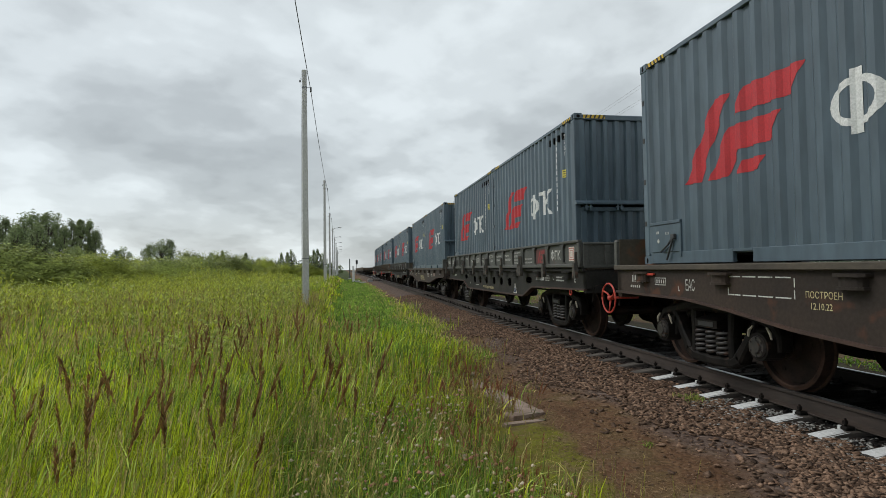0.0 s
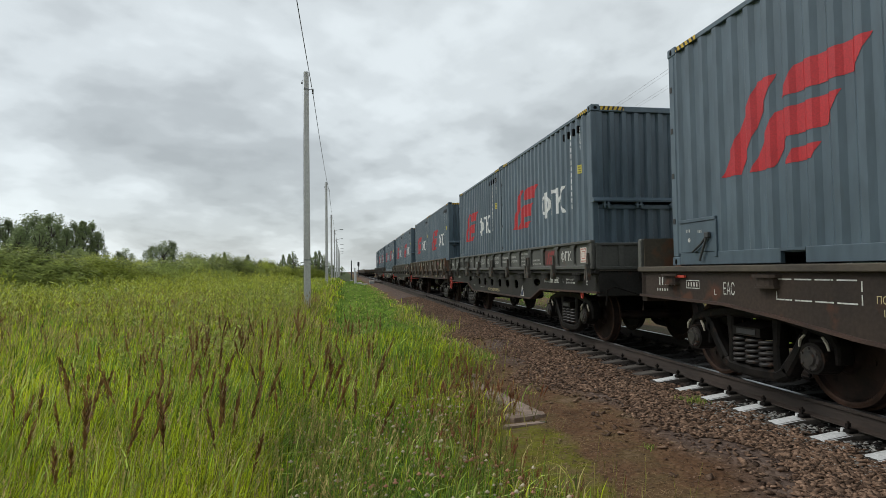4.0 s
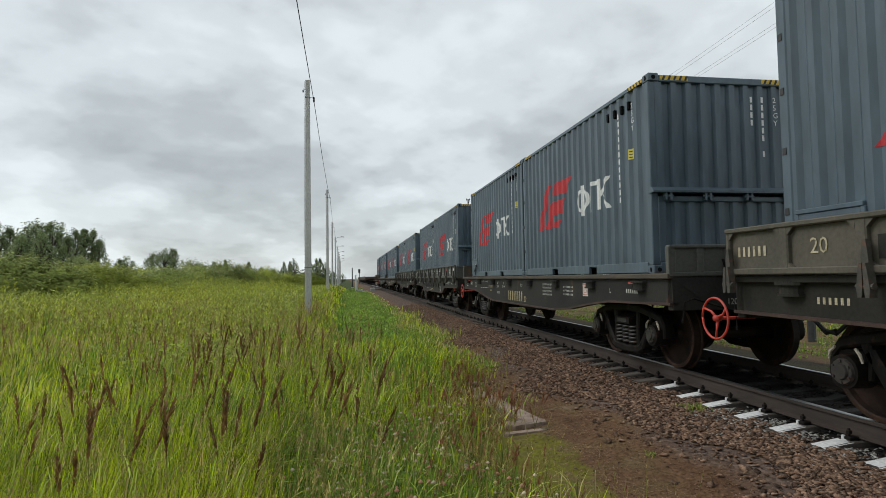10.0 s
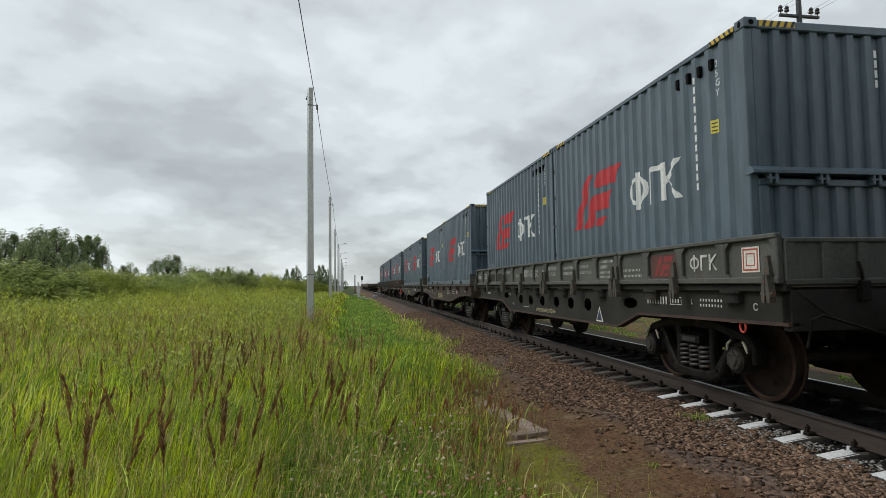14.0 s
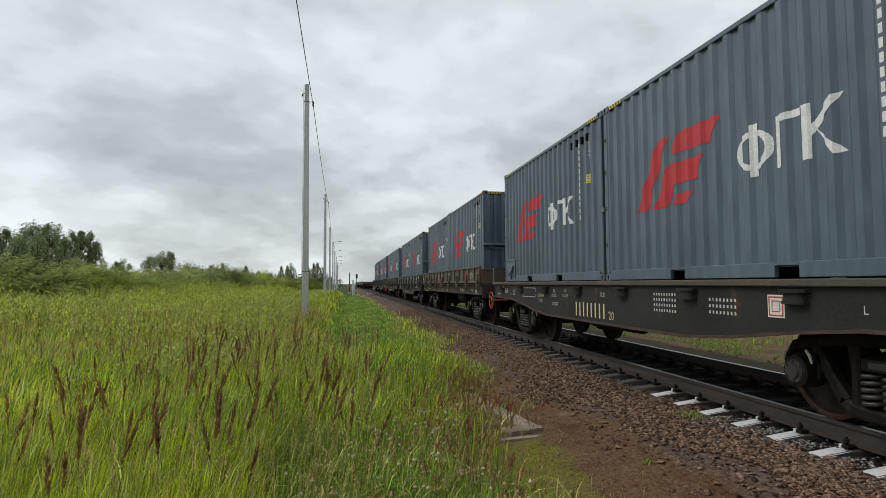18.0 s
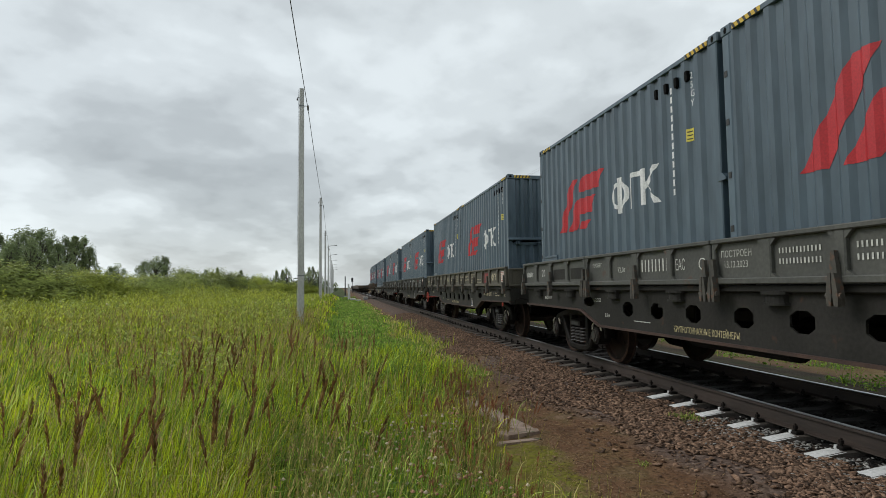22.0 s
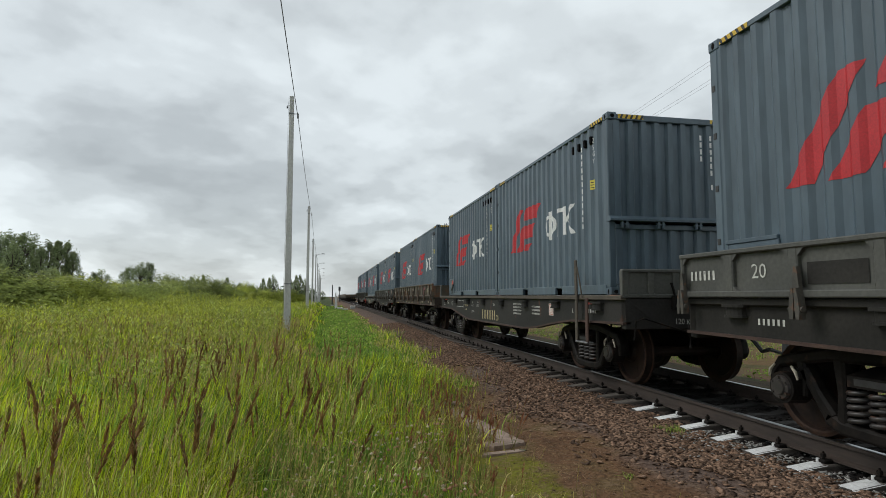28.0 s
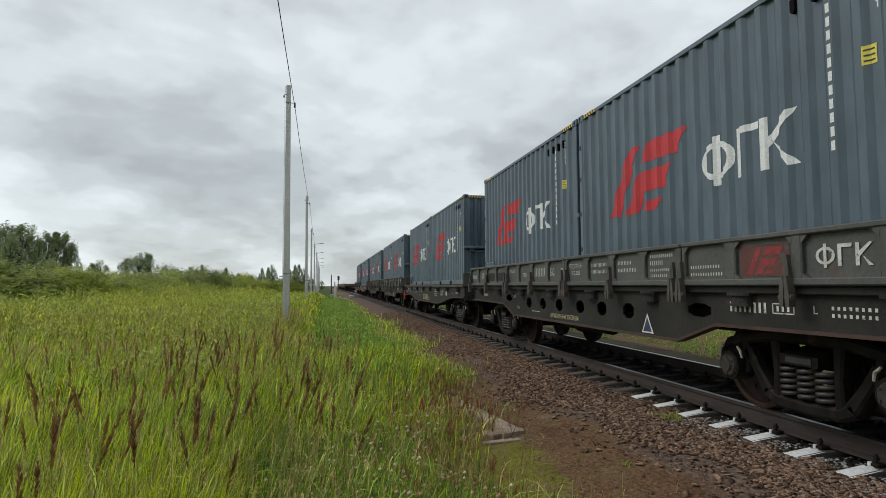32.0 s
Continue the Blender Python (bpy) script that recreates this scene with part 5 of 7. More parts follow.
        for i in (2, 3):
            dk.add([(bx, -(panel(i) + a), b) for a, b in rect(0.12, 0.70, 1.43, 1.62)], [(0, 1, 2, 3)])
        part("overpainted_patch", dk, M["A1s"], root, "dark repainted patch")
        if kind == "A":
            letters(w, "ПРОБЕГ", 0.085, lambda u, v: face(bx)(panel(4) + 0.22 + u, 1.60 + v))
            letters(w, "72,0т", 0.11, lambda u, v: face(bx)(panel(5) + 0.24 + u, 1.50 + v))
            digit_bars(w, 8, panel(6) + 0.09, 1.49, 0.066, 0.16, 0.020, face(bx))
            letters(w, "ЕАС", 0.19, lambda u, v: face(bx)(panel(7) + 0.08 + u, 1.49 + v), 0.55)
            for k in range(12):
                a0, a1 = k * math.pi / 6, (k + 1) * math.pi / 6
                w.add([face(bx)(panel(7) + 0.62 + r * math.cos(a), 1.55 + r * math.sin(a)) for r, a in ((0.07, a0), (0.07, a1), (0.055, a1), (0.055, a0))], [(0, 1, 2, 3)])
            letters(w, "ПОСТРОЕН", 0.10, lambda u, v: face(bx)(panel(8) + 0.12 + u, 1.60 + v), 0.85)
            letters(w, "13.12.2023", 0.10, lambda u, v: face(bx)(panel(8) + 0.16 + u, 1.49 + v), 0.85)
            rows_of(9, ((1.60, 8, 0.06), (1.50, 8, 0.06)))
            rows_of(10, ((1.60, 6, 0.06), (1.50, 8, 0.06)))
            rows_of(11, ((1.66, 8, 0.045), (1.57, 5, 0.06), (1.49, 8, 0.04), (1.42, 6, 0.04)))
            rows_of(12, ((1.50, 8, 0.04), (1.42, 9, 0.04)))
        else:
            letters(w, "72,0т", 0.11, lambda u, v: face(bx)(panel(4) + 0.24 + u, 1.55 + v))
            for i, n in ((5, 3), (6, 3), (7, 2)):
                digit_bars(w, n, panel(i) + 0.20, 1.44, 0.10, 0.25, 0.05, face(bx))
            letters(w, "ПОСТРОЕН", 0.085, lambda u, v: face(bx)(panel(9) + 0.14 + u, 1.60 + v), 0.85)
            letters(w, "05.12.2022", 0.08, lambda u, v: face(bx)(panel(9) + 0.20 + u, 1.50 + v), 0.85)
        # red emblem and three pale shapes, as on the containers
        em = Mb()
        e0, z0, k = panel(13) + 0.18, 1.42, 0.235
        for q in ([(1.05, 1.01), (1.36, 1.0), (1.93, 1.94), (1.66, 1.94)], [(1.99, 1.67), (2.84, 1.65), (3.02, 1.93), (2.17, 1.94)], [(1.54, 0.99), (1.88, 0.99), (2.08, 1.26), (1.9, 1.55)], [(1.9, 1.55), (2.08, 1.26), (2.53, 1.26), (2.71, 1.54)], [(2.03, 0.99), (2.37, 0.99), (2.46, 1.13), (2.14, 1.13)]):
            em.add([face(bx)(e0 + (a - 1.05) * k, z0 + (b - 0.99) * k * 1.15) for a, b in q], [tuple(range(len(q)))])
        part("faded_panel", Mb().add([face(bx + 0.0015)(panel(13) + a, b) for a, b in rect(0.10, 0.72, 1.40, 1.70)], [(0, 1, 2, 3)]), M["red_dull"], root, "dull red overpainted panel")
        part("red_emblem", em, M["red_old"], root, "faded red emblem")
        u0 = panel(14) + 0.16
        for i in range(12):
            a0, a1 = i * math.pi / 6, (i + 1) * math.pi / 6
            w.add([face(bx)(u0 + 0.10 + 0.095 * r * math.cos(a), 1.56 + 0.075 * r * math.sin(a)) for r, a in ((1, a0), (1, a1), (0.68, a1), (0.68, a0))], [(0, 1, 2, 3)])
        for q in (rect(u0 + 0.085, u0 + 0.115, 1.46, 1.66), rect(u0 + 0.22, u0 + 0.255, 1.47, 1.65), rect(u0 + 0.255, u0 + 0.35, 1.62, 1.65), rect(u0 + 0.38, u0 + 0.415, 1.47, 1.65), [(u0 + 0.415, 1.54), (u0 + 0.415, 1.585), (u0 + 0.50, 1.65), (u0 + 0.53, 1.65)], [(u0 + 0.415, 1.585), (u0 + 0.44, 1.55), (u0 + 0.53, 1.47), (u0 + 0.49, 1.47)]):
            w.add([face(bx - 0.002)(a, b) for a, b in q], [(0, 1, 2, 3)])
        if kind == "A":
            sign_square(root, -(panel(15) + 0.40), 1.56, bx, 0.26)
        else:
            for i in range(12):
                a0, a1 = i * math.pi / 6, (i + 1) * math.pi / 6
                w.add([face(bx)(panel(15) + 0.38 + 0.05 * r * math.cos(a), 1.58 + 0.05 * r * math.sin(a)) for r, a in ((1, a0), (1, a1), (0.7, a1), (0.7, a0))], [(0, 1, 2, 3)])
    sx = face(-1.389)
    if kind == "A":
        letters(w, "13.12.2025", 0.085, lambda u, v: sx(-3.30 + u, 1.05 + v), 0.85)
        digit_bars(w, 6, -5.55, 1.05, 0.05, 0.06, 0.012, sx)
        w.add([sx(a, b) for a, b in rect(-1.95, -1.50, 0.80, 0.81)], [(0, 1, 2, 3)])
        letters(yl, "КРУПНОТОННАЖНЫЕ КОНТЕЙНЕРЫ", 0.105, lambda u, v: sx(-0.95 + u, 0.73 + v), 0.64)
        letters(w, "8,3м", 0.08, lambda u, v: sx(-2.85 + u, 0.82 + v))
        for q in ([(2.24, 0.70), (2.52, 0.70), (2.38, 0.955)],):
            tri = Mb().add([face(-1.391)(a, b) for a, b in q], [(0, 1, 2)])
            tr = part("triangle_sign", tri, M["sign"], root, "white triangular sign")
            part("sign_centre", Mb().add([face(-1.394)(2.38 + (a - 2.38) * 0.74, 0.775 + (b - 0.775) * 0.74) for a, b in q], [(0, 1, 2)]), M["blue"], tr, "dull blue centre")
        digit_bars(w, 8, 3.95, 1.05, 0.055, 0.10, 0.012, sx)
        for q in (rect(4.54, 4.80, 1.05, 1.062), rect(4.54, 4.80, 1.14, 1.152), rect(4.54, 4.552, 1.05, 1.15), rect(4.79, 4.80, 1.05, 1.15)):
            w.add([sx(a, b) for a, b in q], [(0, 1, 2, 3)])
        digit_bars(w, 3, 4.58, 1.075, 0.05, 0.05, 0.012, sx)
        letters(w, "L", 0.10, lambda u, v: sx(5.00 + u, 1.07 + v))
        digit_bars(w, 8, 5.18, 1.11, 0.045, 0.03, 0.01, sx)
        digit_bars(w, 8, 5.18, 1.05, 0.045, 0.03, 0.01, sx)
        letters(w, "с", 0.14, lambda u, v: sx(6.10 + u, 1.04 + v))
    elif kind == "B":
        digit_bars(w, 6, -6.25, 1.10, 0.055, 0.10, 0.014, sx)
        digit_bars(w, 5, -6.30, 1.02, 0.045, 0.035, 0.014, sx)
        for q in (rect(-5.62, -5.35, 1.07, 1.08), rect(-5.62, -5.35, 1.16, 1.17), rect(-5.62, -5.61, 1.07, 1.17), rect(-5.36, -5.35, 1.07, 1.17)):
            w.add([sx(a, b) for a, b in q], [(0, 1, 2, 3)])
        digit_bars(w, 4, -5.59, 1.095, 0.045, 0.05, 0.01, sx)
        letters(w, "ЕАС", 0.19, lambda u, v: sx(-4.92 + u, 1.02 + v), 0.52)
        letters(w, "L", 0.09, lambda u, v: sx(-5.08 + u, 1.01 + v))
        for i in range(4):
            for z in (1.00, 1.195):
                w.add([sx(a, b) for a, b in rect(-4.12 + i * 0.235, -3.92 + i * 0.235, z, z + 0.013)], [(0, 1, 2, 3)])
        for u in (-4.12, -3.18):
            for z in (1.00, 1.11):
                w.add([sx(a, b) for a, b in rect(u, u + 0.013, z, z + 0.085)], [(0, 1, 2, 3)])
        letters(yl, "ПОСТРОЕН", 0.085, lambda u, v: sx(-3.05 + u, 1.02 + v), 0.85)
        letters(yl, "12.10.22", 0.085, lambda u, v: sx(-3.00 + u, 0.92 + v), 0.85)
        letters(w, "ДР", 0.08, lambda u, v: sx(-2.10 + u, 1.13 + v))
        letters(w, "12.10.25", 0.08, lambda u, v: sx(-2.20 + u, 1.04 + v))
        letters(w, "КР", 0.08, lambda u, v: sx(-1.50 + u, 1.13 + v))
        letters(w, "12.10.39", 0.08, lambda u, v: sx(-1.60 + u, 1.04 + v))
        letters(w, "ПРОБЕГ", 0.08, lambda u, v: sx(-2.15 + u, 0.87 + v))
        letters(w, "72,0т", 0.09, lambda u, v: sx(0.05 + u, 1.09 + v))
        digit_bars(yl, 8, -1.0, 0.73, 0.12, 0.24, 0.04, sx)
        letters(yl, "20", 0.19, lambda u, v: sx(0.34 + u, 0.73 + v))
        for z in (1.14, 1.07, 1.00, 0.93):
            digit_bars(w, 9, 1.70, z, 0.05, 0.035, 0.012, sx)
        for z in (1.10, 1.03, 0.96):
            digit_bars(w, 8, 2.9, z, 0.05, 0.035, 0.012, sx)
        sign_square(root, -3.95, 1.08, -1.389, 0.22)
        letters(w, "L", 0.10, lambda u, v: sx(4.90 + u, 1.05 + v))
        digit_bars(w, 6, 5.45, 1.06, 0.05, 0.06, 0.012, sx)
        end_board(root, -1, M["A1"], 1.70)
        rb = end_board(root, 1, M["A1"], 1.72)
        part("end_plate", Mb().box(-1.39, 1.39, HALF - 0.10, HALF - 0.085, 1.31, 1.735), M["C"], rb, "rust streaked olive plate")
        part("hose_marks", Mb().box(-1.43, -1.40, 5.6, 5.95, 1.20, 1.23).box(-1.43, -1.40, -5.95, -5.6, 1.20, 1.23), M["handwheel"], root, "red painted handle")
    else:
        letters(w, "ТАРА 21,76т", 0.10, lambda u, v: sx(-4.75 + u, 1.03 + v), 0.85)
        letters(w, "21.10.2037", 0.08, lambda u, v: sx(-3.05 + u, 1.00 + v), 0.85)
        letters(w, "21.10.2025", 0.08, lambda u, v: sx(-1.85 + u, 1.00 + v), 0.85)
        letters(w, "КР", 0.08, lambda u, v: sx(-2.92 + u, 1.09 + v))
        digit_bars(w, 7, -1.05, 1.09, 0.05, 0.05, 0.012, sx)
        digit_bars(w, 8, -1.05, 1.0, 0.05, 0.05, 0.012, sx)
        digit_bars(yl, 6, 0.2, 1.0, 0.05, 0.06, 0.012, sx)
        digit_bars(w, 3, 3.08, 1.01, 0.060, 0.12, 0.016, sx)
        digit_bars(w, 5, 3.42, 1.01, 0.060, 0.12, 0.016, sx)
        letters(w, "L", 0.10, lambda u, v: sx(4.10 + u, 1.04 + v))
        digit_bars(w, 4, 5.0, 1.04, 0.05, 0.09, 0.012, sx)
        sign_square(root, -5.72, 1.10, -1.389, 0.22)
        part("hose_marks", Mb().box(-1.43, -1.40, 4.9, 5.05, 0.94, 0.965).box(-1.43, -1.40, 5.2, 5.4, 0.94, 0.965), M["sticker"], root, "yellow paint dabs")
    if kind == "B":
        letters(w, "120 км/ч", 0.115, lambda u, v: (-0.62 + u, -HALF - 0.006, 0.93 + v), 0.9)
    if kind == "A":
        ring = Mb().tube([(-1.40, -5.95 + 0.045 * math.cos(a), 0.86 + 0.055 * math.sin(a)) for a in [i * math.pi / 6 for i in range(13)]], 0.012, 5)
        part("tow_ring", ring, M["handwheel"], root, "red tow ring")
    tagged(part("stencil_writing", w, M["mark_tan"] if paint in ("A2", "C") else M["mark"], root, "worn white stencil writing"), kind="stuff")
    if yl.v:
        tagged(part("yellow_writing", yl, M["mark_y"], root, "yellowish stencil writing"), kind="stuff")
    return tagged(root, label, "flat wagon", "wagons of the train")


HANDWHEEL = Mb()
for k in range(3):      # spokes dished and slightly bowed
    an = k * 2.0944 + 0.5
    HANDWHEEL.tube([(0.03, 0.03 * math.cos(an), 0.03 * math.sin(an)), (0.025, 0.12 * math.cos(an + 0.12), 0.12 * math.sin(an + 0.12)), (0, 0.225 * math.cos(an), 0.225 * math.sin(an))], [0.020, 0.014, 0.014], 6)
HANDWHEEL.cyl((-0.01, 0, 0), (0.07, 0, 0), 0.034, n=10)
HANDWHEEL.tube([(0, 0.228 * math.cos(i * math.pi / 16), 0.228 * math.sin(i * math.pi / 16)) for i in range(33)], 0.0135, 7)
HANDWHEEL.cyl((0.0, 0, 0), (0.5, 0, 0), 0.02, n=6)
HANDWHEEL = HANDWHEEL.mesh("handwheel", M["handwheel"], True)

PITCH = 14.625


def run(t):
    """How far the train has rolled by the time t; it gathers speed slowly."""
    return 4.357 + 7.44007 * t + 0.0133566 * t * t + 0.000120979 * t ** 3 + 0.06 * math.exp(-t / 2.5)


LABELS = {
    "A1": "grey green flat wagon with low side boards and pierced fishbelly sill",
    "A2": "weathered tan flat wagon with low side boards and pierced sill",
    "B1": "rusty brown flat wagon without side boards, deep curved sill",
    "B2": "blackish flat wagon without side boards, deep curved sill",
    "C": "brown olive flat wagon with plain posted side boards, straight sill"}
TEMPLATE = {
    "A1": build_wagon("A", "A1", "A1s", LABELS["A1"]),
    "A2": build_wagon("A", "A2", "A2s", LABELS["A2"]),
    "B1": build_wagon("B", "B1", "B1", LABELS["B1"]),
    "B2": build_wagon("B", "B2", "B2", LABELS["B2"]),
    "C": build_wagon("C", "C", "Cs", LABELS["C"])}
ORDER = "B1 A1 B1 A1 C A2 B2 A1 A1 B1 B2 C A1 A2 A1 A1 B2 C A1 B2 A1 A2 B1 A1 A1 B1".split()
PLAIN = ("casting_hole", "stripe_bars", "sticker_lines", "hatch_marks", "axle_box_cover", "guide_tab", "coil_spring", "sign_frame", "sign_centre", "board_latch", "hatch_frame", "hatch_lever", "tank_strap", "bolster_pocket", "container_lock", "stake_pocket", "door_hinge_bar", "type_code", "forklift_pocket")
SHIFT = {1: -0.12, 3: 0.10, 4: 0.03, 5: 0.07, 8: -0.04, 11: 0.08, 14: -0.04, 15: -0.17, 17: 0.04, 18: 0.10}     # play of the wagons under their loads
WITH_HANDWHEEL = {0, 3, 4, 5, 6, 10, 13, 19, 22}
box0 = build_container()
MOVERS = []      # thing, its place along the train
used = set()
for k, kind in enumerate(ORDER):
    base = PITCH * k + 5.985 + SHIFT.get(k, 0.0)
    if kind in used:
        wagon = copy_thing(TEMPLATE[kind], Matrix())
    else:
        wagon = TEMPLATE[kind]
        used.add(kind)
    if k >= 20:     # never nearer than thirty metres: the finest sub-parts are left off
        for o in list(wagon.children_recursive):
            if o.name.split(".")[0] in PLAIN:
                bpy.data.objects.remove(o)
    MOVERS.append((wagon, base))
    WHEELS += [(o, base) for o in wagon.children if o.name.startswith("wheelset")]
    for off in (0.0, 6.112):
        c = box0 if k == 0 and off == 0 else copy_thing(box0, Matrix())
        if off == 0.0 and c is not box0:      # only the second container of a wagon shows its discharge hatch on this side
            for o in [o for o in c.children if o.name.startswith("hatch_plate")]:
                for q in list(o.children):
                    bpy.data.objects.remove(q)
                bpy.data.objects.remove(o)
        if k >= 20:
            for o in list(c.children_recursive):
                if o.name.split(".")[0] in PLAIN:
                    bpy.data.objects.remove(o)
        MOVERS.append((c, PITCH * k + off))
for o in [o for o in box0.children if o.name.startswith("hatch_plate")]:
    for q in list(o.children):
        bpy.data.objects.remove(q)
    bpy.data.objects.remove(o)
WAGONS = [o for o, b in MOVERS if o.name.startswith("flat_wagon")]
for k in sorted(WITH_HANDWHEEL):
    part("handwheel", HANDWHEEL, None, WAGONS[k], "red spoked brake handwheel", at=(-1.42, 6.95, 0.83))
# one wagon carries a bent step and stakes at its leading end, and a round red disc on its second container
step = part("bent_stake", Mb().box(-1.50, -1.47, -5.33, -5.25, 0.58, 1.92, 0.01).tube([(-1.48, -5.29, 1.88), (-1.49, -5.42, 1.62), (-1.48, -5.50, 1.30)], 0.012, 5), M["deck"], WAGONS[16], "bent rusty stake")
part("step", Mb().box(-1.52, -1.40, -5.72, -5.30, 0.585, 0.61, 0.006), M["steel"], WAGONS[16], "pale worn step plate")
part("step_hanger", Mb().box(-1.50, -1.47, -5.72, -5.63, 0.58, 1.30, 0.01), M["rusty"], WAGONS[16], "rusty step hanger")
part("warning_disc", Mb().cyl((-1.235, 5.40, 0.42), (-1.215, 5.40, 0.42), 0.11, n=24), M["handwheel"], [o for o, b in MOVERS if o.name.startswith("freight_container")][33], "bright orange red disc")

# ---- poles, wires and the things by the turnout ----


def wire(mb, a, b, sag, r, n=14):
    pts = []
    for i in range(n + 1):
        k = i / n
        p = Vector(a).lerp(Vector(b), k)
        p.z -= sag * 4 * k * (1 - k)
        pts.append(p)
    return mb.tube(pts, r, 5)


def concrete_pole(x, y, top, lamp):
    z0 = ground_z(x, y) - 0.3
    root = new("lamp_post" if lamp else "utility_pole")
    root.location = (x, y, 0)
    mb = Mb()
    rows = []
    for z, hx, hy in ((z0, 0.135, 0.115), (1.2, 0.128, 0.11), (top, 0.088, 0.080)):
        c = 0.022
        rows.append([(px, py, z) for px, py in ((-hx + c, -hy), (hx - c, -hy), (hx, -hy + c), (hx, hy - c), (hx - c, hy), (-hx + c, hy), (-hx, hy - c), (-hx, -hy + c))])
    vs = [p for r in rows for p in r]
    mb.add(vs, [(i * 8 + j, i * 8 + (j + 1) % 8, (i + 1) * 8 + (j + 1) % 8, (i + 1) * 8 + j) for i in range(2) for j in range(8)] + [tuple(range(16, 24))])
    part("shaft", mb, M["concrete"], root)
    part("band", Mb().box(-0.135, 0.135, -0.118, 0.118, 1.80, 1.84), M["steel"], root, "steel strap round the shaft")
    br = Mb().box(-0.10, 0.10, -0.092, 0.092, top - 0.75, top - 0.70).cyl((0.08, 0, top - 0.72), (0.26, 0, top - 0.72), 0.014, n=6)
    part("wire_bracket", br, M["steel"], root)
    part("wire_clamp", Mb().box(0.22, 0.29, -0.05, 0.05, top - 0.90, top - 0.70, 0.012), M["insul"], root, "dark cable clamp")
    part("earth_wire", Mb().tube([(-0.11, -0.10, top - 0.05), (-0.13, -0.11, top - 0.5), (-0.12, -0.11, top - 3.0), (-0.16, -0.12, 0.0)], 0.006, 4), M["steel"], root)
    part("side_hook", Mb().tube([(-0.09, 0, top - 0.38), (-0.17, 0, top - 0.36), (-0.18, 0, top - 0.44)], 0.012, 5).cyl((-0.18, 0, top - 0.50), (-0.18, 0, top - 0.42), 0.03, n=8), M["insul"], root, "small dark insulator on a hook")
    if lamp:
        part("lamp_arm", Mb().tube([(0, 0, top - 0.9), (0.1, 0, top - 0.3), (0.45, 0, top - 0.05), (1.1, 0, top + 0.02)], 0.03, 6), M["steel"], root)
        part("lamp_head", Mb().prism([(1.0, top + 0.0), (1.1, top + 0.13), (1.6, top + 0.10), (1.75, top + 0.02), (1.6, top - 0.04)], -0.16, 0.16, "y"), M["lampglass"], root, "grey street lamp head")
    return tagged(root, "grey concrete street lamp post beside the railway" if lamp else "square grey concrete utility pole standing in the grass", "lamp post" if lamp else "utility pole", "poles along the track")


POLES = [(-6.75, -6.0), (-7.10, 24.0), (-7.36, 54.0), (-7.72, 84.0), (-7.95, 114.0), (-8.15, 144.0), (-8.3, 174.0), (-8.5, 204.0), (-8.7, 234.0), (-8.9, 264.0)]
TOPS = [9.55, 9.56, 9.62, 9.50, 9.5, 9.4, 9.4, 9.4, 9.4, 9.4]
for i, ((x, y), top) in enumerate(zip(POLES, TOPS)):
    concrete_pole(x, y, top, i >= 4)
cable = tagged(new("overhead_cable"), "single dark overhead cable strung between the poles", "cable")
for (a, ta), (b, tb) in zip(zip(POLES, TOPS), zip(POLES[1:], TOPS[1:])):
    part("cable_span", wire(Mb(), (a[0] + 0.26, a[1], ta - 0.88), (b[0] + 0.26, b[1], tb - 0.88), 0.35, 0.013), M["cable"], cable)


def telegraph_pole(x, y):
    root = new("telegraph_pole")
    root.location = (x, y, 0)
    part("shaft", Mb().cyl((0, 0, ground_z(x, y) - 0.2), (0, 0, 10.35), 0.12, 0.075, 10), M["darksteel"], root)
    part("crossarm", Mb().box(-0.68, 0.68, -0.045, 0.045, 9.42, 9.50, 0.01), M["darksteel"], root)
    part("top_arm", Mb().box(-0.2, 0.2, -0.03, 0.03, 10.12, 10.17), M["darksteel"], root)
    for px, z in ((-0.64, 9.5), (-0.42, 9.5), (0.42, 9.5), (0.64, 9.5), (-0.17, 10.17), (0.17, 10.17)):
        ins = Mb().cyl((px, 0, z), (px, 0, z + 0.10), 0.014, n=6).cyl((px, 0, z + 0.09), (px, 0, z + 0.15), 0.075, 0.06, 10).cyl((px, 0, z + 0.15), (px, 0, z + 0.19), 0.04, 0.07, 10).cyl((px, 0, z + 0.19), (px, 0, z + 0.26), 0.07, 0.035, 10)
        part("insulator", ins, M["insul"], root, "dark porcelain insulator")
    for z in (8.3, 8.7):
        part("peg", Mb().tube([(-0.2, 0, z + 0.04), (-0.19, 0, z), (0.19, 0, z), (0.2, 0, z + 0.04)], 0.012, 5), M["darksteel"], root)
    return tagged(root, "slender dark telegraph pole with crossarm and insulators", "telegraph pole", "telegraph poles")


TEL = [(8.2, -35.0), (8.2, 15.3), (8.3, 65.0), (8.9, 115.0), (12.0, 165.0)]
for x, y in TEL:
    telegraph_pole(x, y)
tel = tagged(new("telegraph_wires"), "thin dark telegraph wires strung along the railway", "wires")
for (xa, ya), (xb, yb) in zip(TEL, TEL[1:]):
    for px, z in ((-0.64, 9.68), (-0.42, 9.68), (0.42, 9.68), (0.64, 9.68)):
        part("wire_span", wire(Mb(), (xa + px, ya, z), (xb + px, yb, z), 0.5, 0.0045, 10), M["steel"], tel)

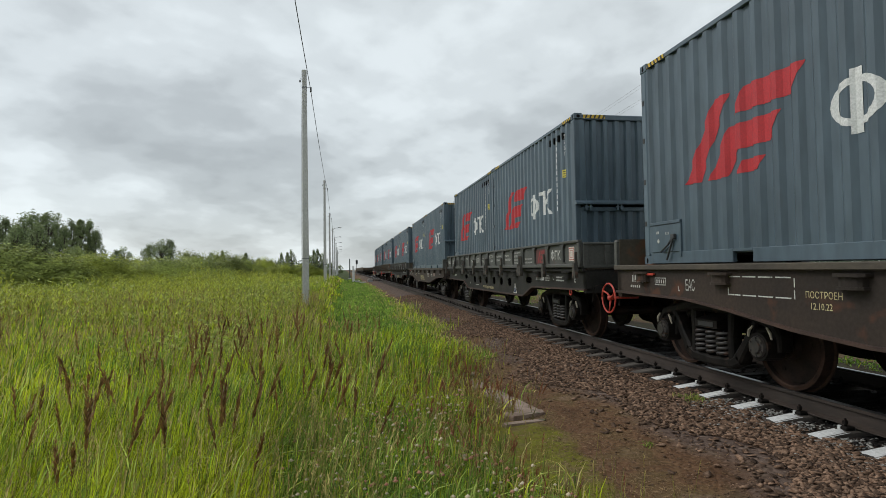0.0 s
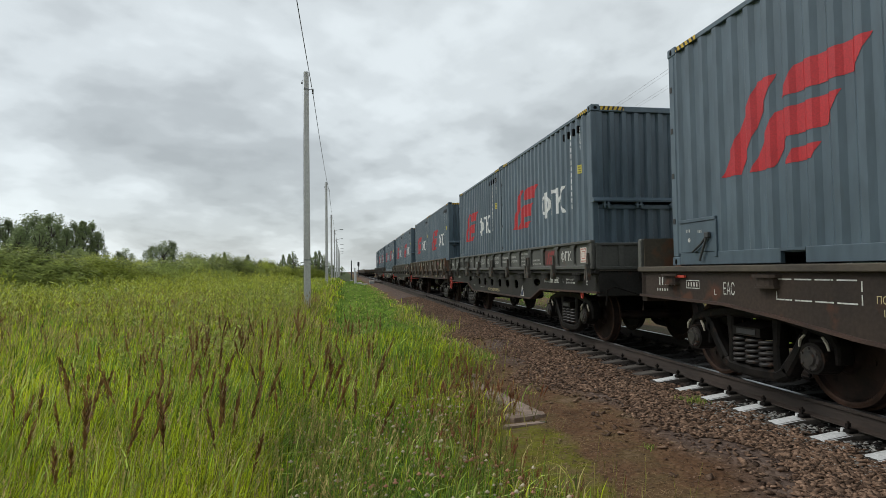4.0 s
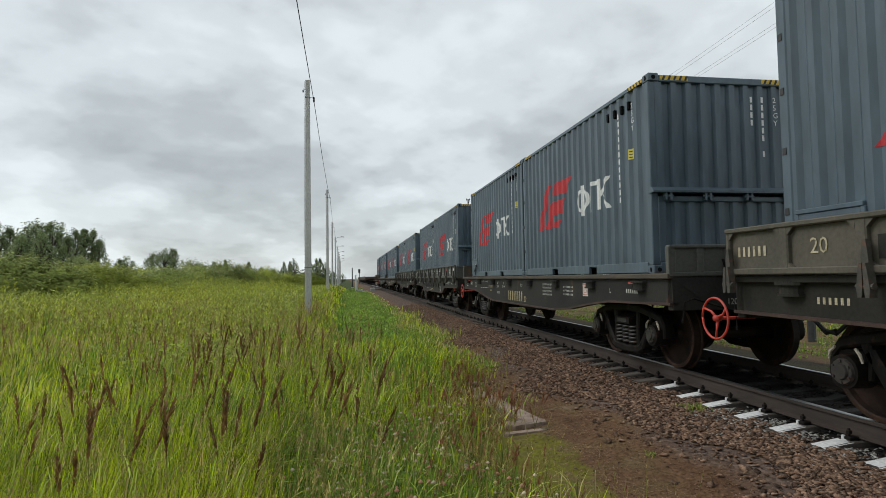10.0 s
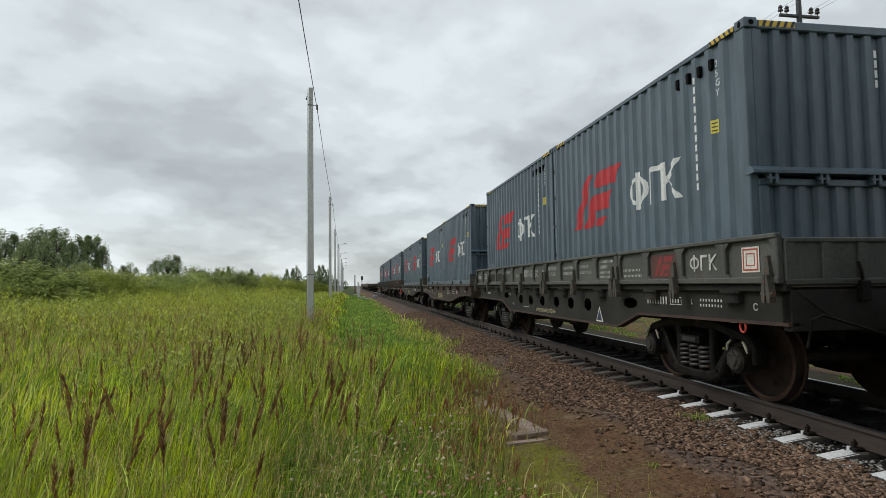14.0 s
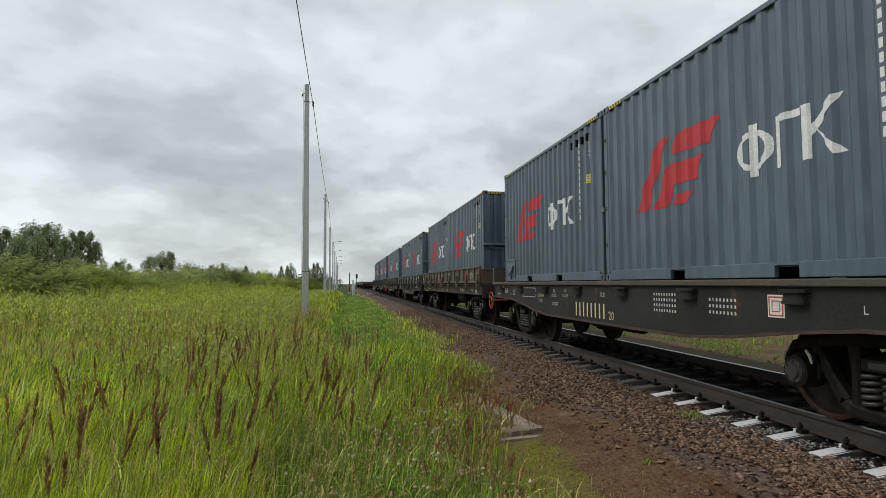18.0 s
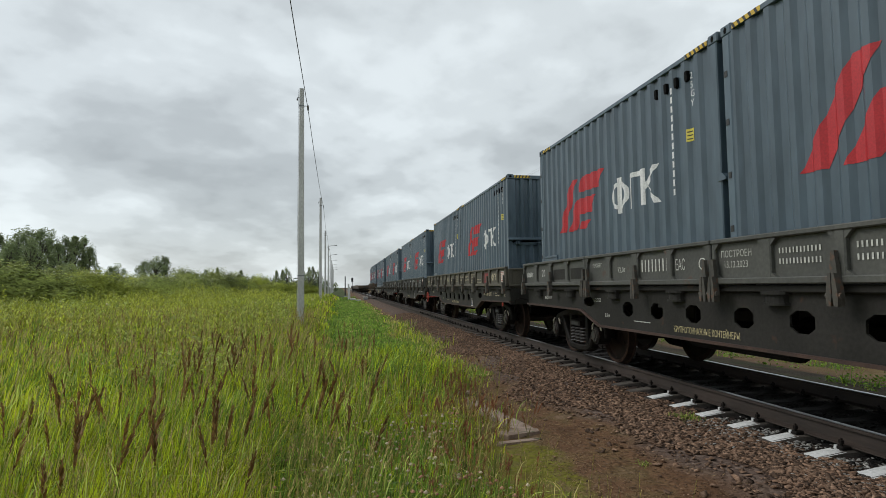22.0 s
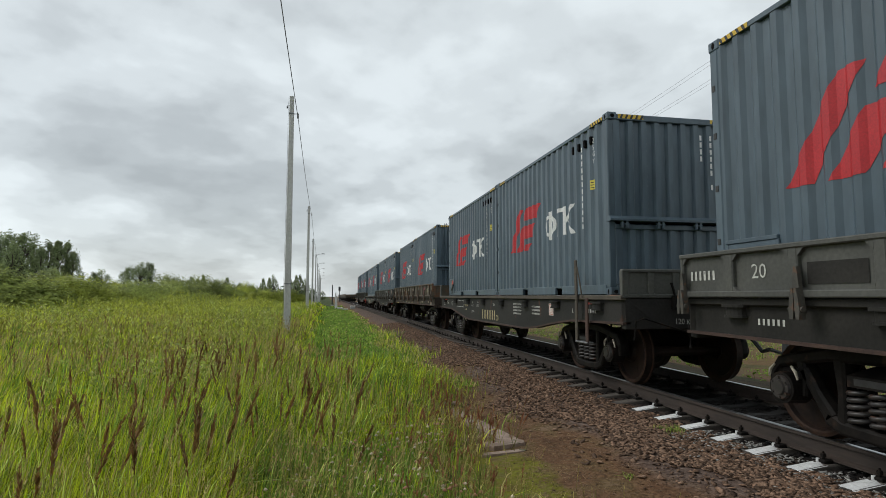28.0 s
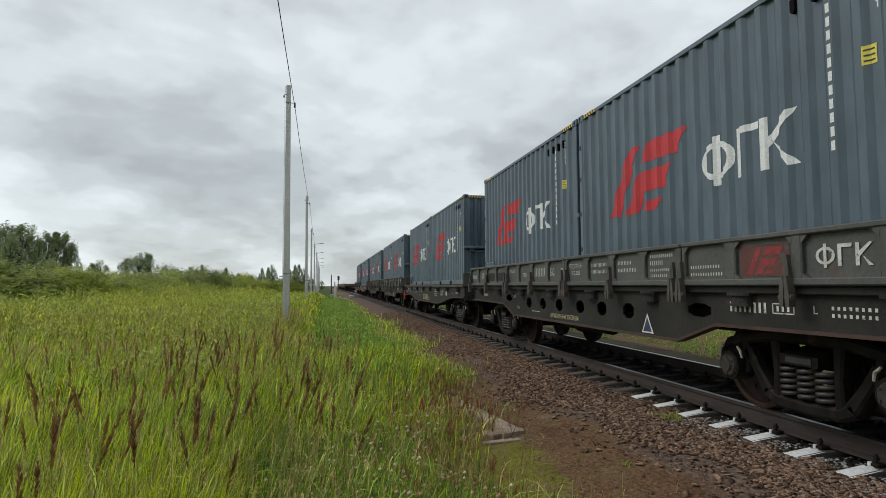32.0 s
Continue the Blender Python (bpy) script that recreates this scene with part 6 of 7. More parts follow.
# broken concrete edging beside the path
edging = tagged(new("concrete_edging"), "broken concrete edging slabs half buried in dirt", "concrete slab")
for x0, y0, x1, y1, w, zt in ((-3.37, 6.62, -3.70, 8.62, 0.24, -0.350), (-3.68, 6.44, -3.27, 6.55, 0.22, -0.345), (-3.80, 6.16, -3.34, 6.24, 0.09, -0.372), (-3.86, 8.92, -3.45, 9.16, 0.14, -0.350)):
    d = Vector((x1 - x0, y1 - y0, 0))
    n = Vector((-d.y, d.x, 0)).normalized() * w / 2
    a, b = Vector((x0, y0, 0)), Vector((x1, y1, 0))
    ring = [a - n, a - n * 0.2 - d.normalized() * 0.04, a + n, b + n * 0.9, b + d.normalized() * 0.05, b - n]
    mb = Mb()
    vs = [(p.x, p.y, zt - 0.25) for p in ring] + [(p.x, p.y, zt - 0.015) for p in ring] + [((p.x * 0.97 + (a.x + b.x) / 2 * 0.03), p.y * 0.985 + (a.y + b.y) / 2 * 0.015, zt) for p in ring]
    k = len(ring)
    mb.add(vs, [(r * k + i, r * k + (i + 1) % k, (r + 1) * k + (i + 1) % k, (r + 1) * k + i) for r in range(2) for i in range(k)] + [tuple(range(2 * k, 3 * k))])
    part("slab", mb, M["slab"], edging)

# by the turnout: point machine, posts, signals
pm = tagged(new("point_machine"), "pale grey point machine beside the turnout", "point machine")
pm.location = (-2.35, 76.0, -0.3)
part("casing", Mb().box(-0.32, 0.32, -0.45, 0.45, 0.0, 0.32, 0.05), M["lampglass"], pm)
part("lid", Mb().box(-0.34, 0.34, -0.47, 0.47, 0.32, 0.38, 0.03), M["sign"], pm)
part("throw_rod", Mb().cyl((0.3, 0, 0.12), (1.6, 0, 0.12), 0.03, n=6), M["bogie"], pm)
for x, y, h in ((-4.45, 84.0, 2.2), (-4.2, 90.0, 1.7)):
    mp = tagged(new("marker_post"), "white marker post beside the turnout", "marker post", "marker posts")
    mp.location = (x, y, ground_z(x, y))
    part("shaft", Mb().box(-0.10, 0.10, -0.10, 0.10, -0.1, h, 0.03), M["white"], mp)
    part("cap", Mb().box(-0.12, 0.12, -0.12, 0.12, h, h + 0.06, 0.02), M["lampglass"], mp)
for x, y in ((-3.45, 71.0), (-3.9, 80.0)):
    bx = tagged(new("cable_box"), "low white cable box in the gravel", "cable box", "cable boxes")
    bx.location = (x, y, ground_z(x, y))
    part("casing", Mb().box(-0.35, 0.35, -0.3, 0.3, -0.05, 0.16, 0.03), M["lampglass"], bx)
    part("lid", Mb().box(-0.37, 0.37, -0.32, 0.32, 0.16, 0.21, 0.02), M["white"], bx)
mast = tagged(new("signal_mast"), "dark bare steel mast beside the track", "mast")
mast.location = (-4.74, 110.0, ground_z(-4.74, 110.0))
part("shaft", Mb().cyl((0, 0, -0.2), (0, 0, 3.85), 0.12, 0.09, 10), M["darksteel"], mast)
part("foot", Mb().box(-0.25, 0.25, -0.25, 0.25, -0.1, 0.2, 0.04), M["concrete"], mast)
sig = tagged(new("railway_signal"), "dark railway light signal on a steel mast", "signal")
sig.location = (-2.3, 170.0, -0.4)
part("shaft", Mb().cyl((0, 0, -0.2), (0, 0, 4.3), 0.10, 0.08, 10), M["darksteel"], sig)
hd = part("signal_head", Mb().box(-0.3, 0.3, -0.12, 0.12, 3.3, 4.5, 0.06), M["darksteel"], sig)
for z in (3.6, 4.15):
    part("hood", Mb().cyl((0, -0.12, z), (0, -0.34, z + 0.02), 0.15, 0.15, 10, False), M["darksteel"], hd)

# small pale shed behind the poles
shed = tagged(new("shed"), "small pale walled shed with dark roof among trees", "shed")
shed.location = (-13.2, 128.0, ground_z(-13.2, 128.0))
part("wall", Mb().box(-2.2, 2.2, -1.5, 1.5, -0.2, 1.7, 0.02), M["sign"], shed)
part("roof", Mb().prism([(-2.5, 1.65), (2.5, 1.65), (2.4, 1.80), (0, 2.5), (-2.4, 1.80)], -1.8, 1.8, "y"), M["darksteel"], shed, "dark pitched roof")
part("door", Mb().box(0.6, 1.4, -1.53, -1.49, -0.1, 1.5), M["steel"], shed)


# empty low wagons standing on the straight track beyond the turnout
def parked_wagon(y):
    root = new("parked_wagon")
    root.location = (0, y, 0)
    part("deck", Mb().box(-1.4, 1.4, -6.6, 6.6, 1.2, 1.3, 0.02), M["deck"], root)
    for s in (-1, 1):
        part("side_board", Mb().box(min(s * 1.42, s * 1.48), max(s * 1.42, s * 1.48), -6.6, 6.6, 1.3, 1.85, 0.02), M["C"], root)
        part("side_sill", Mb().box(min(s * 1.3, s * 1.38), max(s * 1.3, s * 1.38), -6.6, 6.6, 0.85, 1.2, 0.02), M["Cs"], root)
    for e in (-1, 1):
        part("end_board", Mb().box(-1.4, 1.4, e * 6.57 - 0.03, e * 6.57 + 0.03, 1.3, 1.75, 0.02), M["C"], root)
        part("bogie", Mb().prism([(-1.4, 0.4), (-1.2, 0.75), (1.2, 0.75), (1.4, 0.4), (0.5, 0.15), (-0.5, 0.15)], -1.05, 1.05), M["bogie"], root, at=(0, e * 4.8, 0))
        for d in (-0.925, 0.925):
            part("wheelset", WHEELSET, None, root, at=(0, e * 4.8 + d, 0.475))
    return tagged(root, "empty brown low sided flat wagon standing on a far track", "flat wagon", "parked wagons")


for i in range(7):
    parked_wagon(146.0 + 14.6 * i)

# ---- plants ----


def from_eye(px_angle, r):
    """A place at the bearing (degrees right of the track) and distance r from the stand."""
    a = radians(px_angle)
    return STAND.x + r * math.sin(a), r * math.cos(a)


def leaf_cards(rng, centres, spread, per, size, heart=None):
    """Small pointed leaf sprays about given centres, as four-cornered faces."""
    n = len(centres) * per
    c = np.repeat(centres, per, 0) + np.clip(rng.normal(0, 1, (n, 3)), -1.6, 1.6) * np.repeat(spread, per, 0)
    d = rng.normal(0, 1, (n, 3))
    d[:, 2] = d[:, 2] * 0.6 + 0.35
    d /= np.linalg.norm(d, axis=1)[:, None]
    e = np.cross(d, rng.normal(0, 1, (n, 3)))
    e /= np.linalg.norm(e, axis=1)[:, None] + 1e-9
    if heart is not None:      # leaves lie along the outside of their mass
        o = c - np.asarray(heart)
        o = o / (np.linalg.norm(o, axis=1)[:, None] + 1e-9) + rng.normal(0, 0.38, (n, 3))
        o /= np.linalg.norm(o, axis=1)[:, None]
        d = np.cross(o, d)
        d /= np.linalg.norm(d, axis=1)[:, None] + 1e-9
        e = np.cross(o, d)
    s = size * rng.uniform(0.6, 1.35, (n, 1))
    v = np.stack([c - d * s, c + e * s * 0.42, c + d * s * 1.1, c - e * s * 0.42], 1).reshape(-1, 3)
    return v, np.arange(4 * n).reshape(-1, 4)


def tree_parts(seed, height, width, kind):
    """Meshes of one tree: trunk with limbs, and a crown of leaf sprays gathered in uneven clumps."""
    rng = np.random.default_rng(seed)
    mb = Mb()
    base = 0.10 if kind == "tall" else 0.12
    lean = rng.normal(0, 0.03, 2) * height
    mb.tube([(0, 0, -0.2), (lean[0] * 0.3, lean[1] * 0.3, height * 0.35), (lean[0], lean[1], height * 0.85)], [height * 0.022, height * 0.016, height * 0.004], 7)
    centres, spread = [], []
    count = 120 if kind == "tall" else 34
    for i in range(count):
        k = rng.random()
        z = height * (base + (0.97 - base) * k)
        prof = math.sin(math.pi * min(1, (k * 0.70 + 0.27)))
        ang = rng.uniform(0, 6.283)
        rad = width * 0.5 * prof * rng.uniform(0.35, 1.0) ** 0.6
        c = np.array([lean[0] * k + rad * math.cos(ang), lean[1] * k + rad * math.sin(ang), z])
        centres.append(c)
        sp = rng.uniform(0.022, 0.046) * width
        spread.append((sp, sp, sp * 2.6))
        if i % 4 == 0:
            z0 = max(height * 0.2, z - height * 0.22)
            mb.tube([(lean[0] * 0.5, lean[1] * 0.5, z0), tuple(c * 0.6 + np.array([0, 0, z0 * 0.4])), tuple(c)], [height * 0.009, height * 0.006, height * 0.002], 5)
    v, f = leaf_cards(rng, np.array(centres), np.array(spread), 64 if kind == "tall" else 48, height * 0.0105 if kind == "tall" else 0.034 * height)
    return mb.mesh("trunk", M["bark"]), v, f


def bush_parts(seed, mat):
    """One willow shrub of unit size: many stems and a domed, uneven leaf mass."""
    rng = np.random.default_rng(seed)
    mb = Mb()
    vs, fs, total = [], [], 0
    lobes = [(0, 0, 0.60, 0.42)] + [(0.40 * math.cos(a), 0.40 * math.sin(a), rng.uniform(0.24, 0.52), rng.uniform(0.20, 0.31)) for a in np.arange(7) * 0.9 + rng.uniform(0, 6, 7) * 0.2]
    for lx, ly, lz, lr in lobes:
        k = int(26 + 90 * lr)
        dirs = rng.normal(0, 1, (k, 3))
        dirs[:, 2] = dirs[:, 2] * 0.9 + 0.25
        dirs /= np.linalg.norm(dirs, axis=1)[:, None]
        c = np.array([lx, ly, lz]) + dirs * lr * rng.uniform(0.72, 1.04, (k, 1))
        c[:, 2] = np.maximum(c[:, 2], 0.03)
        v, f = leaf_cards(rng, c, np.full((k, 3), lr * 0.15), 58, 0.0165, (lx, ly, lz))
        vs.append(v)
        fs.append(f + total)
        total += len(v)
        # the packed inner twigs and leaves of the lobe
        k2 = 420
        dirs = rng.normal(0, 1, (k2, 3))
        dirs /= np.linalg.norm(dirs, axis=1)[:, None]
        c2 = np.array([lx, ly, lz]) + dirs * lr * rng.uniform(0.45, 0.74, (k2, 1))
        c2[:, 2] = np.maximum(c2[:, 2], 0.03)
        v, f = leaf_cards(rng, c2, np.full((k2, 3), lr * 0.06), 4, 0.030, (lx, ly, lz))
        vs.append(v)
        fs.append(f + total)
        total += len(v)
        for q in c[::9]:
            mb.tube([(q[0] * 0.15, q[1] * 0.15, -0.05), (q[0] * 0.45, q[1] * 0.45, q[2] * 0.4), (q[0] * 0.8, q[1] * 0.8, q[2] * 0.8)], [0.012, 0.009, 0.003], 5)
    return mb.mesh("stem_cluster", M["bark"]), big_mesh("foliage", np.concatenate(vs), np.concatenate(fs), [mat])


TALL = []
for i in range(5):
    t_mesh, v, f = tree_parts(20 + i, 12.0, (5.2, 4.2, 6.2, 3.4, 5.6)[i], "tall")
    TALL.append((t_mesh, big_mesh("crown", v, f, [M["treeleaf"]])))
BUSH = [bush_parts(40 + i, M["willow"] if i % 3 else M["willow2"]) for i in range(6)] + [bush_parts(50 + i, M["alder"]) for i in range(2)]
EYE_H = 474.9


def plant_tree(px, top, r, which, width=1.0):
    rel = math.degrees(math.atan((px - 784) / 1017.6))
    x, y = from_eye(rel + 9.63, r)
    z = ground_z(x, y)
    h = (EYE_H - top) * r * math.cos(radians(rel)) / 1017.6 + STAND.z - z
    root = new("tree")
    root.location, root.scale = (x, y, z), (h / 12 * width, h / 12 * width, h / 12)
    root.rotation_euler[2] = random.uniform(0, 6.28)
    part("trunk", TALL[which][0], None, root)
    part("crown", TALL[which][1], None, root, "dense dark green leaves")
    return tagged(root, "dark green leafy tree behind the willow scrub", "tree", "trees at the field's edge")


for row in ((-12, 368, 122, 2, 1.3), (10, 374, 120, 0, 1.4), (34, 368, 118, 2, 1.3), (56, 366, 121, 4, 1.3), (78, 366, 119, 0, 1.35), (97, 370, 122, 2, 1.15), (24, 386, 114, 4, 1.3), (66, 384, 113, 2, 1.2), (116, 392, 112, 1, 1.1), (128, 380, 122, 0, 0.9), (166, 396, 125, 4, 0.9), (140, 378, 126, 3, 1.4), (152, 381, 127, 1, 1.15),
            (136, 426, 108, 4, 1.6), (206, 434, 150, 0, 1.5), (222, 430, 150, 2, 1.6), (262, 424, 150, 4, 1.6), (284, 418, 146, 2, 1.7), (302, 417, 148, 0, 1.5), (330, 440, 160, 4, 1.6), (352, 443, 165, 2, 1.6), (374, 441, 168, 0, 1.4), (393, 437, 170, 3, 1.0),
            (414, 446, 180, 2, 1.3), (436, 443, 185, 1, 1.3), (456, 452, 190, 4, 1.6), (478, 457, 195, 0, 1.5), (496, 444, 170, 1, 1.1), (508, 442, 170, 3, 1.0), (517, 439, 165, 2, 1.0), (545, 442, 165, 4, 1.0), (554, 439, 168, 1, 1.1), (562, 438, 170, 0, 1.0), (572, 446, 180, 2, 1.1), (586, 462, 230, 4, 1.6), (601, 466, 260, 2, 1.8)):
    plant_tree(*row)


def plant_bush(px, r, h, w, which):
    x, y = from_eye(math.degrees(math.atan((px - 784) / 1017.6)) + 9.63, r)
    root = new("willow_bush")
    root.location, root.scale = (x, y, ground_z(x, y) - 0.1), (w, w, h * 1.08)
    root.rotation_euler[2] = random.uniform(0, 6.28)
    part("stem_cluster", BUSH[which][0], None, root)
    part("foliage", BUSH[which][1], None, root, "narrow grey green willow leaves")
    return tagged(root, "rounded grey green willow bush in the wet meadow", "bush", "willow bushes")


rb = random.Random(11)
for i in range(11):
    plant_bush(-70 + i * 47 + rb.uniform(-14, 14), rb.uniform(96, 112), rb.uniform(4.0, 4.8) if i < 4 else rb.uniform(3.2, 3.9), rb.uniform(7.0, 10.0), 6 + rb.randrange(2))
for px, r, h, w in ((-52, 40, 3.2, 7.0), (38, 41, 3.1, 7.6), (168, 49, 3.1, 6.2), (282, 52, 2.9, 6.4), (352, 57, 3.0, 5.6), (408, 68, 3.3, 5.2), (112, 55, 3.3, 5.4), (-48, 58, 3.6, 6.0), (14, 60, 3.8, 6.6), (66, 57, 3.4, 5.2), (112, 68, 3.9, 6.8), (172, 76, 3.8, 6.6), (204, 64, 2.7, 4.6), (246, 72, 3.4, 6.2), (288, 64, 2.9, 5.0), (338, 78, 3.9, 5.8), (386, 86, 4.2, 5.4), (432, 94, 4.0, 4.6), (468, 104, 3.9, 5.0), (505, 100, 3.0, 6.0), (538, 104, 2.9, 5.5), (476, 74, 1.5, 5.0), (512, 66, 1.2, 4.5), (140, 84, 4.6, 5.4), (36, 74, 4.5, 6.0), (-10, 72, 4.4, 6.0)):
    plant_bush(px, r, h, w, rb.randrange(6))


def far_wood():
    """Low woods along the horizon."""
    rng = np.random.default_rng(5)
    centres, spread = [], []
    for i in range(1500):
        a = rng.uniform(-62, 75)
        if -1.6 < a < 9.0:       # open along the line
            continue
        r = rng.uniform(420, 640)
        x, y = STAND.x + r * math.sin(radians(a)), r * math.cos(radians(a))
        h = 5.0 + 4.0 * (noise.noise((a * 0.35, 0.2, 1.0)) + 0.6) + rng.uniform(-1, 1.5)
        for k in range(3):
            centres.append((x + rng.normal(0, 2), y + rng.normal(0, 2), h * rng.uniform(0.15, 0.85)))
            spread.append((2.4, 2.4, 1.5))
    v, f = leaf_cards(rng, np.array(centres), np.array(spread), 16, 1.1)
    return tagged(new("far_wood", big_mesh("far_wood", v, f, [M["farleaf"]])), "low dark woods along the horizon", "wood", kind="stuff")


far_wood()


def blades(rng, x, y, z, h, w, lean, mats):
    """Bent grass blades of five triangles."""
    n = len(x)
    ang = rng.uniform(0, 6.283, n)
    dirx, diry = np.cos(ang), np.sin(ang)
    face = ang + rng.normal(1.57, 0.6, n)
    ox, oy = np.cos(face) * w * 0.5, np.sin(face) * w * 0.5
    ln = np.abs(rng.normal(0, 1, n)) * np.where(rng.random(n) < 0.3, 1.9, 0.9) * lean * h
    wind = 0.10 * h
    v = np.zeros((n, 7, 3))
    for i, (k, bend, half) in enumerate(((0, 0, 0.8), (0, 0, 0.8), (0.42, 0.13, 1.0), (0.42, 0.13, 1.0), (0.78, 0.52, 0.72), (0.78, 0.52, 0.72), (1.0, 1.0, 0.0))):
        sgn = -1 if i % 2 == 0 else 1
        v[:, i, 0] = x + dirx * ln * bend + wind * bend + ox * half * sgn
        v[:, i, 1] = y + diry * ln * bend + oy * half * sgn
        v[:, i, 2] = z + h * k * (1 - 0.38 * np.minimum(bend * ln / h, 1.3))
    base = np.arange(n)[:, None] * 7
    f = np.concatenate([base + np.array(q) for q in ((0, 1, 3), (0, 3, 2), (2, 3, 5), (2, 5, 4), (4, 5, 6))], 1).reshape(-1, 3)
    return v.reshape(-1, 3), f, np.repeat(mats, 5)


def edge_x(y):
    """Where the meadow ends towards the track."""
    return -3.95 + 0.28 * np.sin(y * 0.8 + 0.5) + 0.16 * np.sin(y * 2.1) + np.where(y < 9.6, -0.32, 0.0) + np.where(y > 13, 0.55, 0.0)


def meadow(name, n, r0, r1, w0, w1, seed, power=1.0, lo=-40, hi=14):
    rng = np.random.default_rng(seed)
    r = r0 + (r1 - r0) * rng.random(n) ** power
    a = np.radians(rng.uniform(lo, hi, n))
    x, y = STAND.x + r * np.sin(a), r * np.cos(a)
    keep = x < edge_x(y) + rng.normal(0, 0.10, n)
    x, y, r = x[keep], y[keep], r[keep]
    patch = np.array([noise.noise((p * 0.55, q * 0.55, 2.0)) for p, q in zip(x, y)])
    # tall meadow away from the track, short turf in the strip under the poles
    strip = np.clip((x + 6.9 + patch * 0.9) / 1.3, 0, 1) * np.clip((y - 11.5 - patch * 2.5) / 4.5, 0, 1)
    tall = 0.64 + 0.24 * patch - 0.34 * np.clip((x + 6.4) / 1.6, 0, 1) * np.clip((11.0 - y) / 4.0, 0.35, 1)
    lawn = np.clip((x + 6.7 + patch * 0.6) / 0.9, 0, 1) * np.clip((6.9 - y + patch) / 1.6, 0, 1)
    tall = tall * (1 - lawn) + (0.27 + 0.16 * patch) * lawn
    h = (tall * (1 - strip) + 0.10 * strip) * rng.uniform(0.55, 1.25, len(x))
    far = np.clip((r - 18) / 30, 0, 1)
    h *= 1 + far * 0.25 * (1 - strip)
    z = np.array([ground_z(p, q) for p, q in zip(x, y)]) - 0.02
    w = (w0 + (w1 - w0) * (r - r0) / (r1 - r0)) * rng.uniform(0.6, 1.4, len(x))
    lush = rng.random(len(x)) < np.where(strip > 0.5, 0.93, np.where(lawn > 0.5, 0.85, 0.28 + 0.6 * patch))
    mats = np.where(lush, 1, 0)
    dry = np.array([noise.noise((p * 0.16, q * 0.16, 51.0)) for p, q in zip(x, y)])
    mats = np.where((rng.random(len(x)) < 0.05 + np.clip(dry + 0.05, 0, 0.5) * np.clip((r - 4.5) / 5, 0, 1)) & (strip < 0.5), 2, mats)
    v, f, mi = blades(rng, x, y, z, np.maximum(h, 0.05), w, 0.30, mats)
    ob = new(name, big_mesh(name, v, f, [M["grass"], M["grass_dark"], M["straw"]], mi))
    return tagged(ob, "tall green meadow grass mixed with dry stalks", "grass", kind="stuff")


meadow("near_grass", 78000, 1.6, 7.0, 0.006, 0.011, 61, 0.62)
meadow("trodden_grass", 15000, 0.5, 5.0, 0.008, 0.015, 67, 0.6, 14, 320)
meadow("side_grass", 26000, 4.0, 22.0, 0.016, 0.040, 68, 0.7, -170, -40)
meadow("meadow_grass", 84000, 6.5, 18.0, 0.011, 0.030, 62, 0.75)
meadow("far_grass", 80000, 17.0, 46.0, 0.026, 0.070, 63, 0.75)
meadow("field_grass", 34000, 44.0, 105.0, 0.12, 0.26, 64, 0.85)


def lawn():
    """Short bright turf in the strip between the poles and the dirt, thinning out towards the ballast."""
    rng = np.random.default_rng(69)
    n = 60000
    y = 10.5 + 62 * rng.random(n) ** 1.5
    x = -7.6 + 4.9 * rng.random(n)
    patch = np.array([noise.noise((p * 0.5, q * 0.28, 31.0)) for p, q in zip(x, y)])
    out = np.clip((x + 3.75 - 0.5 * patch) / 0.9, 0, 1)
    side = np.clip((-6.9 - x + patch * 0.5) / 0.6, 0, 1) * np.clip((24 - y) / 10, 0, 1)
    near = np.clip((13.0 - y - patch * 2.0) / 2.5, 0, 1)
    keep = rng.random(n) > np.maximum(np.maximum(out * 0.93, side), near)
    x, y, patch, out = x[keep], y[keep], patch[keep], out[keep]
    z = np.array([ground_z(p, q) for p, q in zip(x, y)]) - 0.02
    h = (0.13 + 0.07 * patch) * rng.uniform(0.6, 1.4, len(x)) * (1 - 0.4 * out)
    w = (0.012 + 0.0011 * y) * rng.uniform(0.7, 1.3, len(x))
    mats = np.where(rng.random(len(x)) < 0.06 + 0.5 * out, 1, 0)
    v, f, mi = blades(rng, x, y, z, np.maximum(h, 0.04), w, 0.55, mats)
    ob = new("lawn", big_mesh("lawn", v, f, [M["lawn"], M["straw"]], mi))
    return tagged(ob, "short bright green turf beside the ballast", "grass", kind="stuff")


lawn()


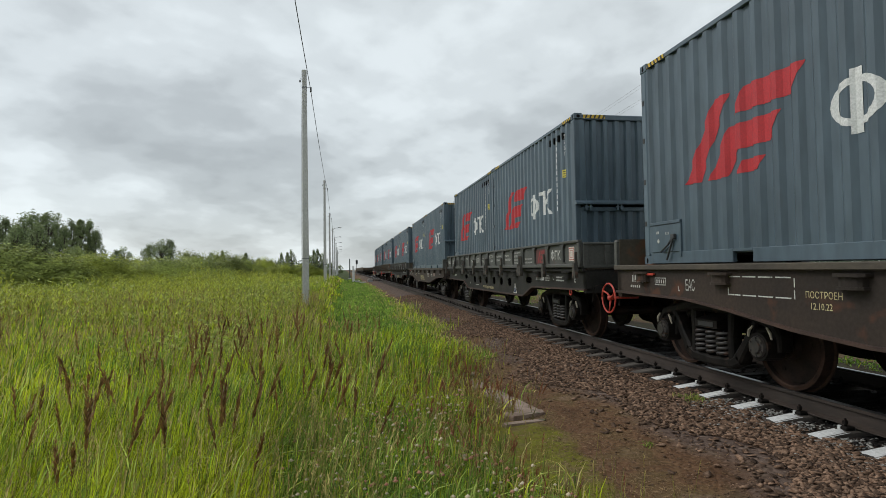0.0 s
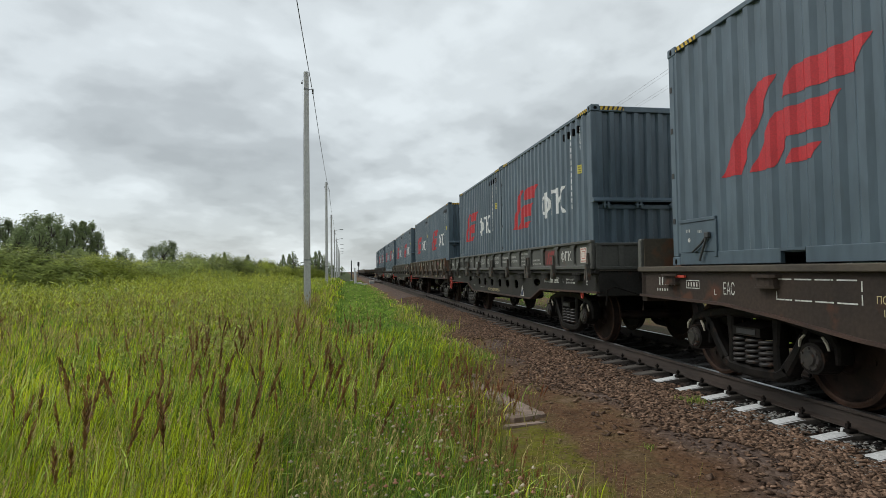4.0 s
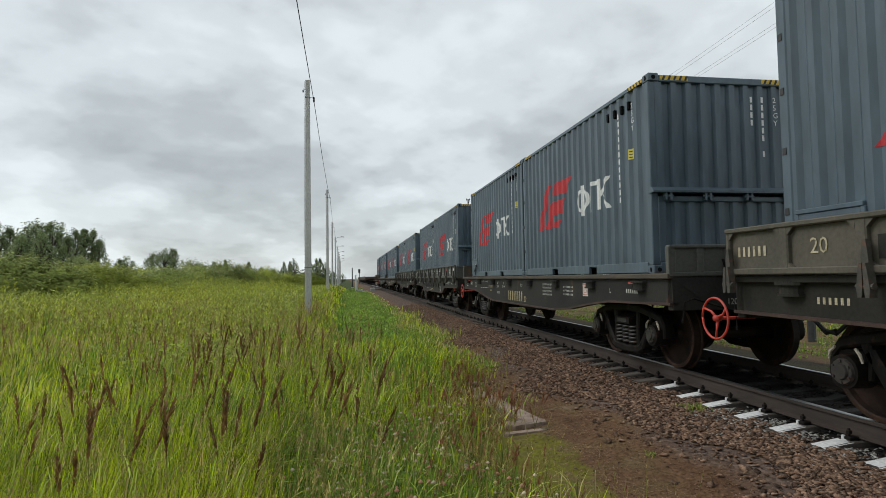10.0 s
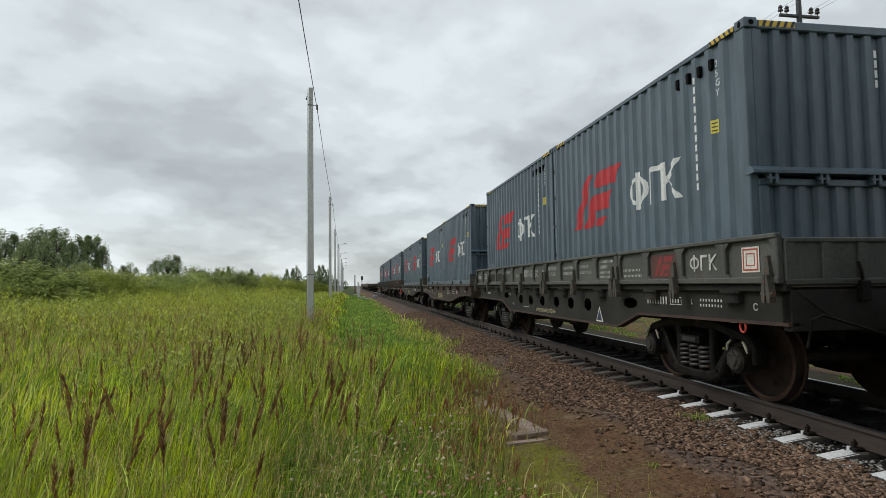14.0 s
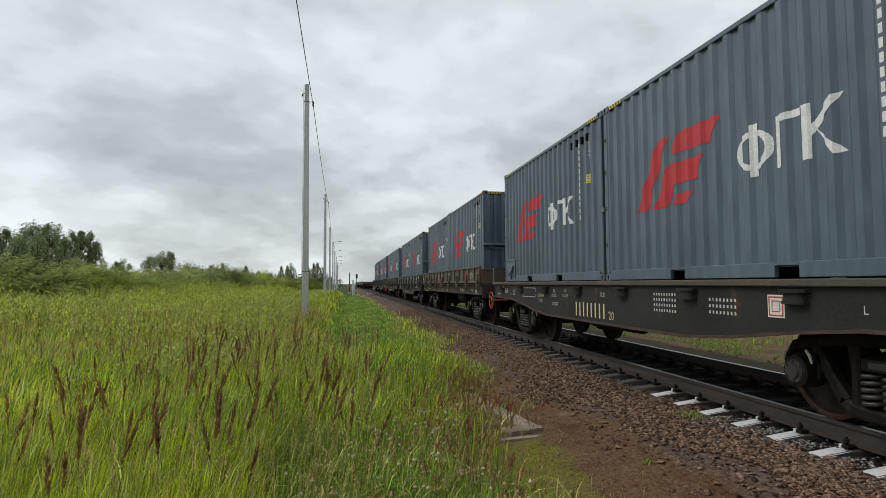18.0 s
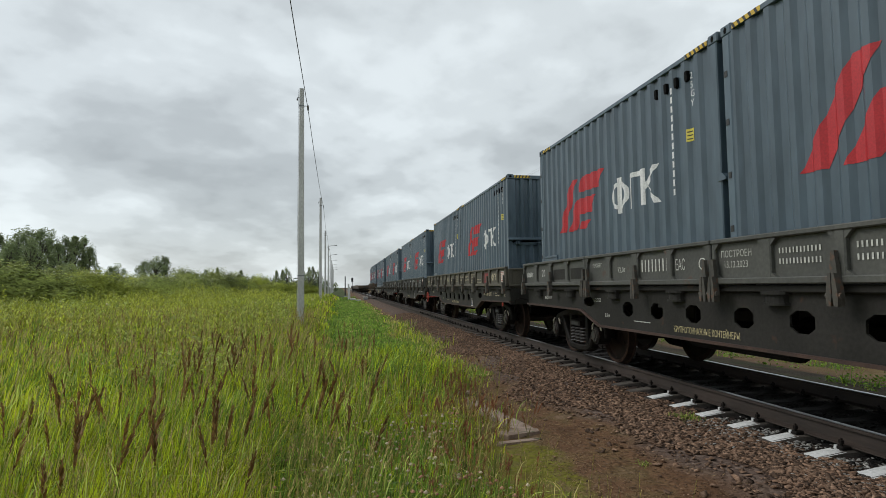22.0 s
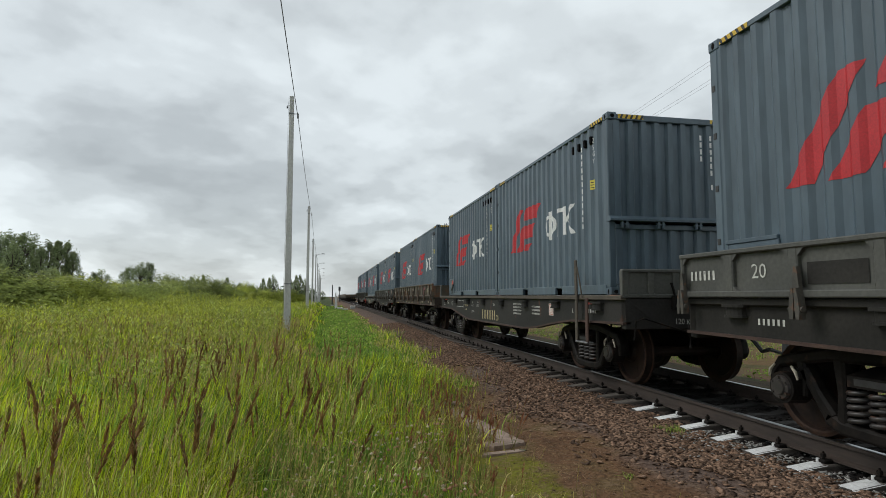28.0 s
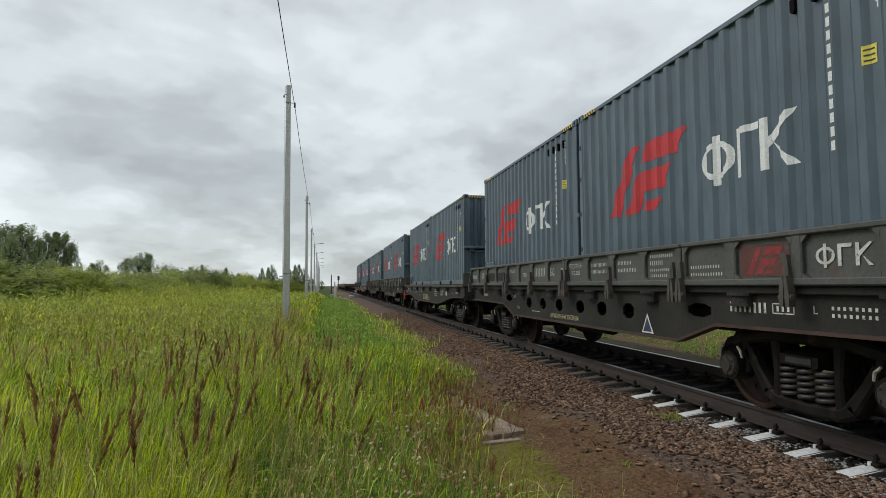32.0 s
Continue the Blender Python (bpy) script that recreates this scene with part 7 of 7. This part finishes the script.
def shoots():
    """Mounds of upright leafy shoots between the meadow and the bushes."""
    rng = np.random.default_rng(70)
    n = 9000
    r = 12 + 50 * rng.random(n) ** 0.8
    a = np.radians(rng.uniform(-34, 3, n))
    x, y = STAND.x + r * np.sin(a), r * np.cos(a)
    mound = np.array([noise.noise((p * 0.10, q * 0.10, 41.0)) + 0.5 * noise.noise((p * 0.3, q * 0.3, 4.0)) for p, q in zip(x, y)])
    keep = (mound > -0.08 - 0.012 * (r - 24)) & (x < -7.2)
    x, y, mound, r = x[keep], y[keep], mound[keep], r[keep]
    m, per = len(x), 16
    z = np.array([ground_z(p, q) for p, q in zip(x, y)])
    h = np.clip(0.80 + 1.15 * mound + 0.009 * r, 0.5, 2.1) * rng.uniform(0.75, 1.2, m)
    lx, ly = rng.normal(0.03, 0.10, m) * h, rng.normal(0, 0.10, m) * h
    k = np.sort(rng.uniform(0.25, 1.0, (m, per)), 1)
    c = np.stack([x[:, None] + lx[:, None] * k, y[:, None] + ly[:, None] * k, z[:, None] + h[:, None] * k], 2)
    ang = rng.uniform(0, 6.283, (m, per))
    d = np.stack([np.cos(ang) * 0.75, np.sin(ang) * 0.75, np.full_like(ang, 0.75)], 2)
    e = np.stack([-np.sin(ang), np.cos(ang), np.zeros_like(ang)], 2)
    s = ((0.095 + 0.0018 * r)[:, None] * (1.15 - 0.55 * k) * rng.uniform(0.7, 1.3, (m, per)))[:, :, None]
    v = np.stack([c, c + d * s * 0.5 + e * s * 0.20, c + d * s * 1.25, c + d * s * 0.5 - e * s * 0.20], 2).reshape(-1, 3)
    f = np.arange(4 * m * per).reshape(-1, 4)
    b, t = np.stack([x, y, z], 1), np.stack([x + lx, y + ly, z + h], 1)
    w = np.array([0.006, 0, 0])
    sv = np.stack([b - w, b + w, t + w * 0.3, t - w * 0.3], 1).reshape(-1, 3)
    kind = np.repeat(np.where(rng.random(m) < 0.16, 2, 0), per)
    ob = new("leafy_shoots", big_mesh("leafy_shoots", np.concatenate([v, sv]), np.concatenate([f, np.arange(4 * m).reshape(-1, 4) + len(v)]), [M["shoot"], M["stalk"], M["herb"]], np.concatenate([kind, np.ones(m)])))
    return tagged(ob, "mounds of upright yellow green leafy shoots", "herbs", kind="stuff")


shoots()


def arching_blades():
    """Broad single blades that arch out over the sward."""
    rng = np.random.default_rng(60)
    n = 4200
    r = 1.9 + 9.0 * rng.random(n) ** 0.8
    a = np.radians(rng.uniform(-42, 16, n))
    x, y = STAND.x + r * np.sin(a), r * np.cos(a)
    keep = x < edge_x(y) - np.where(y > 5.5, 0.7, 0.05)
    x, y, r = x[keep], y[keep], r[keep]
    z = np.array([ground_z(p, q) for p, q in zip(x, y)]) - 0.02
    h = rng.uniform(0.38, 0.85, len(x)) * np.where((x > -6.2) & (y < 6.5), 0.62, 1.0)
    v, f, mi = blades(rng, x, y, z, h, 0.008 + 0.0012 * r, 0.75, np.where(rng.random(len(x)) < 0.65, 0, 1))
    ob = new("arching_grass", big_mesh("arching_grass", v, f, [M["pale"], M["lawn"]], mi))
    return tagged(ob, "broad pale green arching grass blades", "grass", kind="stuff")


arching_blades()


def herbs(name, n, r0, r1, per, size, seed):
    """Leafy herbs standing over the meadow, some with cream flower heads."""
    rng = np.random.default_rng(seed)
    r = r0 + (r1 - r0) * rng.random(n)
    a = np.radians(rng.uniform(-40, 6, n))
    x, y = STAND.x + r * np.sin(a), r * np.cos(a)
    patch = np.array([noise.noise((p * 0.12, q * 0.12, 21.0)) for p, q in zip(x, y)])
    keep = (x < -7.2) & (patch + rng.normal(0, 0.12, n) > 0.0)
    x, y, patch = x[keep], y[keep], patch[keep]
    z = np.array([ground_z(p, q) for p, q in zip(x, y)])
    h = (0.75 + 0.7 * np.clip(patch, 0, 1)) * rng.uniform(0.7, 1.15, len(x))
    c = np.stack([x, y, z + h * 0.72], 1)
    v, f = leaf_cards(rng, c, np.stack([h * 0.13, h * 0.13, h * 0.26], 1), per, size)
    pick = rng.random(len(x)) < 0.06
    c2 = np.stack([x, y, z + h * 1.08], 1)[pick]
    v2, f2 = leaf_cards(rng, c2, np.full((len(c2), 3), 0.05), 6, size * 0.6)
    mi = np.concatenate([np.zeros(len(f)), np.ones(len(f2))])
    ob = new(name, big_mesh(name, np.concatenate([v, v2]), np.concatenate([f, f2 + len(v)]), [M["herb"], M["umbel"]], mi))
    return tagged(ob, "pale green meadow herbs with some cream flower heads", "herbs", kind="stuff")


herbs("meadow_herbs", 3000, 9.0, 30.0, 26, 0.040, 65)
herbs("far_herbs", 5600, 28.0, 85.0, 20, 0.085, 66)


def seed_heads(name, n, r0, r1, seed, per, mat, size, hmin, hmax, label, region=None, stem=0.0022, bulk=1.0):
    """Stalks with ragged seed heads."""
    rng = np.random.default_rng(seed)
    r = r0 + (r1 - r0) * rng.random(n) ** 0.8
    a = np.radians(rng.uniform(-33, 3, n))
    x, y = STAND.x + r * np.sin(a), r * np.cos(a)
    if region is not None:
        x, y = region(rng, n)
    patch = np.array([noise.noise((p * 0.5, q * 0.5, 7.0)) for p, q in zip(x, y)])
    keep = (x < edge_x(y) - (0.7 if region is None else -1.1)) & (patch > (-0.12 if region is None else -9))
    if region is None:
        keep &= ~((x > -6.3) & (y > 12))
    x, y = x[keep], y[keep]
    m = len(x)
    z = np.array([ground_z(p, q) for p, q in zip(x, y)])
    h = rng.uniform(hmin, hmax, m)
    lx, ly = rng.normal(0.10, 0.20, m) * h, rng.normal(0, 0.14, m) * h
    # stems
    top = np.stack([x + lx, y + ly, z + h], 1)
    bot = np.stack([x, y, z], 1)
    w = stem
    sv = np.stack([bot + [-w, 0, 0], bot + [w, 0, 0], top + [w * 0.6, 0, 0], top + [-w * 0.6, 0, 0]], 1).reshape(-1, 3)
    sf = np.arange(4 * m).reshape(-1, 4)
    # heads: short pointed sprays along the top of the stalk
    L = size * rng.uniform(0.7, 1.3, m)
    k = rng.random((m, per))
    axis = (top - bot) / h[:, None]
    c = top[:, None, :] - axis[:, None, :] * (L[:, None] * k)[:, :, None]
    ang = rng.uniform(0, 6.283, (m, per))
    out = np.stack([np.cos(ang), np.sin(ang), np.zeros_like(ang)], 2)
    s = bulk * (L[:, None] * (0.055 + 0.065 * np.sin(np.pi * k)) * rng.uniform(0.6, 1.3, (m, per)))[:, :, None]
    d = axis[:, None, :] * 0.92 + out * 0.36
    e = np.stack([-np.sin(ang), np.cos(ang), np.zeros_like(ang)], 2)
    hv = np.stack([c, c + d * s * 0.6 + e * s * 0.17, c + d * s * 1.6, c + d * s * 0.6 - e * s * 0.17], 2).reshape(-1, 3)
    hf = np.arange(4 * m * per).reshape(-1, 4)
    v = np.concatenate([sv, hv])
    f = np.concatenate([sf, hf + len(sv)])
    mi = np.concatenate([np.zeros(m), np.ones(m * per)])
    ob = new(name, big_mesh(name, v, f, [M["stalk"], mat], mi))
    return tagged(ob, label, "grass", kind="stuff")


seed_heads("reed_grass", 230, 3.7, 10.5, 71, 64, M["plume"], 0.26, 0.85, 1.25, "tall reed grass stalks with reddish brown seed heads", bulk=1.15)
seed_heads("far_reed_grass", 1300, 8.0, 30.0, 72, 16, M["plume"], 0.20, 0.80, 1.15, "reddish brown seed heads over the meadow", stem=0.004, bulk=1.5)
seed_heads("bent_grass", 1300, 2.6, 9.0, 75, 16, M["tawny"], 0.15, 0.35, 0.75, "thin tawny bent grass between the blades", stem=0.0018)
seed_heads("far_bent_grass", 4600, 6.5, 34.0, 76, 11, M["tawny"], 0.24, 0.70, 1.05, "tawny grass heads over the meadow", stem=0.003, bulk=1.3)
seed_heads("pale_grass", 800, 2.4, 14.0, 73, 26, M["straw"], 0.16, 0.6, 0.95, "pale straw coloured grass heads")


def dock_place(rng, n):
    y = rng.uniform(4.4, 9.6, n)
    by_slab = rng.random(n) < 0.55
    y = np.where(by_slab, rng.uniform(6.2, 8.8, n), y)
    return np.where(by_slab, -3.55 - 0.20 * (y - 6.4) * 0.6 + rng.normal(-0.10, 0.13, n), edge_x(y) + rng.normal(0.10, 0.22, n)), y


def tangle_place(rng, n):
    y = 3.4 + 7.4 * rng.random(n)
    return edge_x(y) + rng.normal(-0.15, 0.42, n), y


seed_heads("dock_stalks", 90, 3, 9, 74, 40, M["dock"], 0.18, 0.16, 0.44, "rusty red dock stalks beside the concrete edging", dock_place, stem=0.003, bulk=1.7)
seed_heads("edge_bent_grass", 1500, 3, 9, 77, 14, M["tawny"], 0.13, 0.16, 0.48, "tawny dry bent grass along the dirt strip", tangle_place, stem=0.0018)
seed_heads("edge_sorrel", 380, 3, 9, 78, 22, M["dock"], 0.13, 0.25, 0.55, "thin reddish sorrel stalks at the meadow's edge", tangle_place, stem=0.002, bulk=1.3)


def clover():
    rng = np.random.default_rng(81)
    n = 520
    y = 3.2 + 3.6 * rng.random(n) ** 0.9
    x = edge_x(y) + 0.1 - 1.9 * rng.random(n) ** 1.5
    z = np.array([ground_z(p, q) for p, q in zip(x, y)]) + rng.uniform(0.16, 0.34, n)
    base = np.array([(1, 0, 0), (0.5, 0.87, 0), (-0.5, 0.87, 0), (-1, 0, 0), (-0.5, -0.87, 0), (0.5, -0.87, 0), (0, 0, 0.85), (0, 0, -0.6)])
    faces = np.array([(i, (i + 1) % 6, 6) for i in range(6)] + [((i + 1) % 6, i, 7) for i in range(6)])
    s = rng.uniform(0.012, 0.022, n)
    v = (base[None] * s[:, None, None] + np.stack([x, y, z], 1)[:, None, :]).reshape(-1, 3)
    f = (faces[None] + 8 * np.arange(n)[:, None, None]).reshape(-1, 3)
    mi = np.repeat((rng.random(n) < 0.42).astype(int), 12)
    g = np.array([ground_z(p, q) for p, q in zip(x, y)])
    sv = np.stack([np.stack([x - 0.0015, y, g], 1), np.stack([x + 0.0015, y, g], 1), np.stack([x, y, z], 1)], 1).reshape(-1, 3)
    sf = np.arange(3 * n).reshape(-1, 3) + len(v)
    # trefoil leaves under the heads
    m = 9000
    ly = 2.6 + 4.6 * rng.random(m)
    lx = edge_x(ly) + 0.2 - 2.2 * rng.random(m)
    lz = np.array([ground_z(p, q) for p, q in zip(lx, ly)]) + rng.uniform(0.04, 0.24, m)
    ang = rng.uniform(0, 6.283, m)
    sz = rng.uniform(0.010, 0.020, m)
    c = np.stack([lx, ly, lz], 1)
    d = np.stack([np.cos(ang), np.sin(ang), rng.uniform(-0.3, 0.4, m)], 1) * sz[:, None]
    e = np.stack([-np.sin(ang), np.cos(ang), np.zeros(m)], 1) * sz[:, None] * 0.8
    tv = np.stack([c - e, c + e, c + d * 1.6], 1).reshape(-1, 3)
    tf = np.arange(3 * m).reshape(-1, 3) + len(v) + len(sv)
    ob = new("clover", big_mesh("clover", np.concatenate([v, sv, tv]), np.concatenate([f, sf, tf]), [M["clover"], M["clover_p"], M["grass_dark"]], np.concatenate([mi, np.full(n + m, 2)])))
    return tagged(ob, "white and fading pink clover in the grass verge", "clover", kind="stuff")


clover()


def verge():
    """Grass and weeds on the far side of the track."""
    rng = np.random.default_rng(91)
    n = 24000
    y = -4 + 64 * rng.random(n) ** 1.2
    x = 2.7 + 15 * rng.random(n) ** 1.5 + 0.5 * np.sin(y * 0.7)
    patch = np.array([noise.noise((p * 0.6, q * 0.6, 12.0)) for p, q in zip(x, y)])
    keep = rng.random(n) < np.clip(-0.05 + patch * 1.9 + (x - 3.6) * 0.06, 0.02, 1)
    x, y, patch = x[keep], y[keep], patch[keep]
    z = np.array([ground_z(p, q) for p, q in zip(x, y)]) - 0.02
    h = (0.10 + 0.28 * np.clip(patch, 0, 1) + 0.03 * (x - 2.7)) * rng.uniform(0.5, 1.4, len(x))
    mats = np.where(rng.random(len(x)) < 0.40, 2, np.where(rng.random(len(x)) < 0.85, 1, 0))
    v, f, mi = blades(rng, x, y, z, np.maximum(h, 0.05), rng.uniform(0.008, 0.018, len(x)), 0.7, mats)
    low = patch > 0.02
    c = np.stack([x, y, z + h * 0.35], 1)[low]
    v2, f2 = leaf_cards(rng, c, np.repeat((h * 0.3)[low][:, None], 3, 1), 6, 0.036)
    f2 = np.concatenate([f2[:, [0, 1, 2]], f2[:, [0, 2, 3]]]) + len(v)
    ob = new("verge_grass", big_mesh("verge_grass", np.concatenate([v, v2]), np.concatenate([f, f2]), [M["grass"], M["grass_dark"], M["stalk"]], np.concatenate([mi, np.ones(len(f2))])))
    return tagged(ob, "rough green and straw grass across the track", "grass", kind="stuff")


verge()


def edge_weeds():
    """Sparse dry weeds and moss tufts where the meadow gives way to dirt."""
    rng = np.random.default_rng(95)
    n = 9000
    y = 3.0 + 24 * rng.random(n) ** 1.6
    x = edge_x(y) + np.abs(rng.normal(0, 0.30, n)) - 0.1
    z = np.array([ground_z(p, q) for p, q in zip(x, y)]) - 0.01
    h = rng.uniform(0.04, 0.22, n) * np.where(rng.random(n) < 0.15, 2.2, 1.0)
    mats = np.where(rng.random(n) < 0.35, 2, np.where(rng.random(n) < 0.6, 1, 0))
    v, f, mi = blades(rng, x, y, z, h, rng.uniform(0.004, 0.010, n) * (1 + y / 14), 0.5, mats)
    ob = new("edge_weeds", big_mesh("edge_weeds", v, f, [M["grass"], M["grass_dark"], M["straw"]], mi))
    return tagged(ob, "sparse dry weeds along the dirt strip", "weeds", kind="stuff")


edge_weeds()


def litter():
    """Dead grass and stalks lying on the dirt strip and among the outer stones."""
    rng = np.random.default_rng(96)
    n = 15000
    y = 2.8 + 19 * rng.random(n) ** 1.5
    x = -3.15 + rng.normal(0, 0.42, n)
    keep = (x > edge_x(y) - 0.2) & (x < -1.75)
    x, y = x[keep], y[keep]
    z = np.array([ground_z(p, q) for p, q in zip(x, y)]) + rng.uniform(0.004, 0.016, len(x))
    c = np.stack([x, y, z], 1)
    ang = rng.uniform(0, 6.283, len(x))
    half = rng.uniform(0.012, 0.055, len(x))[:, None]
    d = np.stack([np.cos(ang), np.sin(ang), rng.normal(0, 0.10, len(x))], 1) * half
    e = np.stack([-np.sin(ang), np.cos(ang), rng.normal(0, 0.3, len(x))], 1) * (0.0014 + 0.0002 * y)[:, None]
    v = np.stack([c - d, c - d * 0.1 + e, c + d, c - d * 0.1 - e], 1).reshape(-1, 3)
    ob = new("grass_litter", big_mesh("grass_litter", v, np.arange(len(v)).reshape(-1, 4), [M["litter"]]))
    return tagged(ob, "dead brown grass litter on the dirt strip", "litter", kind="stuff")


litter()


def weed_tuft(x, y, size, n, seed):
    """A small green weed rooted in the stones."""
    rng = np.random.default_rng(seed)
    px, py = x + rng.normal(0, size * 0.45, n), y + rng.normal(0, size * 0.45, n)
    z = np.full(n, ground_z(x, y))
    v, f, mi = blades(rng, px, py, z, rng.uniform(0.5, 1.2, n) * size, np.full(n, 0.006), 0.9, np.where(rng.random(n) < 0.3, 1, 0))
    ob = new("weed_tuft", big_mesh("weed_tuft", v, f, [M["lawn"], M["straw"]], mi))
    return tagged(ob, "small green weed tuft growing in the ballast", "weed", "weeds in the ballast")


for i, (x, y, size, n) in enumerate(((-1.50, 6.22, 0.11, 90), (-1.58, 6.40, 0.07, 40), (-2.75, 5.0, 0.06, 30), (-3.2, 10.6, 0.10, 50), (-2.9, 12.4, 0.09, 40), (-3.05, 7.6, 0.06, 26))):
    weed_tuft(x, y, size, n, 200 + i)


def yarrow():
    """A few white flat-topped flowers at the meadow's edge."""
    rng = np.random.default_rng(97)
    n = 40
    y = 6.5 + 10 * rng.random(n) ** 1.2
    x = edge_x(y) - 0.2 - 1.5 * rng.random(n)
    z = np.array([ground_z(p, q) for p, q in zip(x, y)])
    h = rng.uniform(0.45, 0.75, n)
    c = np.repeat(np.stack([x, y, z + h], 1), 14, 0) + rng.normal(0, 1, (n * 14, 3)) * np.array([0.030, 0.030, 0.016])
    s = rng.uniform(0.007, 0.013, (n * 14, 1))
    ex, ey = np.array([1.0, 0, 0.15]), np.array([0, 1.0, -0.15])
    v = np.stack([c - ex * s - ey * s, c + ex * s - ey * s, c + ex * s + ey * s, c - ex * s + ey * s], 1).reshape(-1, 3)
    f = np.arange(4 * n * 14).reshape(-1, 4)
    b, t = np.stack([x, y, z], 1), np.stack([x, y, z + h], 1)
    w = np.array([0.003, 0, 0])
    sv = np.stack([b - w, b + w, t + w, t - w], 1).reshape(-1, 3)
    mi = np.concatenate([np.zeros(len(f)), np.ones(n)])
    ob = new("yarrow", big_mesh("yarrow", np.concatenate([v, sv]), np.concatenate([f, np.arange(4 * n).reshape(-1, 4) + len(v)]), [M["umbel"], M["grass_dark"]], mi))
    return tagged(ob, "cream yarrow flowers at the meadow's edge", "flowers", kind="stuff")


yarrow()


def at_run(base, t, z=0.0):
    x, y, a = on_track(base - run(t))
    return pose(x, y, z, 0, 0, -math.degrees(a))


def motions():
    """The train rolls past; its wheels turn with it."""
    ticks = [i * 1.0 for i in range(33)]
    for thing, base in MOVERS:
        z = 1.345 if thing.name.startswith("freight") else 0.0
        walk(thing, [(t, at_run(base, t, z)) for t in ticks])
    steps = [i * 32.0 / 384 for i in range(385)]
    turn = [(t, math.degrees(run(t) / 0.475)) for t in steps]
    for wheel, base in WHEELS:
        p = wheel.location.copy()
        walk(wheel, [(t, Matrix.Translation(p) @ Matrix.Rotation(radians(a % 360.0), 4, "X")) for t, a in turn])


motions()
